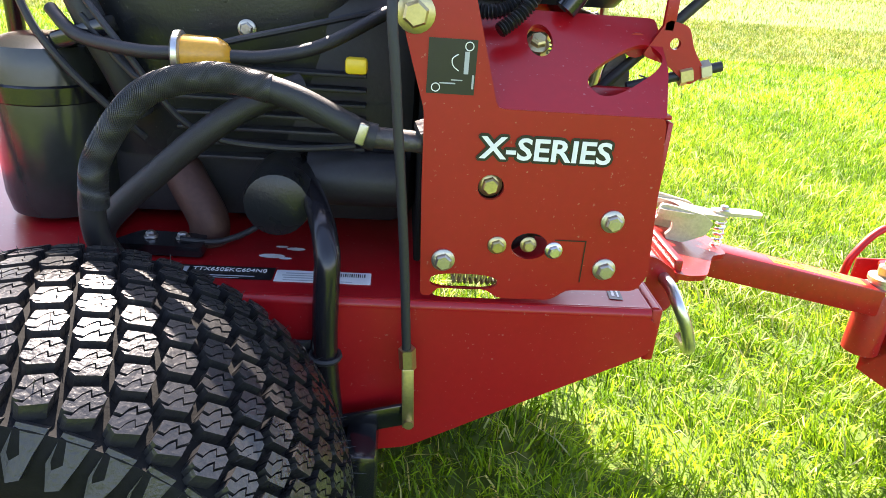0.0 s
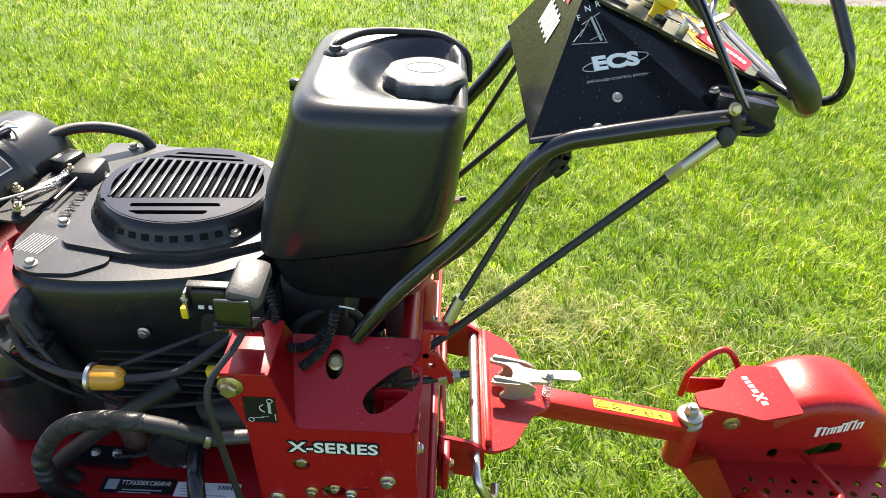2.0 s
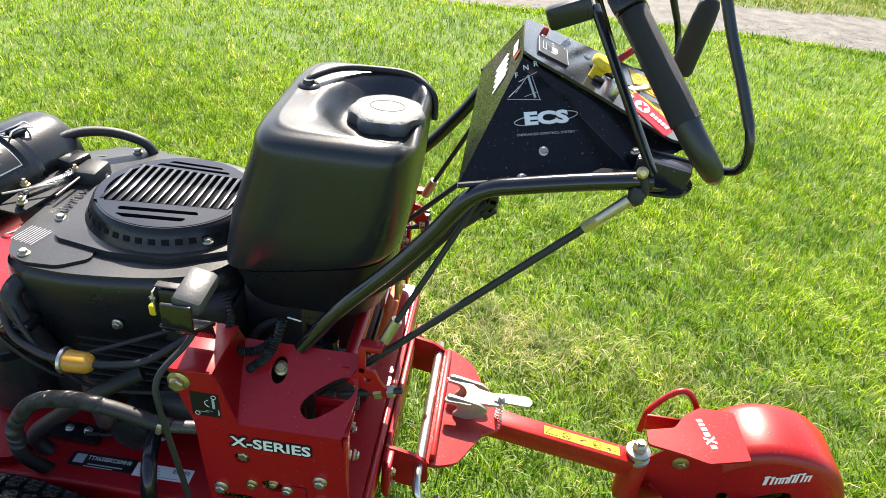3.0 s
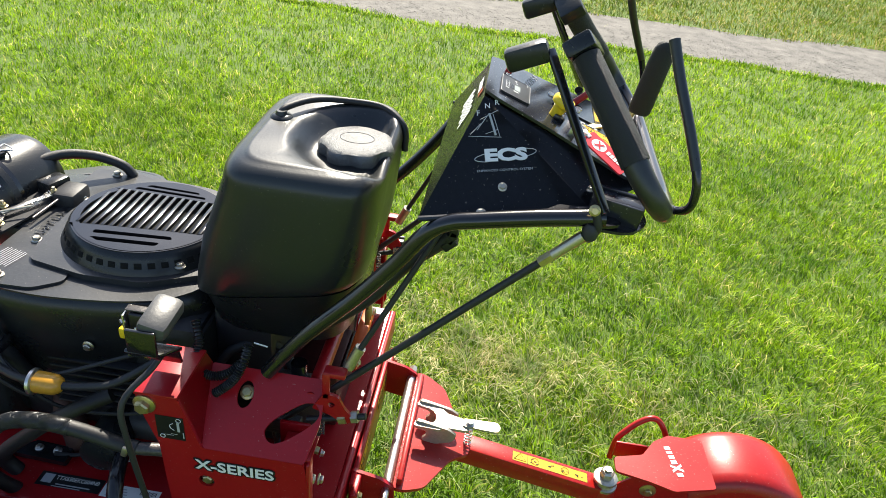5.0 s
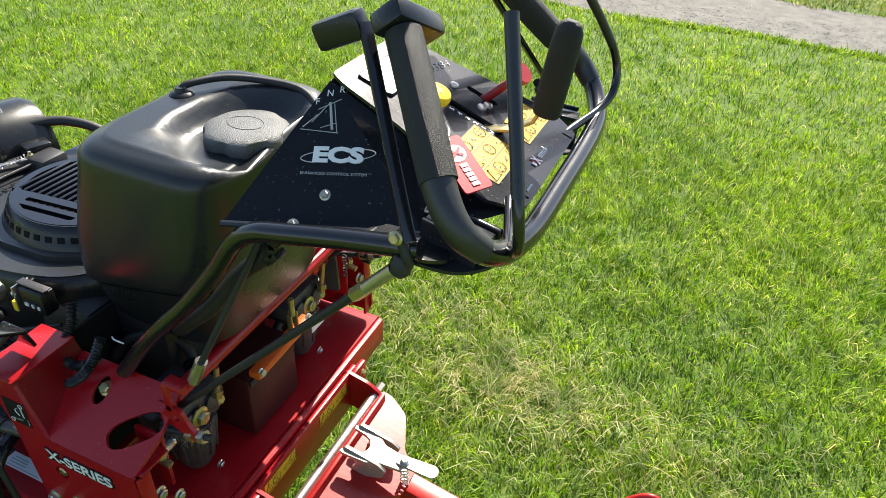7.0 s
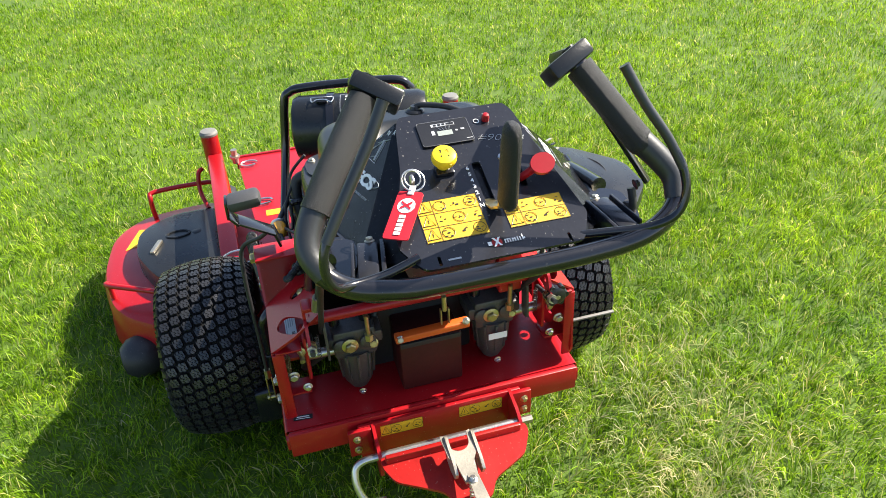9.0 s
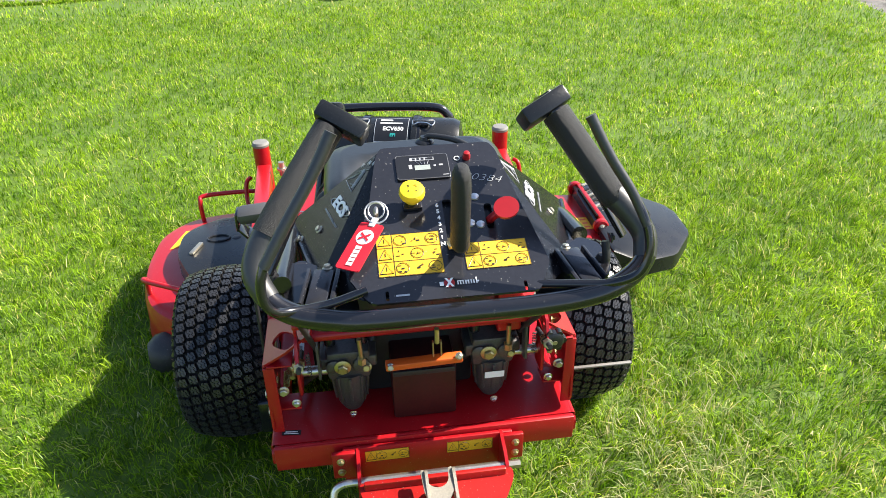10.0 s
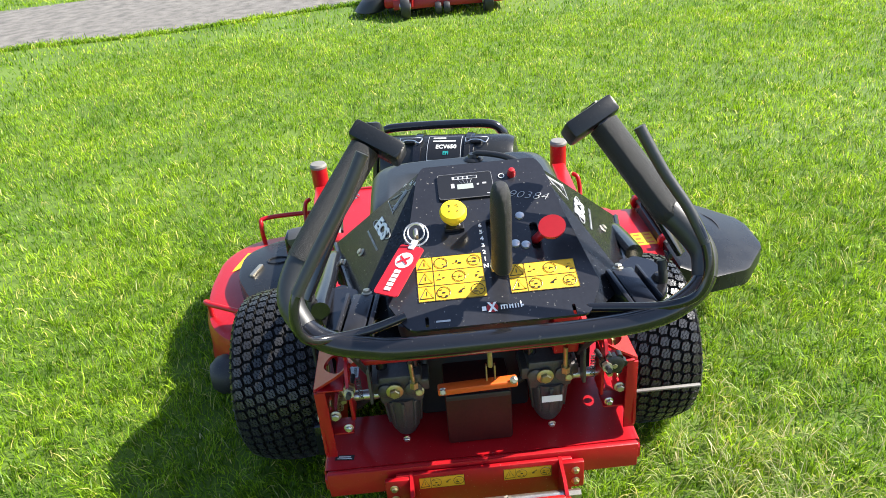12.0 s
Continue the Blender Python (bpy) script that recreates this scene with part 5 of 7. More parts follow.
# ---- pumps and linkage between the panels ----
for s in (1, -1):
    y = -s * 0.152
    bm = bmesh.new()
    box(bm, (0.085, 0.090, 0.070), (-0.130, y, 0.525), bevel=0.008)
    box(bm, (0.07, 0.118, 0.030), (-0.125, y, 0.530), bevel=0.006)
    for o in (-0.03, 0.026):
        lathe(bm, [(0.017, -0.03), (0.017, 0.008), (0.012, 0.011)], frame_of((-0.090, y + o, 0.528), (0, 1, 0), (0, 0, 1)), 18)
    pump = part("hydraulic_pump", bm, CAST, mower, "grey cast hydraulic pump")
    part("pump_housing", lathe(bmesh.new(), [(0.010, 0.390), (0.020, 0.393), (0.030, 0.412), (0.0365, 0.445), (0.040, 0.50)], Matrix.Translation((-0.118, y, 0)), 20), CAST, pump)
    bm = bmesh.new()
    for k in range(10):
        a = 2 * math.pi * k / 10
        box(bm, (0.008, 0.006, 0.072), (-0.118 + 0.0365 * math.cos(a), y + 0.0365 * math.sin(a), 0.462), Matrix.Rotation(a, 3, "Z") @ Matrix.Rotation(0.10, 3, "Y"), 0.001)
    part("pump_rib", bm, CAST, pump)
    hexbolt("plug", (-0.080, y - 0.012, 0.530), (1, 0, 0), 0.0115, YZINC, pump, 1.5)
    hexbolt("plug", (-0.085, y + 0.036, 0.520), (1, 0, 0.3), 0.008, YZINC, pump)
    hexbolt("bolt", (-0.072, y, 0.408), (1, 0, -0.2), 0.006, STEEL, pump)
    part("pump_post", rod(bmesh.new(), (-0.075, y + 0.028, 0.545), (-0.065, y + 0.026, 0.610), 0.0048), YZINC, pump)
    part("post_nut", rod(bmesh.new(), (-0.075, y + 0.028, 0.540), (-0.073, y + 0.028, 0.556), 0.009, seg=6), YZINC, pump)
    part("pump_shaft", rod(bmesh.new(), (-0.10, y - s * 0.045, 0.512), (-0.10, y - s * 0.10, 0.512), 0.0105), STEEL, mower)
    part("arm_plate", boxm((0.05, 0.008, 0.11), (-0.085, y - s * 0.10, 0.535), 0.004), RED, mower)
    hexbolt("bolt", (-0.062, y - s * 0.108, 0.56), (1, -s, 0), 0.0075, YZINC, mower)
    hexbolt("bolt", (-0.055, -s * 0.285, 0.505), (1, 0, 0), 0.0085, ZINC, mower)
    part("adjust_bolt", rod(bmesh.new(), (-0.09, -s * 0.262, 0.555), (-0.045, -s * 0.262, 0.545), 0.006, seg=6), YZINC, mower)
for s in (1, -1):
    y = -s * 0.152
    part("pump_hose", tube(bmesh.new(), [(-0.135, y + 0.05, 0.55), (-0.155, y + 0.06, 0.585), (-0.19, y + 0.045, 0.61), (-0.235, y + 0.02, 0.60), (-0.26, y, 0.56)], 0.0085, 12, 6), HOSE, mower)
    part("pump_hose", tube(bmesh.new(), [(-0.12, y - 0.05, 0.50), (-0.125, y - 0.085, 0.475), (-0.15, y - 0.11, 0.44), (-0.19, y - 0.10, 0.41), (-0.23, y - 0.09, 0.40)], 0.0085, 12, 6), HOSE, mower)
    part("control_arm", plate(bmesh.new(), rounded([(-0.085, 0.515), (-0.055, 0.52), (-0.060, 0.60), (-0.072, 0.625), (-0.088, 0.60)], 0.008, 3), 0.005, frame_of((0, -s * 0.212, 0), (1, 0, 0), (0, 0, 1))), CAST, mower)
    part("return_spring", tube(bmesh.new(), [(-0.05 + 0.004 * math.cos(k * 0.9), -s * 0.228 + 0.004 * math.sin(k * 0.9), 0.545 + 0.0009 * k) for k in range(60)], 0.0010, 5, 1), CAST, mower)
    part("stop_bracket", boxm((0.05, 0.05, 0.004), (-0.07, -s * 0.285, 0.575), 0.001), RED, mower)
    part("stop_bracket", boxm((0.045, 0.055, 0.004), (-0.08, -s * 0.283, 0.452), 0.001), RED, mower)
    hexbolt("bolt", (-0.046, -s * 0.262, 0.478), (1, 0, 0), 0.007, STEEL, mower)
    part("pump_cap", rod(bmesh.new(), (-0.118, y + 0.03, 0.565), (-0.118, y + 0.03, 0.59), 0.014, seg=14), BLACK, mower)
    part("pump_cap", rod(bmesh.new(), (-0.118, y - 0.035, 0.565), (-0.118, y - 0.035, 0.582), 0.012, seg=14), BLACK, mower)
part("drive_belt", tube(bmesh.new(), [(-0.10, -0.05, 0.386), (-0.08, 0.0, 0.387), (-0.10, 0.05, 0.386)], 0.005, 8, 5), RUBBER, mower)
part("cover_edge", boxm((0.004, 0.13, 0.012), (-0.062, 0.002, 0.512), 0.001), DARK, mower)
part("pump_label", boxm((0.001, 0.042, 0.016), (-0.0690, 0.152, 0.478), 0.0), WHITE, mower)
part("cross_bar", tube(bmesh.new(), [(-0.066, -0.235, 0.628), (-0.066, 0.235, 0.628)], 0.0120, 16, 1), RED, mower)
# a red bar; the orange light on it is put into its colour
lk = part("link_bar", boxm((0.022, 0.155, 0.015), (-0.038, 0.0, 0.560), 0.003, Matrix.Rotation(0.03, 3, "X")), ORANGE, mower, "red link bar, its orange light put into the colour")
hexbolt("bolt", (-0.030, -0.068, 0.560), (1, 0, 0.4), 0.006, ZINC, lk)
hexbolt("bolt", (-0.030, 0.070, 0.571), (1, 0, 0.4), 0.006, ZINC, lk)
bm = bmesh.new()
for o in (-0.008, 0.008):
    box(bm, (0.010, 0.003, 0.036), (-0.03, 0.026 + o, 0.596), bevel=0.001)
rod(bm, (-0.03, 0.026, 0.61), (-0.03, 0.026, 0.645), 0.005)
part("clevis", bm, YZINC, mower)
part("drive_cover", boxm((0.12, 0.135, 0.135), (-0.125, 0.002, 0.452), 0.006), MAROON, mower)
kn = part("star_knob", lathe(bmesh.new(), [(0.012, 0), (0.020, 0.004), (0.020, 0.016), (0.014, 0.020)], frame_of((-0.02, 0.256, 0.605), (0, 1, 0), (0, 0, 1)) , 20), PLASTIC, mower)
bm = bmesh.new()
for k in range(6):
    a = k * math.pi / 3
    rod(bm, (-0.018, 0.256 + 0.019 * math.cos(a), 0.605 + 0.019 * math.sin(a)), (-0.004, 0.256 + 0.019 * math.cos(a), 0.605 + 0.019 * math.sin(a)), 0.0065, seg=10)
part("knob_lobe", bm, PLASTIC, kn)
part("knob_bolt", rod(bmesh.new(), (-0.003, 0.256, 0.605), (0.002, 0.256, 0.605), 0.005, seg=6), ZINC, kn)
wm = frame_of((-0.0585, 0.160, 0.633), (0, 1, 0), (-0.1, 0, 1))
dc = decal("lever_decal", rect(0.10, 0.012), wm, BLACKV, mower)
bars("print", [(-0.036, 0, 0.016, 0.0065), (-0.010, 0, 0.006, 0.005), (0.006, 0, 0.008, 0.0055), (0.020, 0, 0.005, 0.006), (0.036, 0, 0.012, 0.005)], wm, WHITE, dc)
for x, y in ((-0.06, -0.285),):
    dm = frame_of((x, y, 0.3825), (0.1, 1, 0), (-1, 0.1, 0))
    dd = decal("small_decal", rect(0.040, 0.014), dm, BLACKV, mower)
    bars("print", [(0, 0.002, 0.026, 0.003), (0, -0.003, 0.03, 0.002)], dm, WHITE, dd)
part("spring", tube(bmesh.new(), [(-0.235 + 0.0016 * k * 0.6, -0.300 + 0.007 * math.sin(k * 1.05), 0.402 + 0.009 * math.cos(k * 1.05)) for k in range(48)], 0.0016, 6, 1), YZINC, mower)
for s in (1, -1):
    em_ = Matrix.Diagonal((1, s, 1, 1)) @ frame_of((0, -0.246, 0), (1, 0, 0), (0, 0, 1))
    ear = part("lever_ear", plate(bmesh.new(), rounded([(-0.062, 0.620), (-0.042, 0.655), (-0.020, 0.650), (-0.012, 0.630), (0.006, 0.606), (-0.010, 0.594), (-0.034, 0.612)], 0.006, 3), 0.006, em_, [oval(-0.031, 0.633, 0.0055, 0.0055, 12)]), RED, mower)
    part("ear_bar", boxm((0.012, 0.006, 0.05), (-0.040, -s * 0.243, 0.668), 0.002), RED, ear)
    part("ear_yoke", boxm((0.034, 0.020, 0.010), (-0.028, -s * 0.235, 0.690), 0.003), RED, ear)
    tb = part("turnbuckle", rod(bmesh.new(), (-0.070, -s * 0.240, 0.588), (0.022, -s * 0.240, 0.614), 0.0052, seg=10), DARK, mower)
    part("turnbuckle_nut", rod(bmesh.new(), (-0.020, -s * 0.240, 0.6021), (-0.008, -s * 0.240, 0.6055), 0.0105, seg=6), YZINC, tb)
    part("turnbuckle_nut", rod(bmesh.new(), (0.0, -s * 0.240, 0.6078), (0.010, -s * 0.240, 0.6106), 0.0098, seg=6), ZINC, tb)
    part("link_rod", rod(bmesh.new(), (0.003, -s * 0.215, 0.724), (0.10, -s * 0.185, 0.930), 0.0045, seg=10), DARK, mower)
    part("link_end", rod(bmesh.new(), (-0.012, -s * 0.220, 0.690), (0.004, -s * 0.214, 0.728), 0.0085, seg=12), ZINC, mower)

# ---- rear hitch ----
hitch = part("hitch_plate", boxm((0.010, 0.36, 0.095), (-0.008, 0.0, 0.325), 0.003), RED, mower)
for s in (1, -1):
    hp = plate(bmesh.new(), rounded([(-0.015, 0.285), (0.045, 0.272), (0.070, 0.295), (0.066, 0.345), (0.040, 0.362), (-0.015, 0.375)], 0.008), 0.007, frame_of((0, -s * 0.152, 0), (1, 0, 0), (0, 0, 1)))
    part("hitch_ear", hp, RED, hitch)
    part("ear_flange", boxm((0.012, 0.05, 0.07), (0.0, -s * 0.178, 0.335), 0.003), RED, hitch)
    for z in (0.32, 0.35):
        hexbolt("bolt", (0.006, -s * 0.185, z), (1, 0, 0), 0.0065, YZINC, hitch)
for y, w in ((-0.088, 0.092), (0.088, 0.098)):
    pmx = frame_of((-0.0025, y, 0.347), (0, 1, 0), (0, 0, 1))
    pictograms(hitch, -w / 2, w / 2, -0.015, 0.015, 4, 1, pmx)
part("pin_hook", tube(bmesh.new(), [(0.052, -0.135, 0.335), (0.052, -0.178, 0.335), (0.056, -0.200, 0.322), (0.070, -0.205, 0.295), (0.085, -0.195, 0.262), (0.090, -0.178, 0.250), (0.092, -0.150, 0.248)], 0.0078, 12, 6), STEEL, hitch, "bent steel hitch pin handle")
part("hitch_bolt", rod(bmesh.new(), (0.052, 0.14, 0.335), (0.052, 0.185, 0.335), 0.009, seg=6), ZINC, hitch)

# ---- carrier frame and cutting deck ----
carrier = part("carrier_frame", plate(bmesh.new(), rounded([(-1.375, -0.372), (-1.375, 0.372), (-0.60, 0.31), (-0.60, -0.31), (-0.86, -0.33)], 0.02), 0.012, Matrix.Translation((0, 0, 0.402))), RED, mower, "sun-faded red carrier frame")
part("front_lip", boxm((0.014, 0.75, 0.05), (-1.378, 0, 0.382), 0.003), RED, carrier)
fx = frame_of((-1.06, -0.05, 0.4024), (0, 1, 0), (-1, 0, 0))
bars("maker_bar", [(-0.10 + 0.045 * k, 0.05 - 0.004 * k, 0.032, 0.05) for k in range(6)] + [(-0.06 + 0.04 * k, -0.03, 0.028, 0.04) for k in range(5)], fx, WHITE, carrier)
yl = frame_of((-0.93, -0.27, 0.4024), (0, 1, 0), (-1, 0, 0))
decal("warning_label", rect(0.055, 0.035), yl, YELLOW, carrier)
for s in (1, -1):
    part("side_rail", boxm((0.83, 0.052, 0.055), (-0.995, -s * 0.425, 0.388), 0.006, Matrix.Rotation(s * 0.05, 3, "Z")), RED, carrier)
    post = part("caster_post", lathe(bmesh.new(), [(0.030, 0.20), (0.030, 0.478)], Matrix.Translation((-1.44, -s * 0.452, 0)), 24), RED, carrier)
    part("post_cap", lathe(bmesh.new(), [(0.031, 0.478), (0.032, 0.486), (0.027, 0.494), (0.006, 0.496)], Matrix.Translation((-1.44, -s * 0.452, 0)), 24), CAPGREY, post)
    part("post_arm", boxm((0.12, 0.05, 0.06), (-1.40, -s * 0.45, 0.37), 0.008), RED, post)
    part("caster_fork", tube(bmesh.new(), [(-1.46, -s * 0.452 + 0.05, 0.20), (-1.46, -s * 0.452 + 0.05, 0.12)], 0.010, 8, 1), DARK, carrier)
    part("caster_wheel", lathe(bmesh.new(), [(0.03, -0.045), (0.10, -0.042), (0.115, -0.02), (0.115, 0.02), (0.10, 0.042), (0.03, 0.045)], frame_of((-1.50, -s * 0.452, 0.115), (1, 0, 0), (0, 0, 1)), 28), RUBBER, carrier)
    bm = rod(bmesh.new(), (-1.34, -s * 0.375, 0.40), (-1.34, -s * 0.375, 0.45), 0.011)
    rod(bm, (-1.34, -s * 0.375, 0.42), (-1.34, -s * 0.375, 0.428), 0.018, seg=8)
    part("stop_bolt", bm, ZINC, carrier)
    bm = tube(bmesh.new(), [(-1.30 - 0.02 * math.sin(a), -s * 0.33 + 0.028 * math.cos(a), 0.409) for a in np.linspace(0, 5.5, 9)], 0.003, 6, 2)
    part("lynch_pin", bm, STEEL, carrier)
    bm = tube(bmesh.new(), [(-1.0 - 0.03 * math.sin(a) * 0.6, -s * 0.30 + 0.03 * math.cos(a), 0.409) for a in np.linspace(0, 5.5, 9)], 0.003, 6, 2)
    part("lynch_pin", bm, STEEL, carrier)
    part("lift_hoop", tube(bmesh.new(), [(-1.40, -s * 0.50, 0.37), (-1.38, -s * 0.515, 0.36), (-1.36, -s * 0.52, 0.30), (-1.30, -s * 0.50, 0.26)], 0.008, 10, 5), RED, carrier)
    pin = part("height_pin", rod(bmesh.new(), (-0.655, -s * 0.345, 0.40), (-0.655, -s * 0.345, 0.468), 0.0055), YZINC, carrier)
    part("pin_wire", tube(bmesh.new(), [(-0.655, -s * 0.345, 0.41), (-0.66, -s * 0.40, 0.415), (-0.675, -s * 0.435, 0.42), (-0.69, -s * 0.41, 0.43), (-0.68, -s * 0.37, 0.44)], 0.003, 6, 5), STEEL, pin)

DECK = [(-0.66, -0.30), (-0.70, -0.62), (-0.84, -0.80), (-1.08, -0.86), (-1.32, -0.85), (-1.44, -0.76), (-1.48, -0.53), (-1.36, -0.2), (-1.36, 0.2), (-1.48, 0.5), (-1.44, 0.68), (-0.80, 0.70), (-0.66, 0.35)]
rd = rounded(DECK, 0.10, 6)
cx, cy = -1.06, -0.08
deck = part("cutting_deck", loft(bmesh.new(), [[(cx + (x - cx) * k, cy + (y - cy) * k, z) for x, y in rd] for z, k in ((0.055, 1.0), (0.060, 1.012), (0.085, 1.004), (0.175, 0.998), (0.195, 0.985), (0.203, 0.955))]), RED, mower, "red stamped-steel cutting deck")
cov = rounded([(-0.90, -0.66), (-1.06, -0.735), (-1.22, -0.735), (-1.31, -0.62), (-1.31, -0.45), (-0.80, -0.42), (-0.82, -0.58)], 0.06, 5)
bc = part("belt_cover", loft(bmesh.new(), [[(-1.05 + (x + 1.05) * k, -0.6 + (y + 0.6) * k, z) for x, y in cov] for z, k in ((0.20, 1.0), (0.245, 0.99), (0.262, 0.96), (0.266, 0.9))]), PLASTIC, deck, "black plastic belt cover")
part("cover_latch", box(bmesh.new(), (0.016, 0.075, 0.012), (-1.075, -0.665, 0.270), Matrix.Rotation(1.25, 3, "Z"), 0.004), ZINC, bc)
part("cover_ring", tube(bmesh.new(), [(-1.14 + 0.022 * math.cos(a), -0.60 + 0.038 * math.sin(a), 0.267) for a in np.linspace(0, 6.283, 21)], 0.004, 6, 1), PLASTIC, bc)
part("cover_slot", lathe(bmesh.new(), [(0.016, 0.266), (0.012, 0.268)], Matrix.Translation((-1.14, -0.54, 0)), 14), BLACKV, bc)
part("cover_hook", tube(bmesh.new(), [(-1.13, -0.46, 0.268), (-1.16, -0.44, 0.275), (-1.15, -0.42, 0.275), (-1.12, -0.41, 0.27)], 0.004, 6, 4), ZINC, bc)
decal("warning_label", [(-1.33, -0.755), (-1.20, -0.79), (-1.22, -0.745), (-1.32, -0.66)], Matrix.Translation((0, 0, 0.2035)), YELLOW, deck)
for pts in ([(-1.40, -0.70, 0.20), (-1.40, -0.70, 0.28), (-1.42, -0.68, 0.30), (-1.43, -0.50, 0.30), (-1.43, -0.47, 0.28), (-1.42, -0.46, 0.20)], [(-0.93, -0.80, 0.20), (-0.93, -0.80, 0.25), (-0.90, -0.79, 0.265), (-0.80, -0.62, 0.265), (-0.78, -0.60, 0.25), (-0.78, -0.60, 0.20)]):
    part("deck_rail", tube(bmesh.new(), pts, 0.0085, 10, 5), RED, deck)
rol = part("scalp_roller", lathe(bmesh.new(), [(0.012, -0.062), (0.04, -0.058), (0.060, -0.035), (0.066, 0.0), (0.060, 0.035), (0.04, 0.058), (0.012, 0.062)], frame_of((-0.775, -0.735, 0.078), (1, 0.2, 0), (0, 0, 1)), 26), RUBBER, mower, "black rubber anti-scalp roller")
part("roller_bracket", boxm((0.05, 0.03, 0.12), (-0.78, -0.67, 0.13), 0.006), DARK, rol)
# discharge side
top_ = [(-1.30, 0.70, 0.305), (-1.24, 0.88, 0.285), (-1.19, 0.965, 0.265), (-1.15, 1.025, 0.252), (-1.10, 1.045, 0.247), (-0.975, 1.040, 0.243), (-0.945, 1.030, 0.241), (-0.850, 0.950, 0.230), (-0.838, 0.930, 0.230), (-0.79, 0.80, 0.245), (-0.80, 0.70, 0.290)]
bm = bmesh.new()
cm_ = Vector((-1.0, 0.85, 0.0))
rings = [[Vector(p) for p in top_]]
rings[0:0] = [[p + (p - cm_) * 0.0 - Vector((0, 0, 0.055)) for p in rings[0]], [p * 1.0 - Vector((0, 0, 0.006)) for p in rings[0]]]
rings.append([Vector((cm_.x + (p.x - cm_.x) * 0.93, cm_.y + (p.y - cm_.y) * 0.93, p.z + 0.004)) for p in rings[2]])
loft(bm, rings)
chute = part("discharge_chute", bm, PLASTIC, mower, "black rubber grass deflector")
part("chute_ring", tube(bmesh.new(), [(-1.08 + 0.07 * math.cos(a), 0.89 + 0.04 * math.sin(a), 0.268 - 0.010 * math.sin(a) + 0.010 * math.cos(a) * -0.7) for a in np.linspace(0, 6.283, 21)], 0.003, 6, 1), RUBBER, chute)
part("chute_hinge", rod(bmesh.new(), (-1.31, 0.737, 0.268), (-0.86, 0.737, 0.262), 0.009), DARK, chute)
rb = part("belt_guard", boxm((0.36, 0.15, 0.02), (-1.09, 0.645, 0.258), 0.006, Matrix.Rotation(-0.06, 3, "Z")), RED, deck)
part("hinge_bar", boxm((0.29, 0.018, 0.050), (-1.115, 0.722, 0.290), 0.006), RED, rb)
# black strip on the bar, coloured as the shade inside a slot
part("hinge_slot", boxm((0.22, 0.008, 0.026), (-1.115, 0.7125, 0.300), 0.002), GROOVE, rb)
for x in (-1.265, -0.965):
    ear = part("guard_ear", lathe(bmesh.new(), [(0.027, -0.008), (0.027, 0.006), (0.022, 0.010)], frame_of((x, 0.712, 0.292), (0, 1, 0), (0, 0, 1)), 22), RED, rb)
    hexbolt("bolt", (x + 0.010, 0.712, 0.292), (1, 0, 0), 0.009, ZINC, ear)
gl = frame_of((-1.035, 0.662, 0.2683), (0, 1, 0), (-1, 0, 0))
decal("warning_label", rect(0.07, 0.085), gl, YELLOW, rb)
for k in range(6):
    bars("print", [(-0.018 + 0.036 * (k % 2), -0.026 + 0.026 * (k // 2), 0.020, 0.010)], gl, ORANGE, rb)
for k in range(9):
    part("guard_slat", box(bmesh.new(), (0.010, 0.10, 0.006), (-1.26 + 0.036 * k, 0.768, 0.317 - 0.004 * k), Matrix.Rotation(0.55, 3, "Z"), 0.002), ZINC if k % 2 == 0 else PLASTIC, rb)
for pts in ([(-1.16, 0.90, 0.276), (-1.11, 0.93, 0.270), (-1.05, 0.93, 0.264), (-1.02, 0.90, 0.262)],):
    part("chute_rib", tube(bmesh.new(), pts, 0.004, 6, 5), RUBBER, chute)

# ---- the sulky behind ----
sul = thing("mower_sulky", "red steel stand-on sulky with round fender, hitched behind the mower", "sulky")
ARM = lambda x: 0.318 - 0.203 * (x - 0.165)  # the top of the arm, which falls towards the wheel
part("tow_arm", box(bmesh.new(), (0.345, 0.042, 0.046), (0.326, 0.018, ARM(0.326) - 0.023), Matrix.Rotation(0.2, 3, "Y"), 0.004), RED2, sul)
TOP = [(0.062, -0.150), (0.085, -0.148), (0.120, -0.13), (0.165, -0.045), (0.20, -0.02), (0.20, 0.045), (0.165, 0.065), (0.13, 0.14), (0.085, 0.165), (0.062, 0.165)]
part("tow_plate", plate(bmesh.new(), rounded(TOP, 0.012), 0.008, Matrix.Translation((0, 0, 0.343)) @ Matrix.Rotation(0.20, 4, "Y") @ Matrix.Translation((0, 0, 0.012))), RED2, sul)
part("tow_rod", rod(bmesh.new(), (0.052, -0.148, 0.335), (0.052, 0.150, 0.335), 0.0095), STEEL, sul, "bright steel hitch rod")
part("tow_lip", boxm((0.012, 0.29, 0.034), (0.074, 0.005, 0.339), 0.004), RED2, sul)
# forked hook: a folded plate whose two prongs reach over the rod
lm = frame_of((0.130, 0.006, 0.376), (1, 0.02, -0.14), (0, 1, 0))
fork = [(-0.050, -0.030), (-0.044, -0.032), (0.002, -0.029), (0.016, -0.019), (0.050, -0.015), (0.062, -0.013), (0.062, 0.013), (0.050, 0.015), (0.016, 0.019), (0.002, 0.029), (-0.044, 0.032), (-0.050, 0.030), (-0.048, 0.024)]
fork += [(-0.030 + 0.023 * math.cos(q), 0.022 * math.sin(q)) for q in np.linspace(1.35, -1.35, 11)] + [(-0.048, -0.024)]
lt = part("latch", plate(bmesh.new(), fork, 0.007, lm), HOOKZ, sul, "zinc plated twin-prong hitch hook")
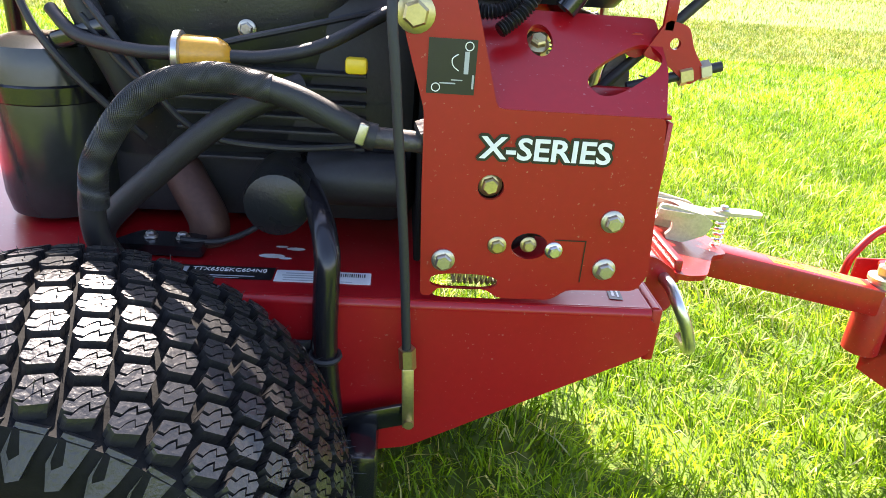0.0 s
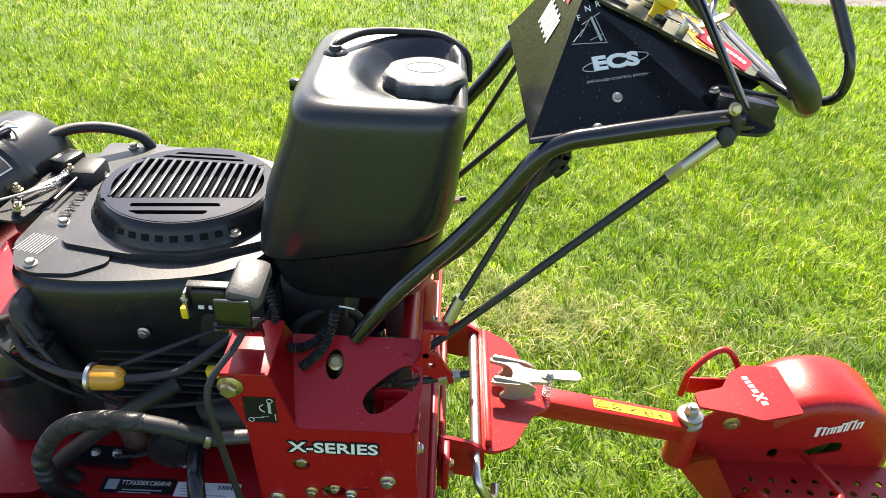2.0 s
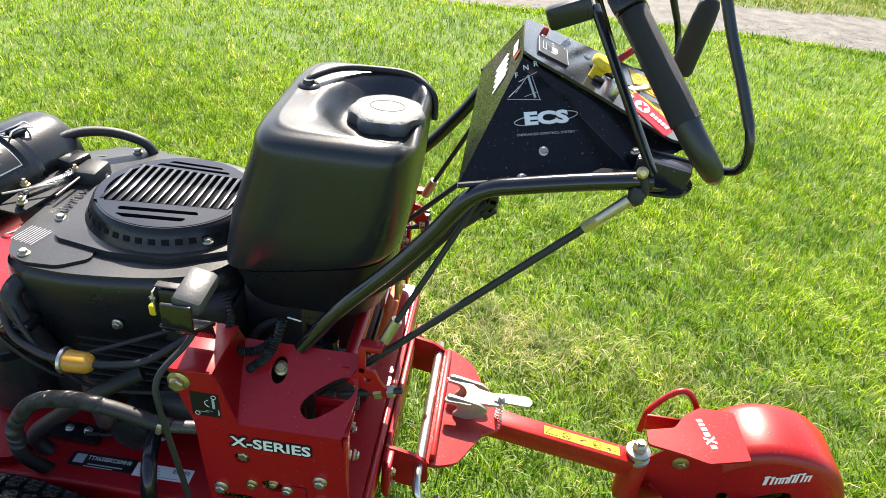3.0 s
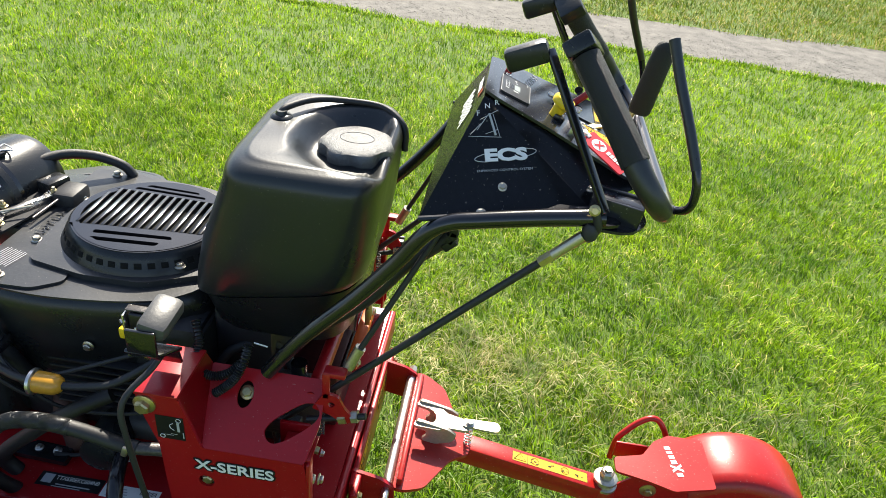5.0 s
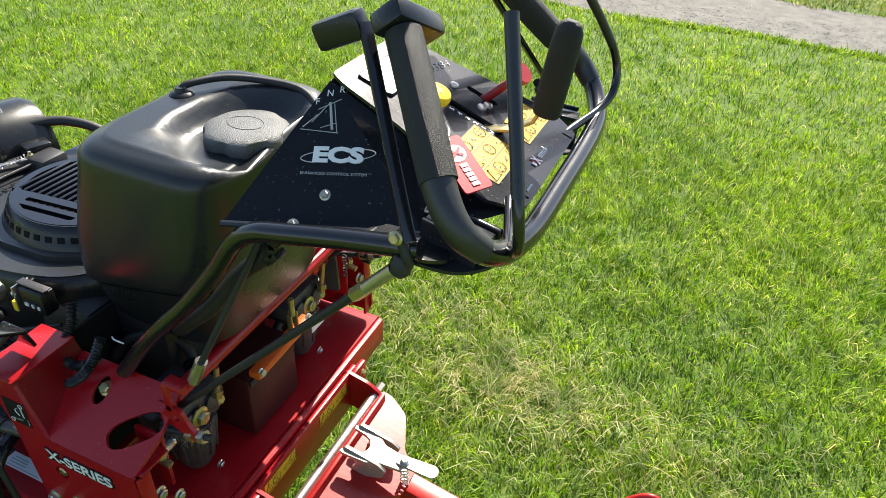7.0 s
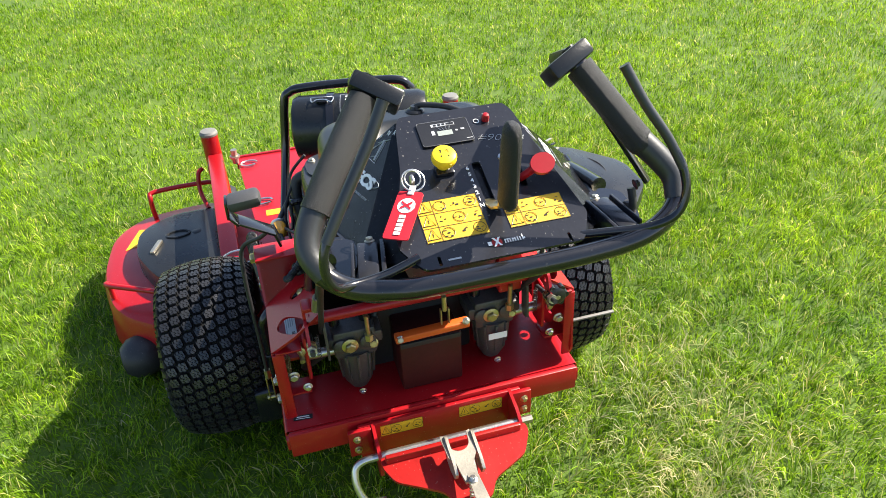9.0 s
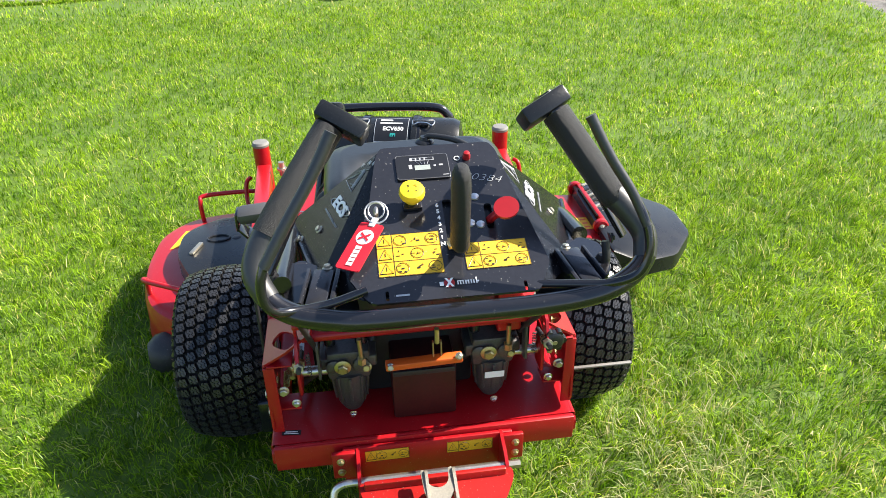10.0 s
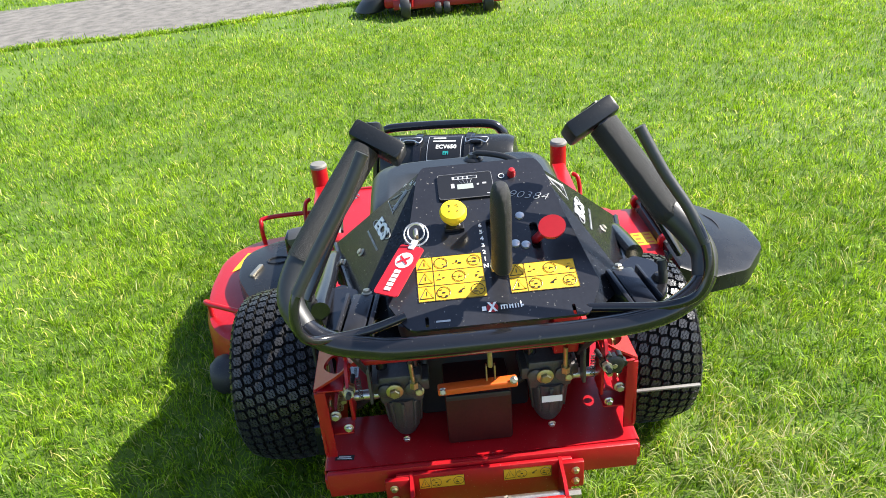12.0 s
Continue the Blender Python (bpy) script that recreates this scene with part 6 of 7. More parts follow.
claw = rounded([(0.080, 0.372), (0.086, 0.388), (0.104, 0.385), (0.150, 0.374), (0.168, 0.362), (0.160, 0.342), (0.128, 0.330), (0.104, 0.332), (0.098, 0.340), (0.108, 0.350), (0.106, 0.362), (0.092, 0.366)], 0.005, 3)
for y in (-0.019, 0.036):
    part("claw", plate(bmesh.new(), claw, 0.006, frame_of((0, y, 0), (1, 0, 0), (0, 0, 1))), HOOKZ, lt)
part("latch_handle", plate(bmesh.new(), rounded([(-0.036, -0.010), (0.036, -0.013), (0.043, 0.0), (0.036, 0.013), (-0.036, 0.010)], 0.008, 3), 0.005, frame_of((0.212, 0.012, 0.371), (1, 0.03, -0.04), (0, 1, 0))), HOOKZ, lt)
part("latch_spring", tube(bmesh.new(), [(0.192 + 0.007 * math.cos(k * 1.0), 0.008 + 0.007 * math.sin(k * 1.0), 0.314 + 0.00135 * k) for k in range(38)], 0.0018, 6, 1), STEEL, lt)
hexbolt("bolt", (0.192, 0.008, 0.3725), (0, 0, 1), 0.0065, STEEL, lt)
ay = frame_of((0.372, 0.018, ARM(0.372) + 0.0003), (1, 0, -0.203), (0, 1, 0))
pictograms(sul, -0.084, 0.082, -0.012, 0.012, 5, 1, ay)
piv = part("pivot_post", lathe(bmesh.new(), [(0.028, 0.135), (0.028, 0.243), (0.025, 0.250)], Matrix.Translation((0.490, 0.022, 0)), 24), RED2, sul)
part("pivot_washer", lathe(bmesh.new(), [(0.027, 0.246), (0.027, 0.252), (0.022, 0.254), (0.022, 0.261), (0.025, 0.263), (0.025, 0.269), (0.018, 0.272)], Matrix.Translation((0.490, 0.022, 0)), 24), ZINC, piv)
part("pivot_nut", lathe(bmesh.new(), [(0.015, 0.270), (0.015, 0.285), (0.011, 0.289)], Matrix.Translation((0.490, 0.022, 0)), 6), ZINC, piv)
part("pivot_stud", lathe(bmesh.new(), [(0.008, 0.286), (0.008, 0.294)], Matrix.Translation((0.490, 0.022, 0)), 14), ZINC, piv)
# hood plate, side faces and the round fender
HOOD = [(0.512, 0.040), (0.512, 0.078), (0.575, 0.096), (0.604, 0.140), (0.640, 0.165), (0.715, 0.165), (0.722, 0.034), (0.632, 0.010), (0.580, 0.026)]
hood = part("hood_plate", plate(bmesh.new(), rounded(HOOD, 0.006, 2), 0.006, Matrix.Translation((0, 0, 0.272))), RED2, sul)
ex = frame_of((0.640, 0.095, 0.2722), (0.25, -1, 0), (1, 0.25, 0))
bars("maker_bar", [(0.040, 0, 0.010, 0.013), (0.006, 0, 0.011, 0.013), (-0.008, 0, 0.009, 0.013), (-0.020, 0, 0.007, 0.013), (-0.032, 0, 0.009, 0.013)], ex, WHITE, hood)
bars("mark_cross", [(0.023, 0, 0.006, 0.025)], ex, WHITE, hood, 0.0007, 0.6)
bars("mark_cross", [(0.023, 0, 0.006, 0.025)], ex, WHITE, hood, 0.0009, -0.6)
bm = bmesh.new()
FC = Vector((0.800, 0, 0.122))
R, y0, y1 = 0.170, 0.045, 0.205
prof = [(R, y0 + 0.02), (R - 0.004, y0 + 0.006), (R - 0.014, y0)]
ring = []
n = 30
angs = [radians(-20 + (200 + 5) * k / n) for k in range(n + 1)]
sections = [(R - 0.030, y0), (R - 0.014, y0 + 0.004), (R - 0.005, y0 + 0.013), (R, y0 + 0.03), (R, y1 - 0.03), (R - 0.005, y1 - 0.013), (R - 0.014, y1 - 0.004), (R - 0.030, y1)]
grid = [[bm.verts.new(FC + Vector((r * math.cos(a), y, r * math.sin(a)))) for r, y in sections] for a in angs]
for p, q in zip(grid, grid[1:]):
    for k in range(len(sections) - 1):
        bm.faces.new((p[k], p[k + 1], q[k + 1], q[k]))
fender = part("fender", bm, RED2, sul, "red round-topped sheet fender")
for y, s in ((y0, 1), (y1, -1)):
    out = [(FC.x + (R - 0.029) * math.cos(a), FC.z + (R - 0.029) * math.sin(a)) for a in angs]
    out = out[:n - 5] + [(0.66, 0.266), (0.56, 0.262), (0.515, 0.215), (0.515, 0.115), (0.56, 0.062), (0.90, 0.062)]
    if s < 0:
        out = out[:n - 5] + [(0.665, 0.20), (0.66, 0.062), (0.90, 0.062)]
    mm = frame_of((0, y, 0), (1, 0, 0), (0, 0, 1))
    part("fender_side", plate(bmesh.new(), out, 0.004, mm, [rounded([(0.775, 0.128), (0.845, 0.150), (0.842, 0.178), (0.815, 0.176), (0.765, 0.146)], 0.012, 3), oval(0.705, 0.135, 0.012, 0.014, 14)]), RED2, fender)
lg = frame_of((0.815, y0 - 0.0006, 0.222), (1, 0, 0.38), (0, 0, 1))
# product mark: slanted plain strokes, tall and low
for k, (w, h, two) in enumerate(((0.0128, 0.028, 0), (0.0085, 0.025, 0), (0.0120, 0.020, 1), (0.0120, 0.020, 1), (0.0125, 0.027, 1), (0.0150, 0.029, 1), (0.0120, 0.020, 1))):
    x = -0.048 + sum((0.0142, 0.0100, 0.0136, 0.0136, 0.0142, 0.0166)[:k])
    strokes = [(x + 0.0022, 0, 0.0044, 0), (x + w - 0.0022, 0, 0.0044, 0)] if two else [(x + w / 2, 0, w * 0.62, 0)]
    bars("maker_bar", [(cx_, -0.013 + h / 2, sw, h) for cx_, _, sw, _ in strokes], lg, WHITE, fender, 0.001, 0.35)
    bars("maker_bar", [(x + w / 2 + 0.30 * (h * 0.9 - 0.013), -0.013 + h * 0.9, w, 0.0045)], lg, WHITE, fender, 0.0014, 0.35)
hexbolt("axle_bolt", (0.592, y0 + 0.0, 0.222), (0, -1, 0), 0.009, YZINC, sul, 2.0)
part("wheel", lathe(bmesh.new(), [(0.02, -0.04), (0.07, -0.04), (0.115, -0.035), (0.118, 0.0), (0.115, 0.035), (0.07, 0.04), (0.02, 0.04)], frame_of((0.80, 0.15, 0.118), (1, 0, 0), (0, 0, 1)), 28), RUBBER, sul)
part("rim", lathe(bmesh.new(), [(0.06, -0.05), (0.062, 0.05)], frame_of((0.80, 0.15, 0.118), (1, 0, 0), (0, 0, 1)), 24), STEEL, sul)
for s, ys in ((-1, (-0.115, y0)),):
    ya, yb = ys
    holes = [oval(0.63 + 0.045 * i + 0.022 * (j % 2), ya + 0.03 + 0.028 * j, 0.0075, 0.0075, 8) for i in range(7) for j in range(4)]
    pf = part("foot_platform", plate(bmesh.new(), rounded([(0.585, ya), (0.97, ya), (0.97, yb), (0.56, yb)], 0.02, 3), 0.005, Matrix.Translation((0, 0, 0.105)), holes), RED2, sul, "perforated red foot platform")
    part("platform_edge", tube(bmesh.new(), [(0.545, y0 if s < 0 else y1, 0.14), (0.58, (ya if s < 0 else yb) * 0.6 + (y0 if s < 0 else y1) * 0.4, 0.115), (0.60, ya if s < 0 else yb, 0.110), (0.78, ya if s < 0 else yb, 0.110), (0.97, ya if s < 0 else yb, 0.110)], 0.009, 10, 5), RED2, pf)
    part("platform_skirt", boxm((0.38, 0.006, 0.06), (0.775, ya if s < 0 else yb, 0.080), 0.002), RED2, pf)
part("lift_hoop", tube(bmesh.new(), [(0.534, 0.175, 0.165), (0.536, 0.176, 0.215), (0.545, 0.180, 0.238), (0.575, 0.192, 0.268), (0.602, 0.198, 0.284), (0.622, 0.198, 0.280), (0.640, 0.192, 0.258), (0.655, 0.185, 0.225)], 0.0070, 12, 6), RED2, sul)
part("platform_hoop", tube(bmesh.new(), [(0.610, -0.050, 0.108), (0.628, -0.072, 0.150), (0.645, -0.092, 0.153), (0.665, -0.098, 0.153), (0.765, -0.088, 0.153), (0.788, -0.076, 0.153), (0.790, -0.055, 0.153), (0.770, 0.009, 0.150), (0.762, 0.035, 0.145)], 0.0075, 12, 6), RED2, sul)
bm = bmesh.new()
bm.faces.new([bm.verts.new(p) for p in ((0.512, 0.040, 0.170), (0.512, 0.040, 0.085), (0.598, -0.112, 0.055), (0.598, -0.112, 0.108), (0.560, 0.0, 0.165))])
bmesh.ops.solidify(bm, geom=bm.faces[:], thickness=0.004)
part("neck_gusset", bm, RED2, sul)
part("back_plate", boxm((0.11, 0.006, 0.045), (0.585, 0.150, 0.222), 0.002), RED2, sul)

# ---- another mower further off ----
far = thing("lawn_mower", "distant red lawn mower with black casters, parked on grass", "lawn mower")
FX, FY = -6.95, 0.38
part("cutting_deck", boxm((0.75, 1.35, 0.12), (FX, FY, 0.16), 0.03), RED, far)
part("carrier_frame", boxm((0.70, 0.75, 0.06), (FX - 0.1, FY, 0.34), 0.012), RED, far)
part("engine", boxm((0.42, 0.5, 0.4), (FX - 0.5, FY, 0.6), 0.05), DARK, far)
part("front_tube", tube(bmesh.new(), [(FX + 0.42, FY - 0.5, 0.26), (FX + 0.42, FY + 0.5, 0.26)], 0.03, 12, 1), RED, far)
for dy in (-0.46, 0.40):
    w = part("caster_wheel", lathe(bmesh.new(), [(0.03, -0.05), (0.11, -0.045), (0.125, 0), (0.11, 0.045), (0.03, 0.05)], frame_of((FX + 0.46, FY + dy, 0.125), (1, 0, 0), (0, 0, 1)), 22), RUBBER, far)
    part("hub", lathe(bmesh.new(), [(0.035, -0.058), (0.035, 0.058)], frame_of((FX + 0.46, FY + dy, 0.125), (1, 0, 0), (0, 0, 1)), 14), STEEL, w)
    part("fork", tube(bmesh.new(), [(FX + 0.46, FY + dy + 0.07, 0.12), (FX + 0.46, FY + dy + 0.07, 0.27), (FX + 0.42, FY + dy, 0.30), (FX + 0.42, FY + dy, 0.36)], 0.016, 8, 2), RED, w)
for dy in (-0.12, -0.03):
    part("scalp_roller", lathe(bmesh.new(), [(0.02, -0.035), (0.055, -0.03), (0.065, 0), (0.055, 0.03), (0.02, 0.035)], frame_of((FX + 0.45, FY + dy, 0.085), (1, 0, 0), (0, 0, 1)), 18), RUBBER, far)
part("deck_skirt", boxm((0.012, 1.16, 0.10), (FX + 0.385, FY, 0.135), 0.004, Matrix.Rotation(-0.12, 3, "Y")), RED2, far)
part("deck_rail", tube(bmesh.new(), [(FX + 0.40, FY - 0.42, 0.20), (FX + 0.43, FY - 0.40, 0.235), (FX + 0.43, FY + 0.62, 0.235), (FX + 0.40, FY + 0.64, 0.20)], 0.013, 10, 3), RED, far)
part("discharge_chute", loft(bmesh.new(), [[(FX + 0.05 + 0.24 * k * math.cos(q), FY - 0.74 + dy_ + 0.17 * k * math.sin(q), z) for q in np.linspace(0, 6.283, 20, endpoint=False)] for k, dy_, z in ((0.90, -0.10, 0.05), (1.0, -0.10, 0.06), (1.0, -0.04, 0.13), (0.92, 0.0, 0.185), (0.6, 0.02, 0.205), (0.1, 0.02, 0.21))]), RUBBER, far)
for dy in (-0.38, 0.38):
    part("drive_wheel", lathe(bmesh.new(), [(0.06, -0.11), (0.24, -0.11), (0.26, 0), (0.24, 0.11), (0.06, 0.11)], frame_of((FX - 0.6, FY + dy * 1.2, 0.26), (1, 0, 0), (0, 0, 1)), 24), RUBBER, far)

# ---- ground ----
rng = np.random.default_rng(7)


def flat(name, pts, z, material, label, kind="structure", cat="ground"):
    bm = bmesh.new()
    bm.faces.new([bm.verts.new((x, y, z)) for x, y in pts])
    return tagged(part(name, bm, material, None, smooth=False), label, cat, kind=kind)


def road_a(x):
    drift = 0.10 * np.maximum(0, -x - 0.1)
    return 4.32 + 0.04 * np.sin(x * 1.7) + 0.03 * np.sin(x * 4.1) + drift, 7.42 + 0.06 * np.sin(x * 1.5 + 1) + 0.04 * np.sin(x * 3.7) + drift


def road_b(y):
    return -7.07 - 0.22 * (y + 2.7) + 0.10 * np.sin(y * 1.7), -10.1 - 0.30 * (y + 4.5)


def ground_z(x, y):
    """The lawn is level; the drive behind it lies lower, and the verge beyond rises slowly."""
    a0, a1 = road_a(x)
    into = np.minimum((y - a0 + 0.03) / 0.60, (a1 + 8.0 - y) / 8.0)
    return -0.50 * np.clip(into, 0, 1) * np.clip((x + 9.0) / 1.5, 0, 1)


def sheet(name, xs, rows, lift, material, label, cat):
    """One sheet whose rows follow the drive: each row is a function from x to y."""
    V = np.array([[(x, r(x), ground_z(x, r(x)) + lift) for x in xs] for r in rows])
    n = len(xs)
    F = [(j * n + i, j * n + i + 1, (j + 1) * n + i + 1, (j + 1) * n + i) for j in range(len(rows) - 1) for i in range(n - 1)]
    me = bpy.data.meshes.new(name)
    me.from_pydata(V.reshape(-1, 3).tolist(), [], F)
    me.materials.append(material)
    return tagged(new(name, me), label, cat, kind="structure")


xs = np.concatenate([[-900, -60, -20, -10.5], np.linspace(-9, 30, 160), [60, 900]])
sheet("ground", xs, [lambda x: -900.0, lambda x: -20.0, lambda x: 2.0] + [lambda x, d=d: road_a(x)[0] + d for d in (-0.03, 0.27, 0.57)] + [lambda x, d=d: road_a(x)[1] + d for d in (-0.04, 0.0, 4.0, 8.0)] + [lambda x: 900.0],
      0.0, SOIL, "green lawn turf seen between the blades", "ground")
sheet("road", np.linspace(-8.6, 30, 160), [lambda x, k=k: (road_a(x)[0] + 0.57) * (1 - k) + (road_a(x)[1] + 0.06) * k for k in (0, 0.35, 0.7, 1)], 0.005, GRAVEL, "grey gravel drive beside the lawn", "road")
ysb = np.linspace(-30, 3.6, 100)
flat("road", [(road_b(y)[0], y) for y in ysb] + [(road_b(y)[1], y) for y in ysb[::-1]], 0.006, GRAVEL, "grey gravel drive beside the lawn", cat="road")


def on_road(x, y):
    a0, a1 = road_a(x)
    b0, b1 = road_b(y)
    j = rng.normal(0, 0.07, x.shape) + 0.06 * np.sin(x * 5.1 + y * 3.3) + 0.05 * np.sin(x * 11.7 - y * 7.9)
    return ((y > a0 + j) & (y < a1 + j) & (x > -8.6)) | ((x < b0 + j) & (x > b1 + j) & (y < 3.6))


LUMP = np.random.default_rng(3).random((257, 257))


def lumps(x, y, scale):
    """Smooth random heights from 0 to 1, scale lumps to the metre."""
    u, v = x * scale + 4096.5, y * scale + 4096.5
    i, j = np.floor(u).astype(int), np.floor(v).astype(int)
    fu, fv = u - i, v - j
    fu, fv = fu * fu * (3 - 2 * fu), fv * fv * (3 - 2 * fv)
    at = lambda a, b: LUMP[a % 257, b % 257]
    return (at(i, j) * (1 - fu) + at(i + 1, j) * fu) * (1 - fv) + (at(i, j + 1) * (1 - fu) + at(i + 1, j + 1) * fu) * fv


def blades(name, x, y, height, width, lean, material, label, z0=0.0, lie=0.0):
    """Many bent blades in one mesh: a two-step strip that ends in a point."""
    n = len(x)
    h = height * rng.uniform(0.55, 1.25, n)
    w = width * rng.uniform(0.6, 1.3, n)
    flow = 2.2 * np.sin(5.3 * x + 1.7 * np.sin(4.1 * y)) + 2.2 * np.cos(6.1 * y + 1.3 * np.sin(3.7 * x))
    tuft = 0.6 * lumps(x, y, 17.0) + 0.4 * lumps(x, y, 41.0)
    h *= 0.50 + 0.95 * tuft
    z0 = z0 + ground_z(x, y)
    a, b = flow + 1.5 * np.sin(31 * x + 27 * y) + rng.normal(0, 1.2, n), rng.uniform(0, 2 * np.pi, n)
    ln = np.abs(rng.normal(0, lean, n)) + lie
    dx, dy = np.cos(a), np.sin(a)
    sx, sy = np.cos(b) * w / 2, np.sin(b) * w / 2
    V = np.zeros((n, 5, 3), np.float32)
    z1, z2 = h * 0.55, h * np.clip(1.0 - 0.35 * ln, 0.12, 1)
    if lie:
        z1, z2 = z0 + 0.012 + rng.uniform(0, 0.02, n), z0 + 0.010 + rng.uniform(0, 0.03, n)
    else:
        z1, z2 = z1 + z0, z2 + z0
    V[:, 0] = np.stack([x - sx, y - sy, z0], 1)
    V[:, 1] = np.stack([x + sx, y + sy, z0], 1)
    V[:, 2] = np.stack([x + dx * h * ln * 0.30 - sx * 0.8, y + dy * h * ln * 0.30 - sy * 0.8, z1], 1)
    V[:, 3] = np.stack([x + dx * h * ln * 0.30 + sx * 0.8, y + dy * h * ln * 0.30 + sy * 0.8, z1], 1)
    V[:, 4] = np.stack([x + dx * h * ln, y + dy * h * ln, z2], 1)
    base = (np.arange(n) * 5)[:, None]
    quads, tris = base + np.array([0, 1, 3, 2]), base + np.array([2, 3, 4])
    me = bpy.data.meshes.new(name)
    me.vertices.add(n * 5)
    me.vertices.foreach_set("co", V.ravel())
    loops = np.concatenate([quads, tris], 1).ravel()
    me.loops.add(len(loops))
    me.loops.foreach_set("vertex_index", loops.astype(np.int32))
    me.polygons.add(2 * n)
    st = np.empty((n, 2), np.int32)
    st[:, 0], st[:, 1] = np.arange(n) * 7, np.arange(n) * 7 + 4
    me.polygons.foreach_set("loop_start", st.ravel())
    me.update(calc_edges=True)
    me.materials.append(material)
    return tagged(new(name, me), label, "grass", kind="stuff")


def scatter(count, x0, x1, y0, y1, keep=None, clump=0.0):
    x, y = rng.uniform(x0, x1, count), rng.uniform(y0, y1, count)
    if clump:
        cx, cy = rng.uniform(x0, x1, count // 14), rng.uniform(y0, y1, count // 14)
        i = rng.integers(0, len(cx), count)
        own = rng.random(count) < 0.55
        x, y = np.where(own, cx[i] + rng.normal(0, clump, count), x), np.where(own, cy[i] + rng.normal(0, clump, count), y)
    ok = ~on_road(x, y)
    if keep is not None:
        ok &= keep(x, y)
    return x[ok], y[ok]


def inside(x, y, x0, x1, y0, y1, soft):
    """True well inside a stretch of lawn, by chance along its border."""
    d = np.minimum(np.minimum(x - x0, x1 - x), np.minimum(y - y0, y1 - y))
    return d / soft > rng.random(x.shape)


near_lawn = lambda x, y: inside(x, y, -2.4, 2.2, -1.9, 2.9, 0.9)
mid_lawn = lambda x, y: inside(x, y, -6.4, 3.8, -3.6, 4.8, 0.8)
LAWN = "bright green mown lawn grass, sunlit"
x, y = scatter(300000, -2.4, 2.2, -1.9, 2.9, near_lawn, clump=0.014)
blades("grass", x, y, 0.037, 0.0031, 0.95, GRASS, LAWN)
x, y = scatter(70000, -2.4, 2.2, -1.9, 2.9, near_lawn, clump=0.03)
blades("grass", x, y, 0.052, 0.0030, 0.3, GRASS, LAWN, 0.020, 0.75)
x, y = scatter(330000, -6.4, 3.8, -3.6, 4.8, lambda x, y: mid_lawn(x, y) & ~near_lawn(x, y), clump=0.030)
blades("grass", x, y, 0.037, 0.0047, 0.95, GRASS, LAWN)
x, y = scatter(50000, -6.4, 3.8, -3.6, 4.8, lambda x, y: mid_lawn(x, y) & ~near_lawn(x, y), clump=0.06)
blades("grass", x, y, 0.050, 0.0042, 0.3, GRASS, LAWN, 0.020, 0.75)
x, y = scatter(190000, -14, 8, -8, 5.2, lambda x, y: ~mid_lawn(x, y), clump=0.06)
blades("grass", x, y, 0.045, 0.0092, 0.9, GRASS, LAWN)
# ragged tufts along the edges of the drive
ty = rng.uniform(-9, 3, 14000)
tx = road_b(ty)[0] - 0.02 - np.abs(rng.normal(0, 0.10, 14000)) * (0.3 + 1.4 * lumps(ty, ty * 0.3, 3.0)) + 0.10
blades("grass", tx, ty, 0.050, 0.009, 0.9, GRASS, LAWN)
tx = rng.uniform(-4, 6, 9000)
ty = road_a(tx)[0] - 0.12 + np.abs(rng.normal(0, 0.09, 9000)) * (0.2 + 1.5 * lumps(tx, tx * 0.3, 3.0))
blades("grass", tx, ty, 0.034, 0.006, 1.0, GRASS, LAWN)
# rough verge beyond the drive
x, y = scatter(120000, -9, 12, 7.0, 11.0, clump=0.10)
ok = y > road_a(x)[1] - 0.02 + 0.25 * (lumps(x, y, 2.2) - 0.5)
x, y = x[ok], y[ok]
blades("grass", x, y, 0.060, 0.010, 1.0, VERGE, "rough half-dry grass of the verge beyond the drive")
x, y = scatter(45000, -12, 16, 10.2, 17, clump=0.12)
blades("grass", x, y, 0.070, 0.010, 1.0, VERGE, "rough half-dry grass of the verge beyond the drive")
x, y = scatter(30000, -12, 30, 15, 36, clump=0.3)
blades("grass", x, y, 0.10, 0.030, 1.0, VERGE, "rough half-dry grass of the verge beyond the drive")
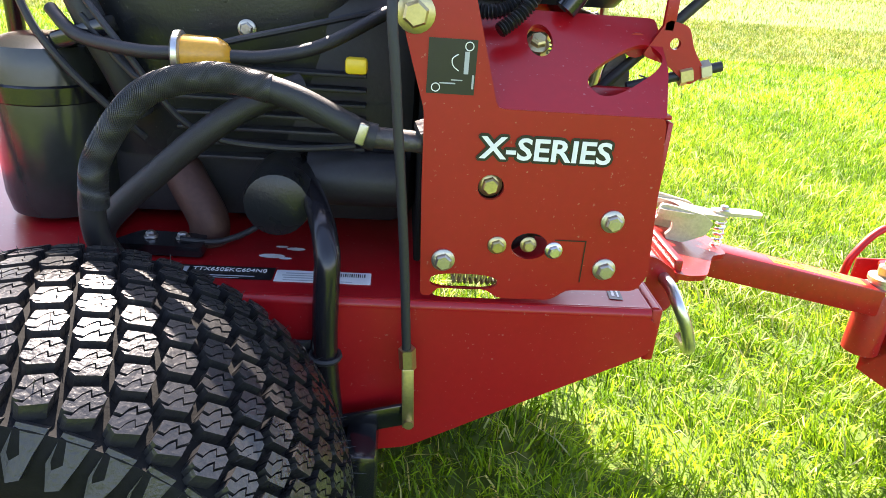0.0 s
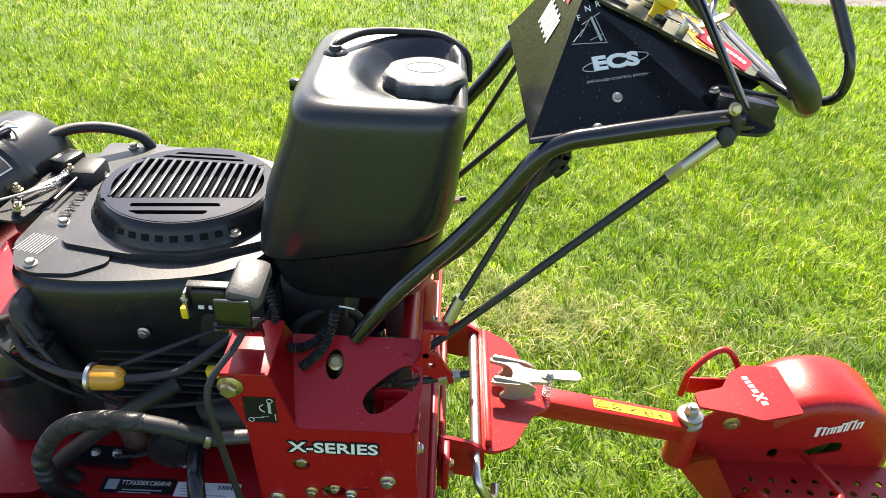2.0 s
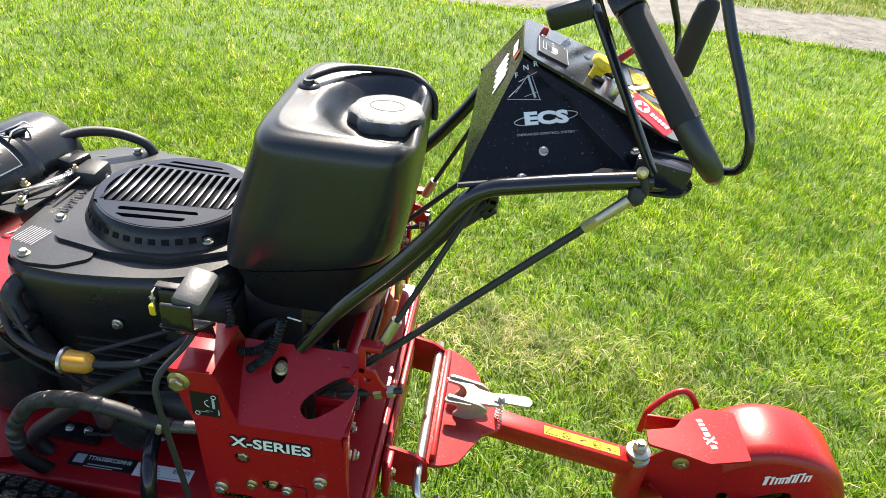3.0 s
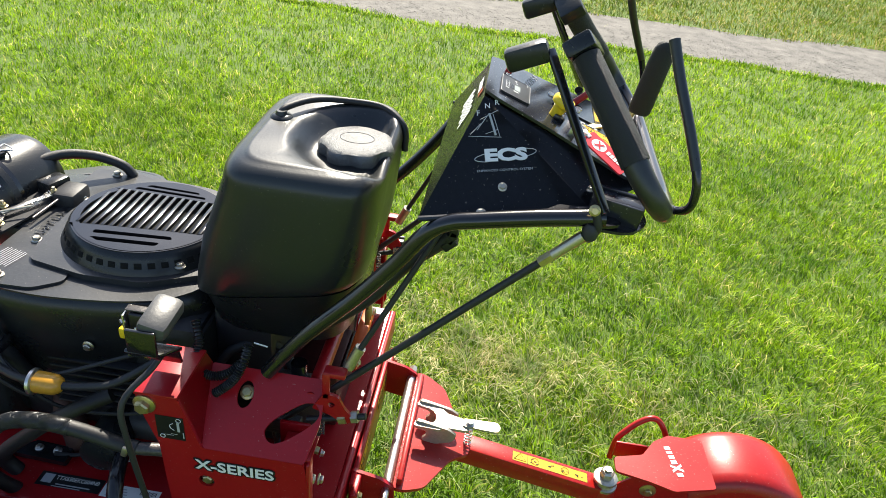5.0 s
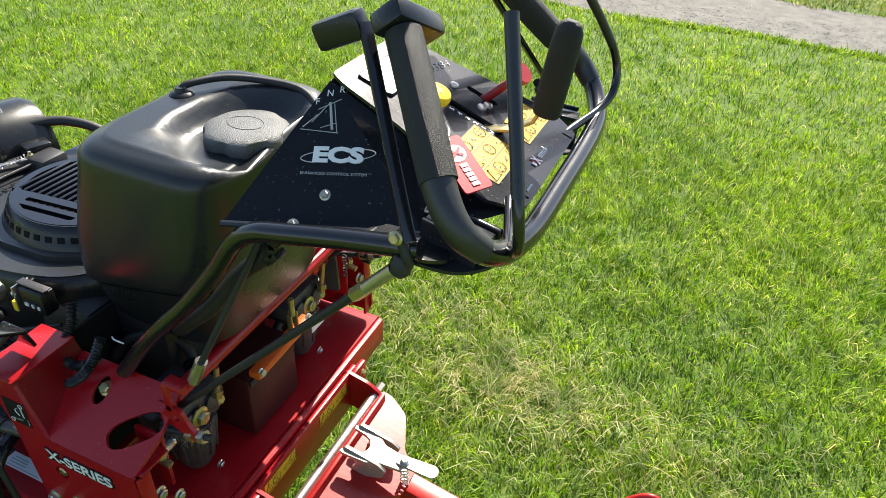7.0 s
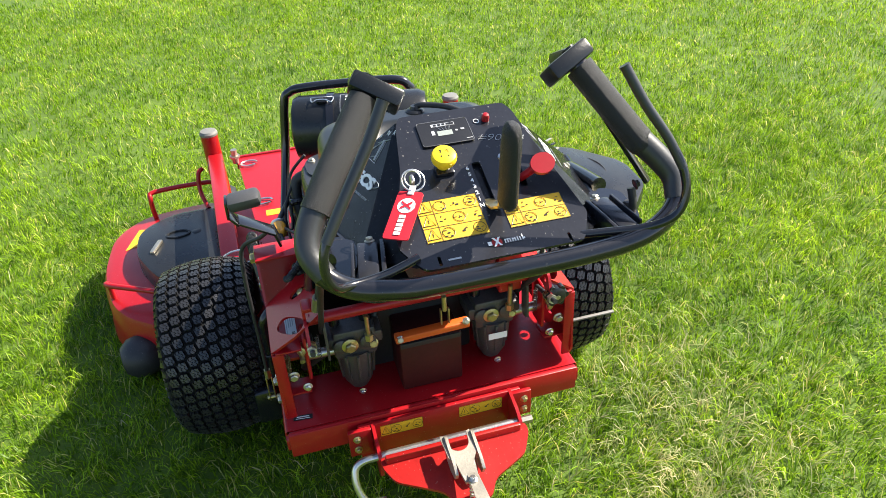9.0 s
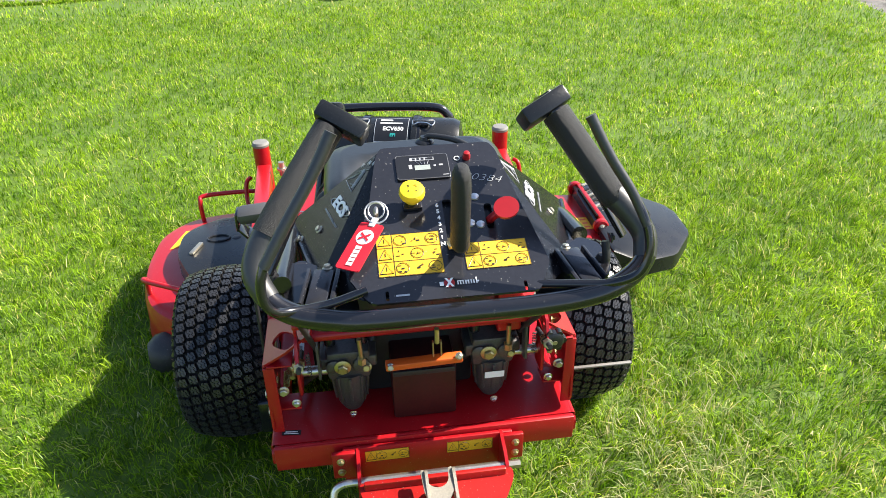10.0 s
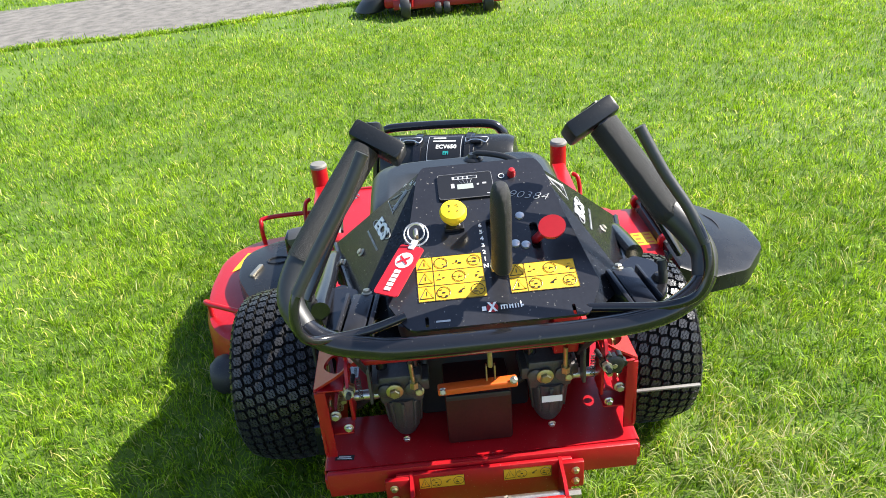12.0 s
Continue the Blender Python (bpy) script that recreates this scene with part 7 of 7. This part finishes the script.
# dry clippings lying behind the mower
cx = np.concatenate([rng.normal(0.26, 0.13, 650), rng.normal(0.45, 0.30, 700), rng.normal(0.95, 0.30, 700), rng.normal(0.35, 0.9, 1500), rng.normal(-0.3, 2.4, 3000), rng.normal(-0.12, 0.24, 1300)])
cy = np.concatenate([rng.normal(0.60, 0.09, 650), rng.normal(0.56, 0.12, 700), rng.normal(0.45, 0.14, 700), rng.normal(0.7, 0.7, 1500), rng.normal(0.8, 2.0, 3000), rng.normal(0.68, 0.20, 1300)])
blades("grass_clippings", cx, cy, 0.055, 0.0030, 0.3, STRAW, "pale dry grass clippings lying on the lawn", 0.022, 0.8)
# stones of the drive
sx, sy = rng.uniform(-8.4, 9, 26000), rng.uniform(4.9, 7.6, 26000)
sx2, sy2 = rng.uniform(-10.5, -5.5, 14000), rng.uniform(-6, 3, 14000)
sx, sy = np.concatenate([sx, sx2]), np.concatenate([sy, sy2])
ok = on_road(sx, sy)
sx, sy = sx[ok], sy[ok]
n = len(sx)
r = 0.004 + 0.012 * rng.random(n) ** 2
octa = np.array([(1, 0, 0), (0, 1, 0), (-1, 0, 0), (0, -1, 0), (0, 0, 0.22), (0, 0, -0.3)])
rot = rng.uniform(0, 6.28, n)
V = octa[None] * r[:, None, None] * rng.uniform(0.7, 1.3, (n, 6, 1))
c, s_ = np.cos(rot)[:, None], np.sin(rot)[:, None]
V = np.stack([V[:, :, 0] * c - V[:, :, 1] * s_ + sx[:, None], V[:, :, 0] * s_ + V[:, :, 1] * c + sy[:, None], V[:, :, 2] + 0.0065 + ground_z(sx, sy)[:, None]], 2)
F = (np.arange(n) * 6)[:, None, None] + np.array([(0, 1, 4), (1, 2, 4), (2, 3, 4), (3, 0, 4), (1, 0, 5), (2, 1, 5), (3, 2, 5), (0, 3, 5)])[None]
me = bpy.data.meshes.new("gravel")
me.from_pydata(V.reshape(-1, 3).tolist(), [], F.reshape(-1, 3).tolist())
me.materials.append(GRAVEL)
tagged(new("gravel", me), "loose grey gravel stones on the drive", "gravel", kind="stuff")
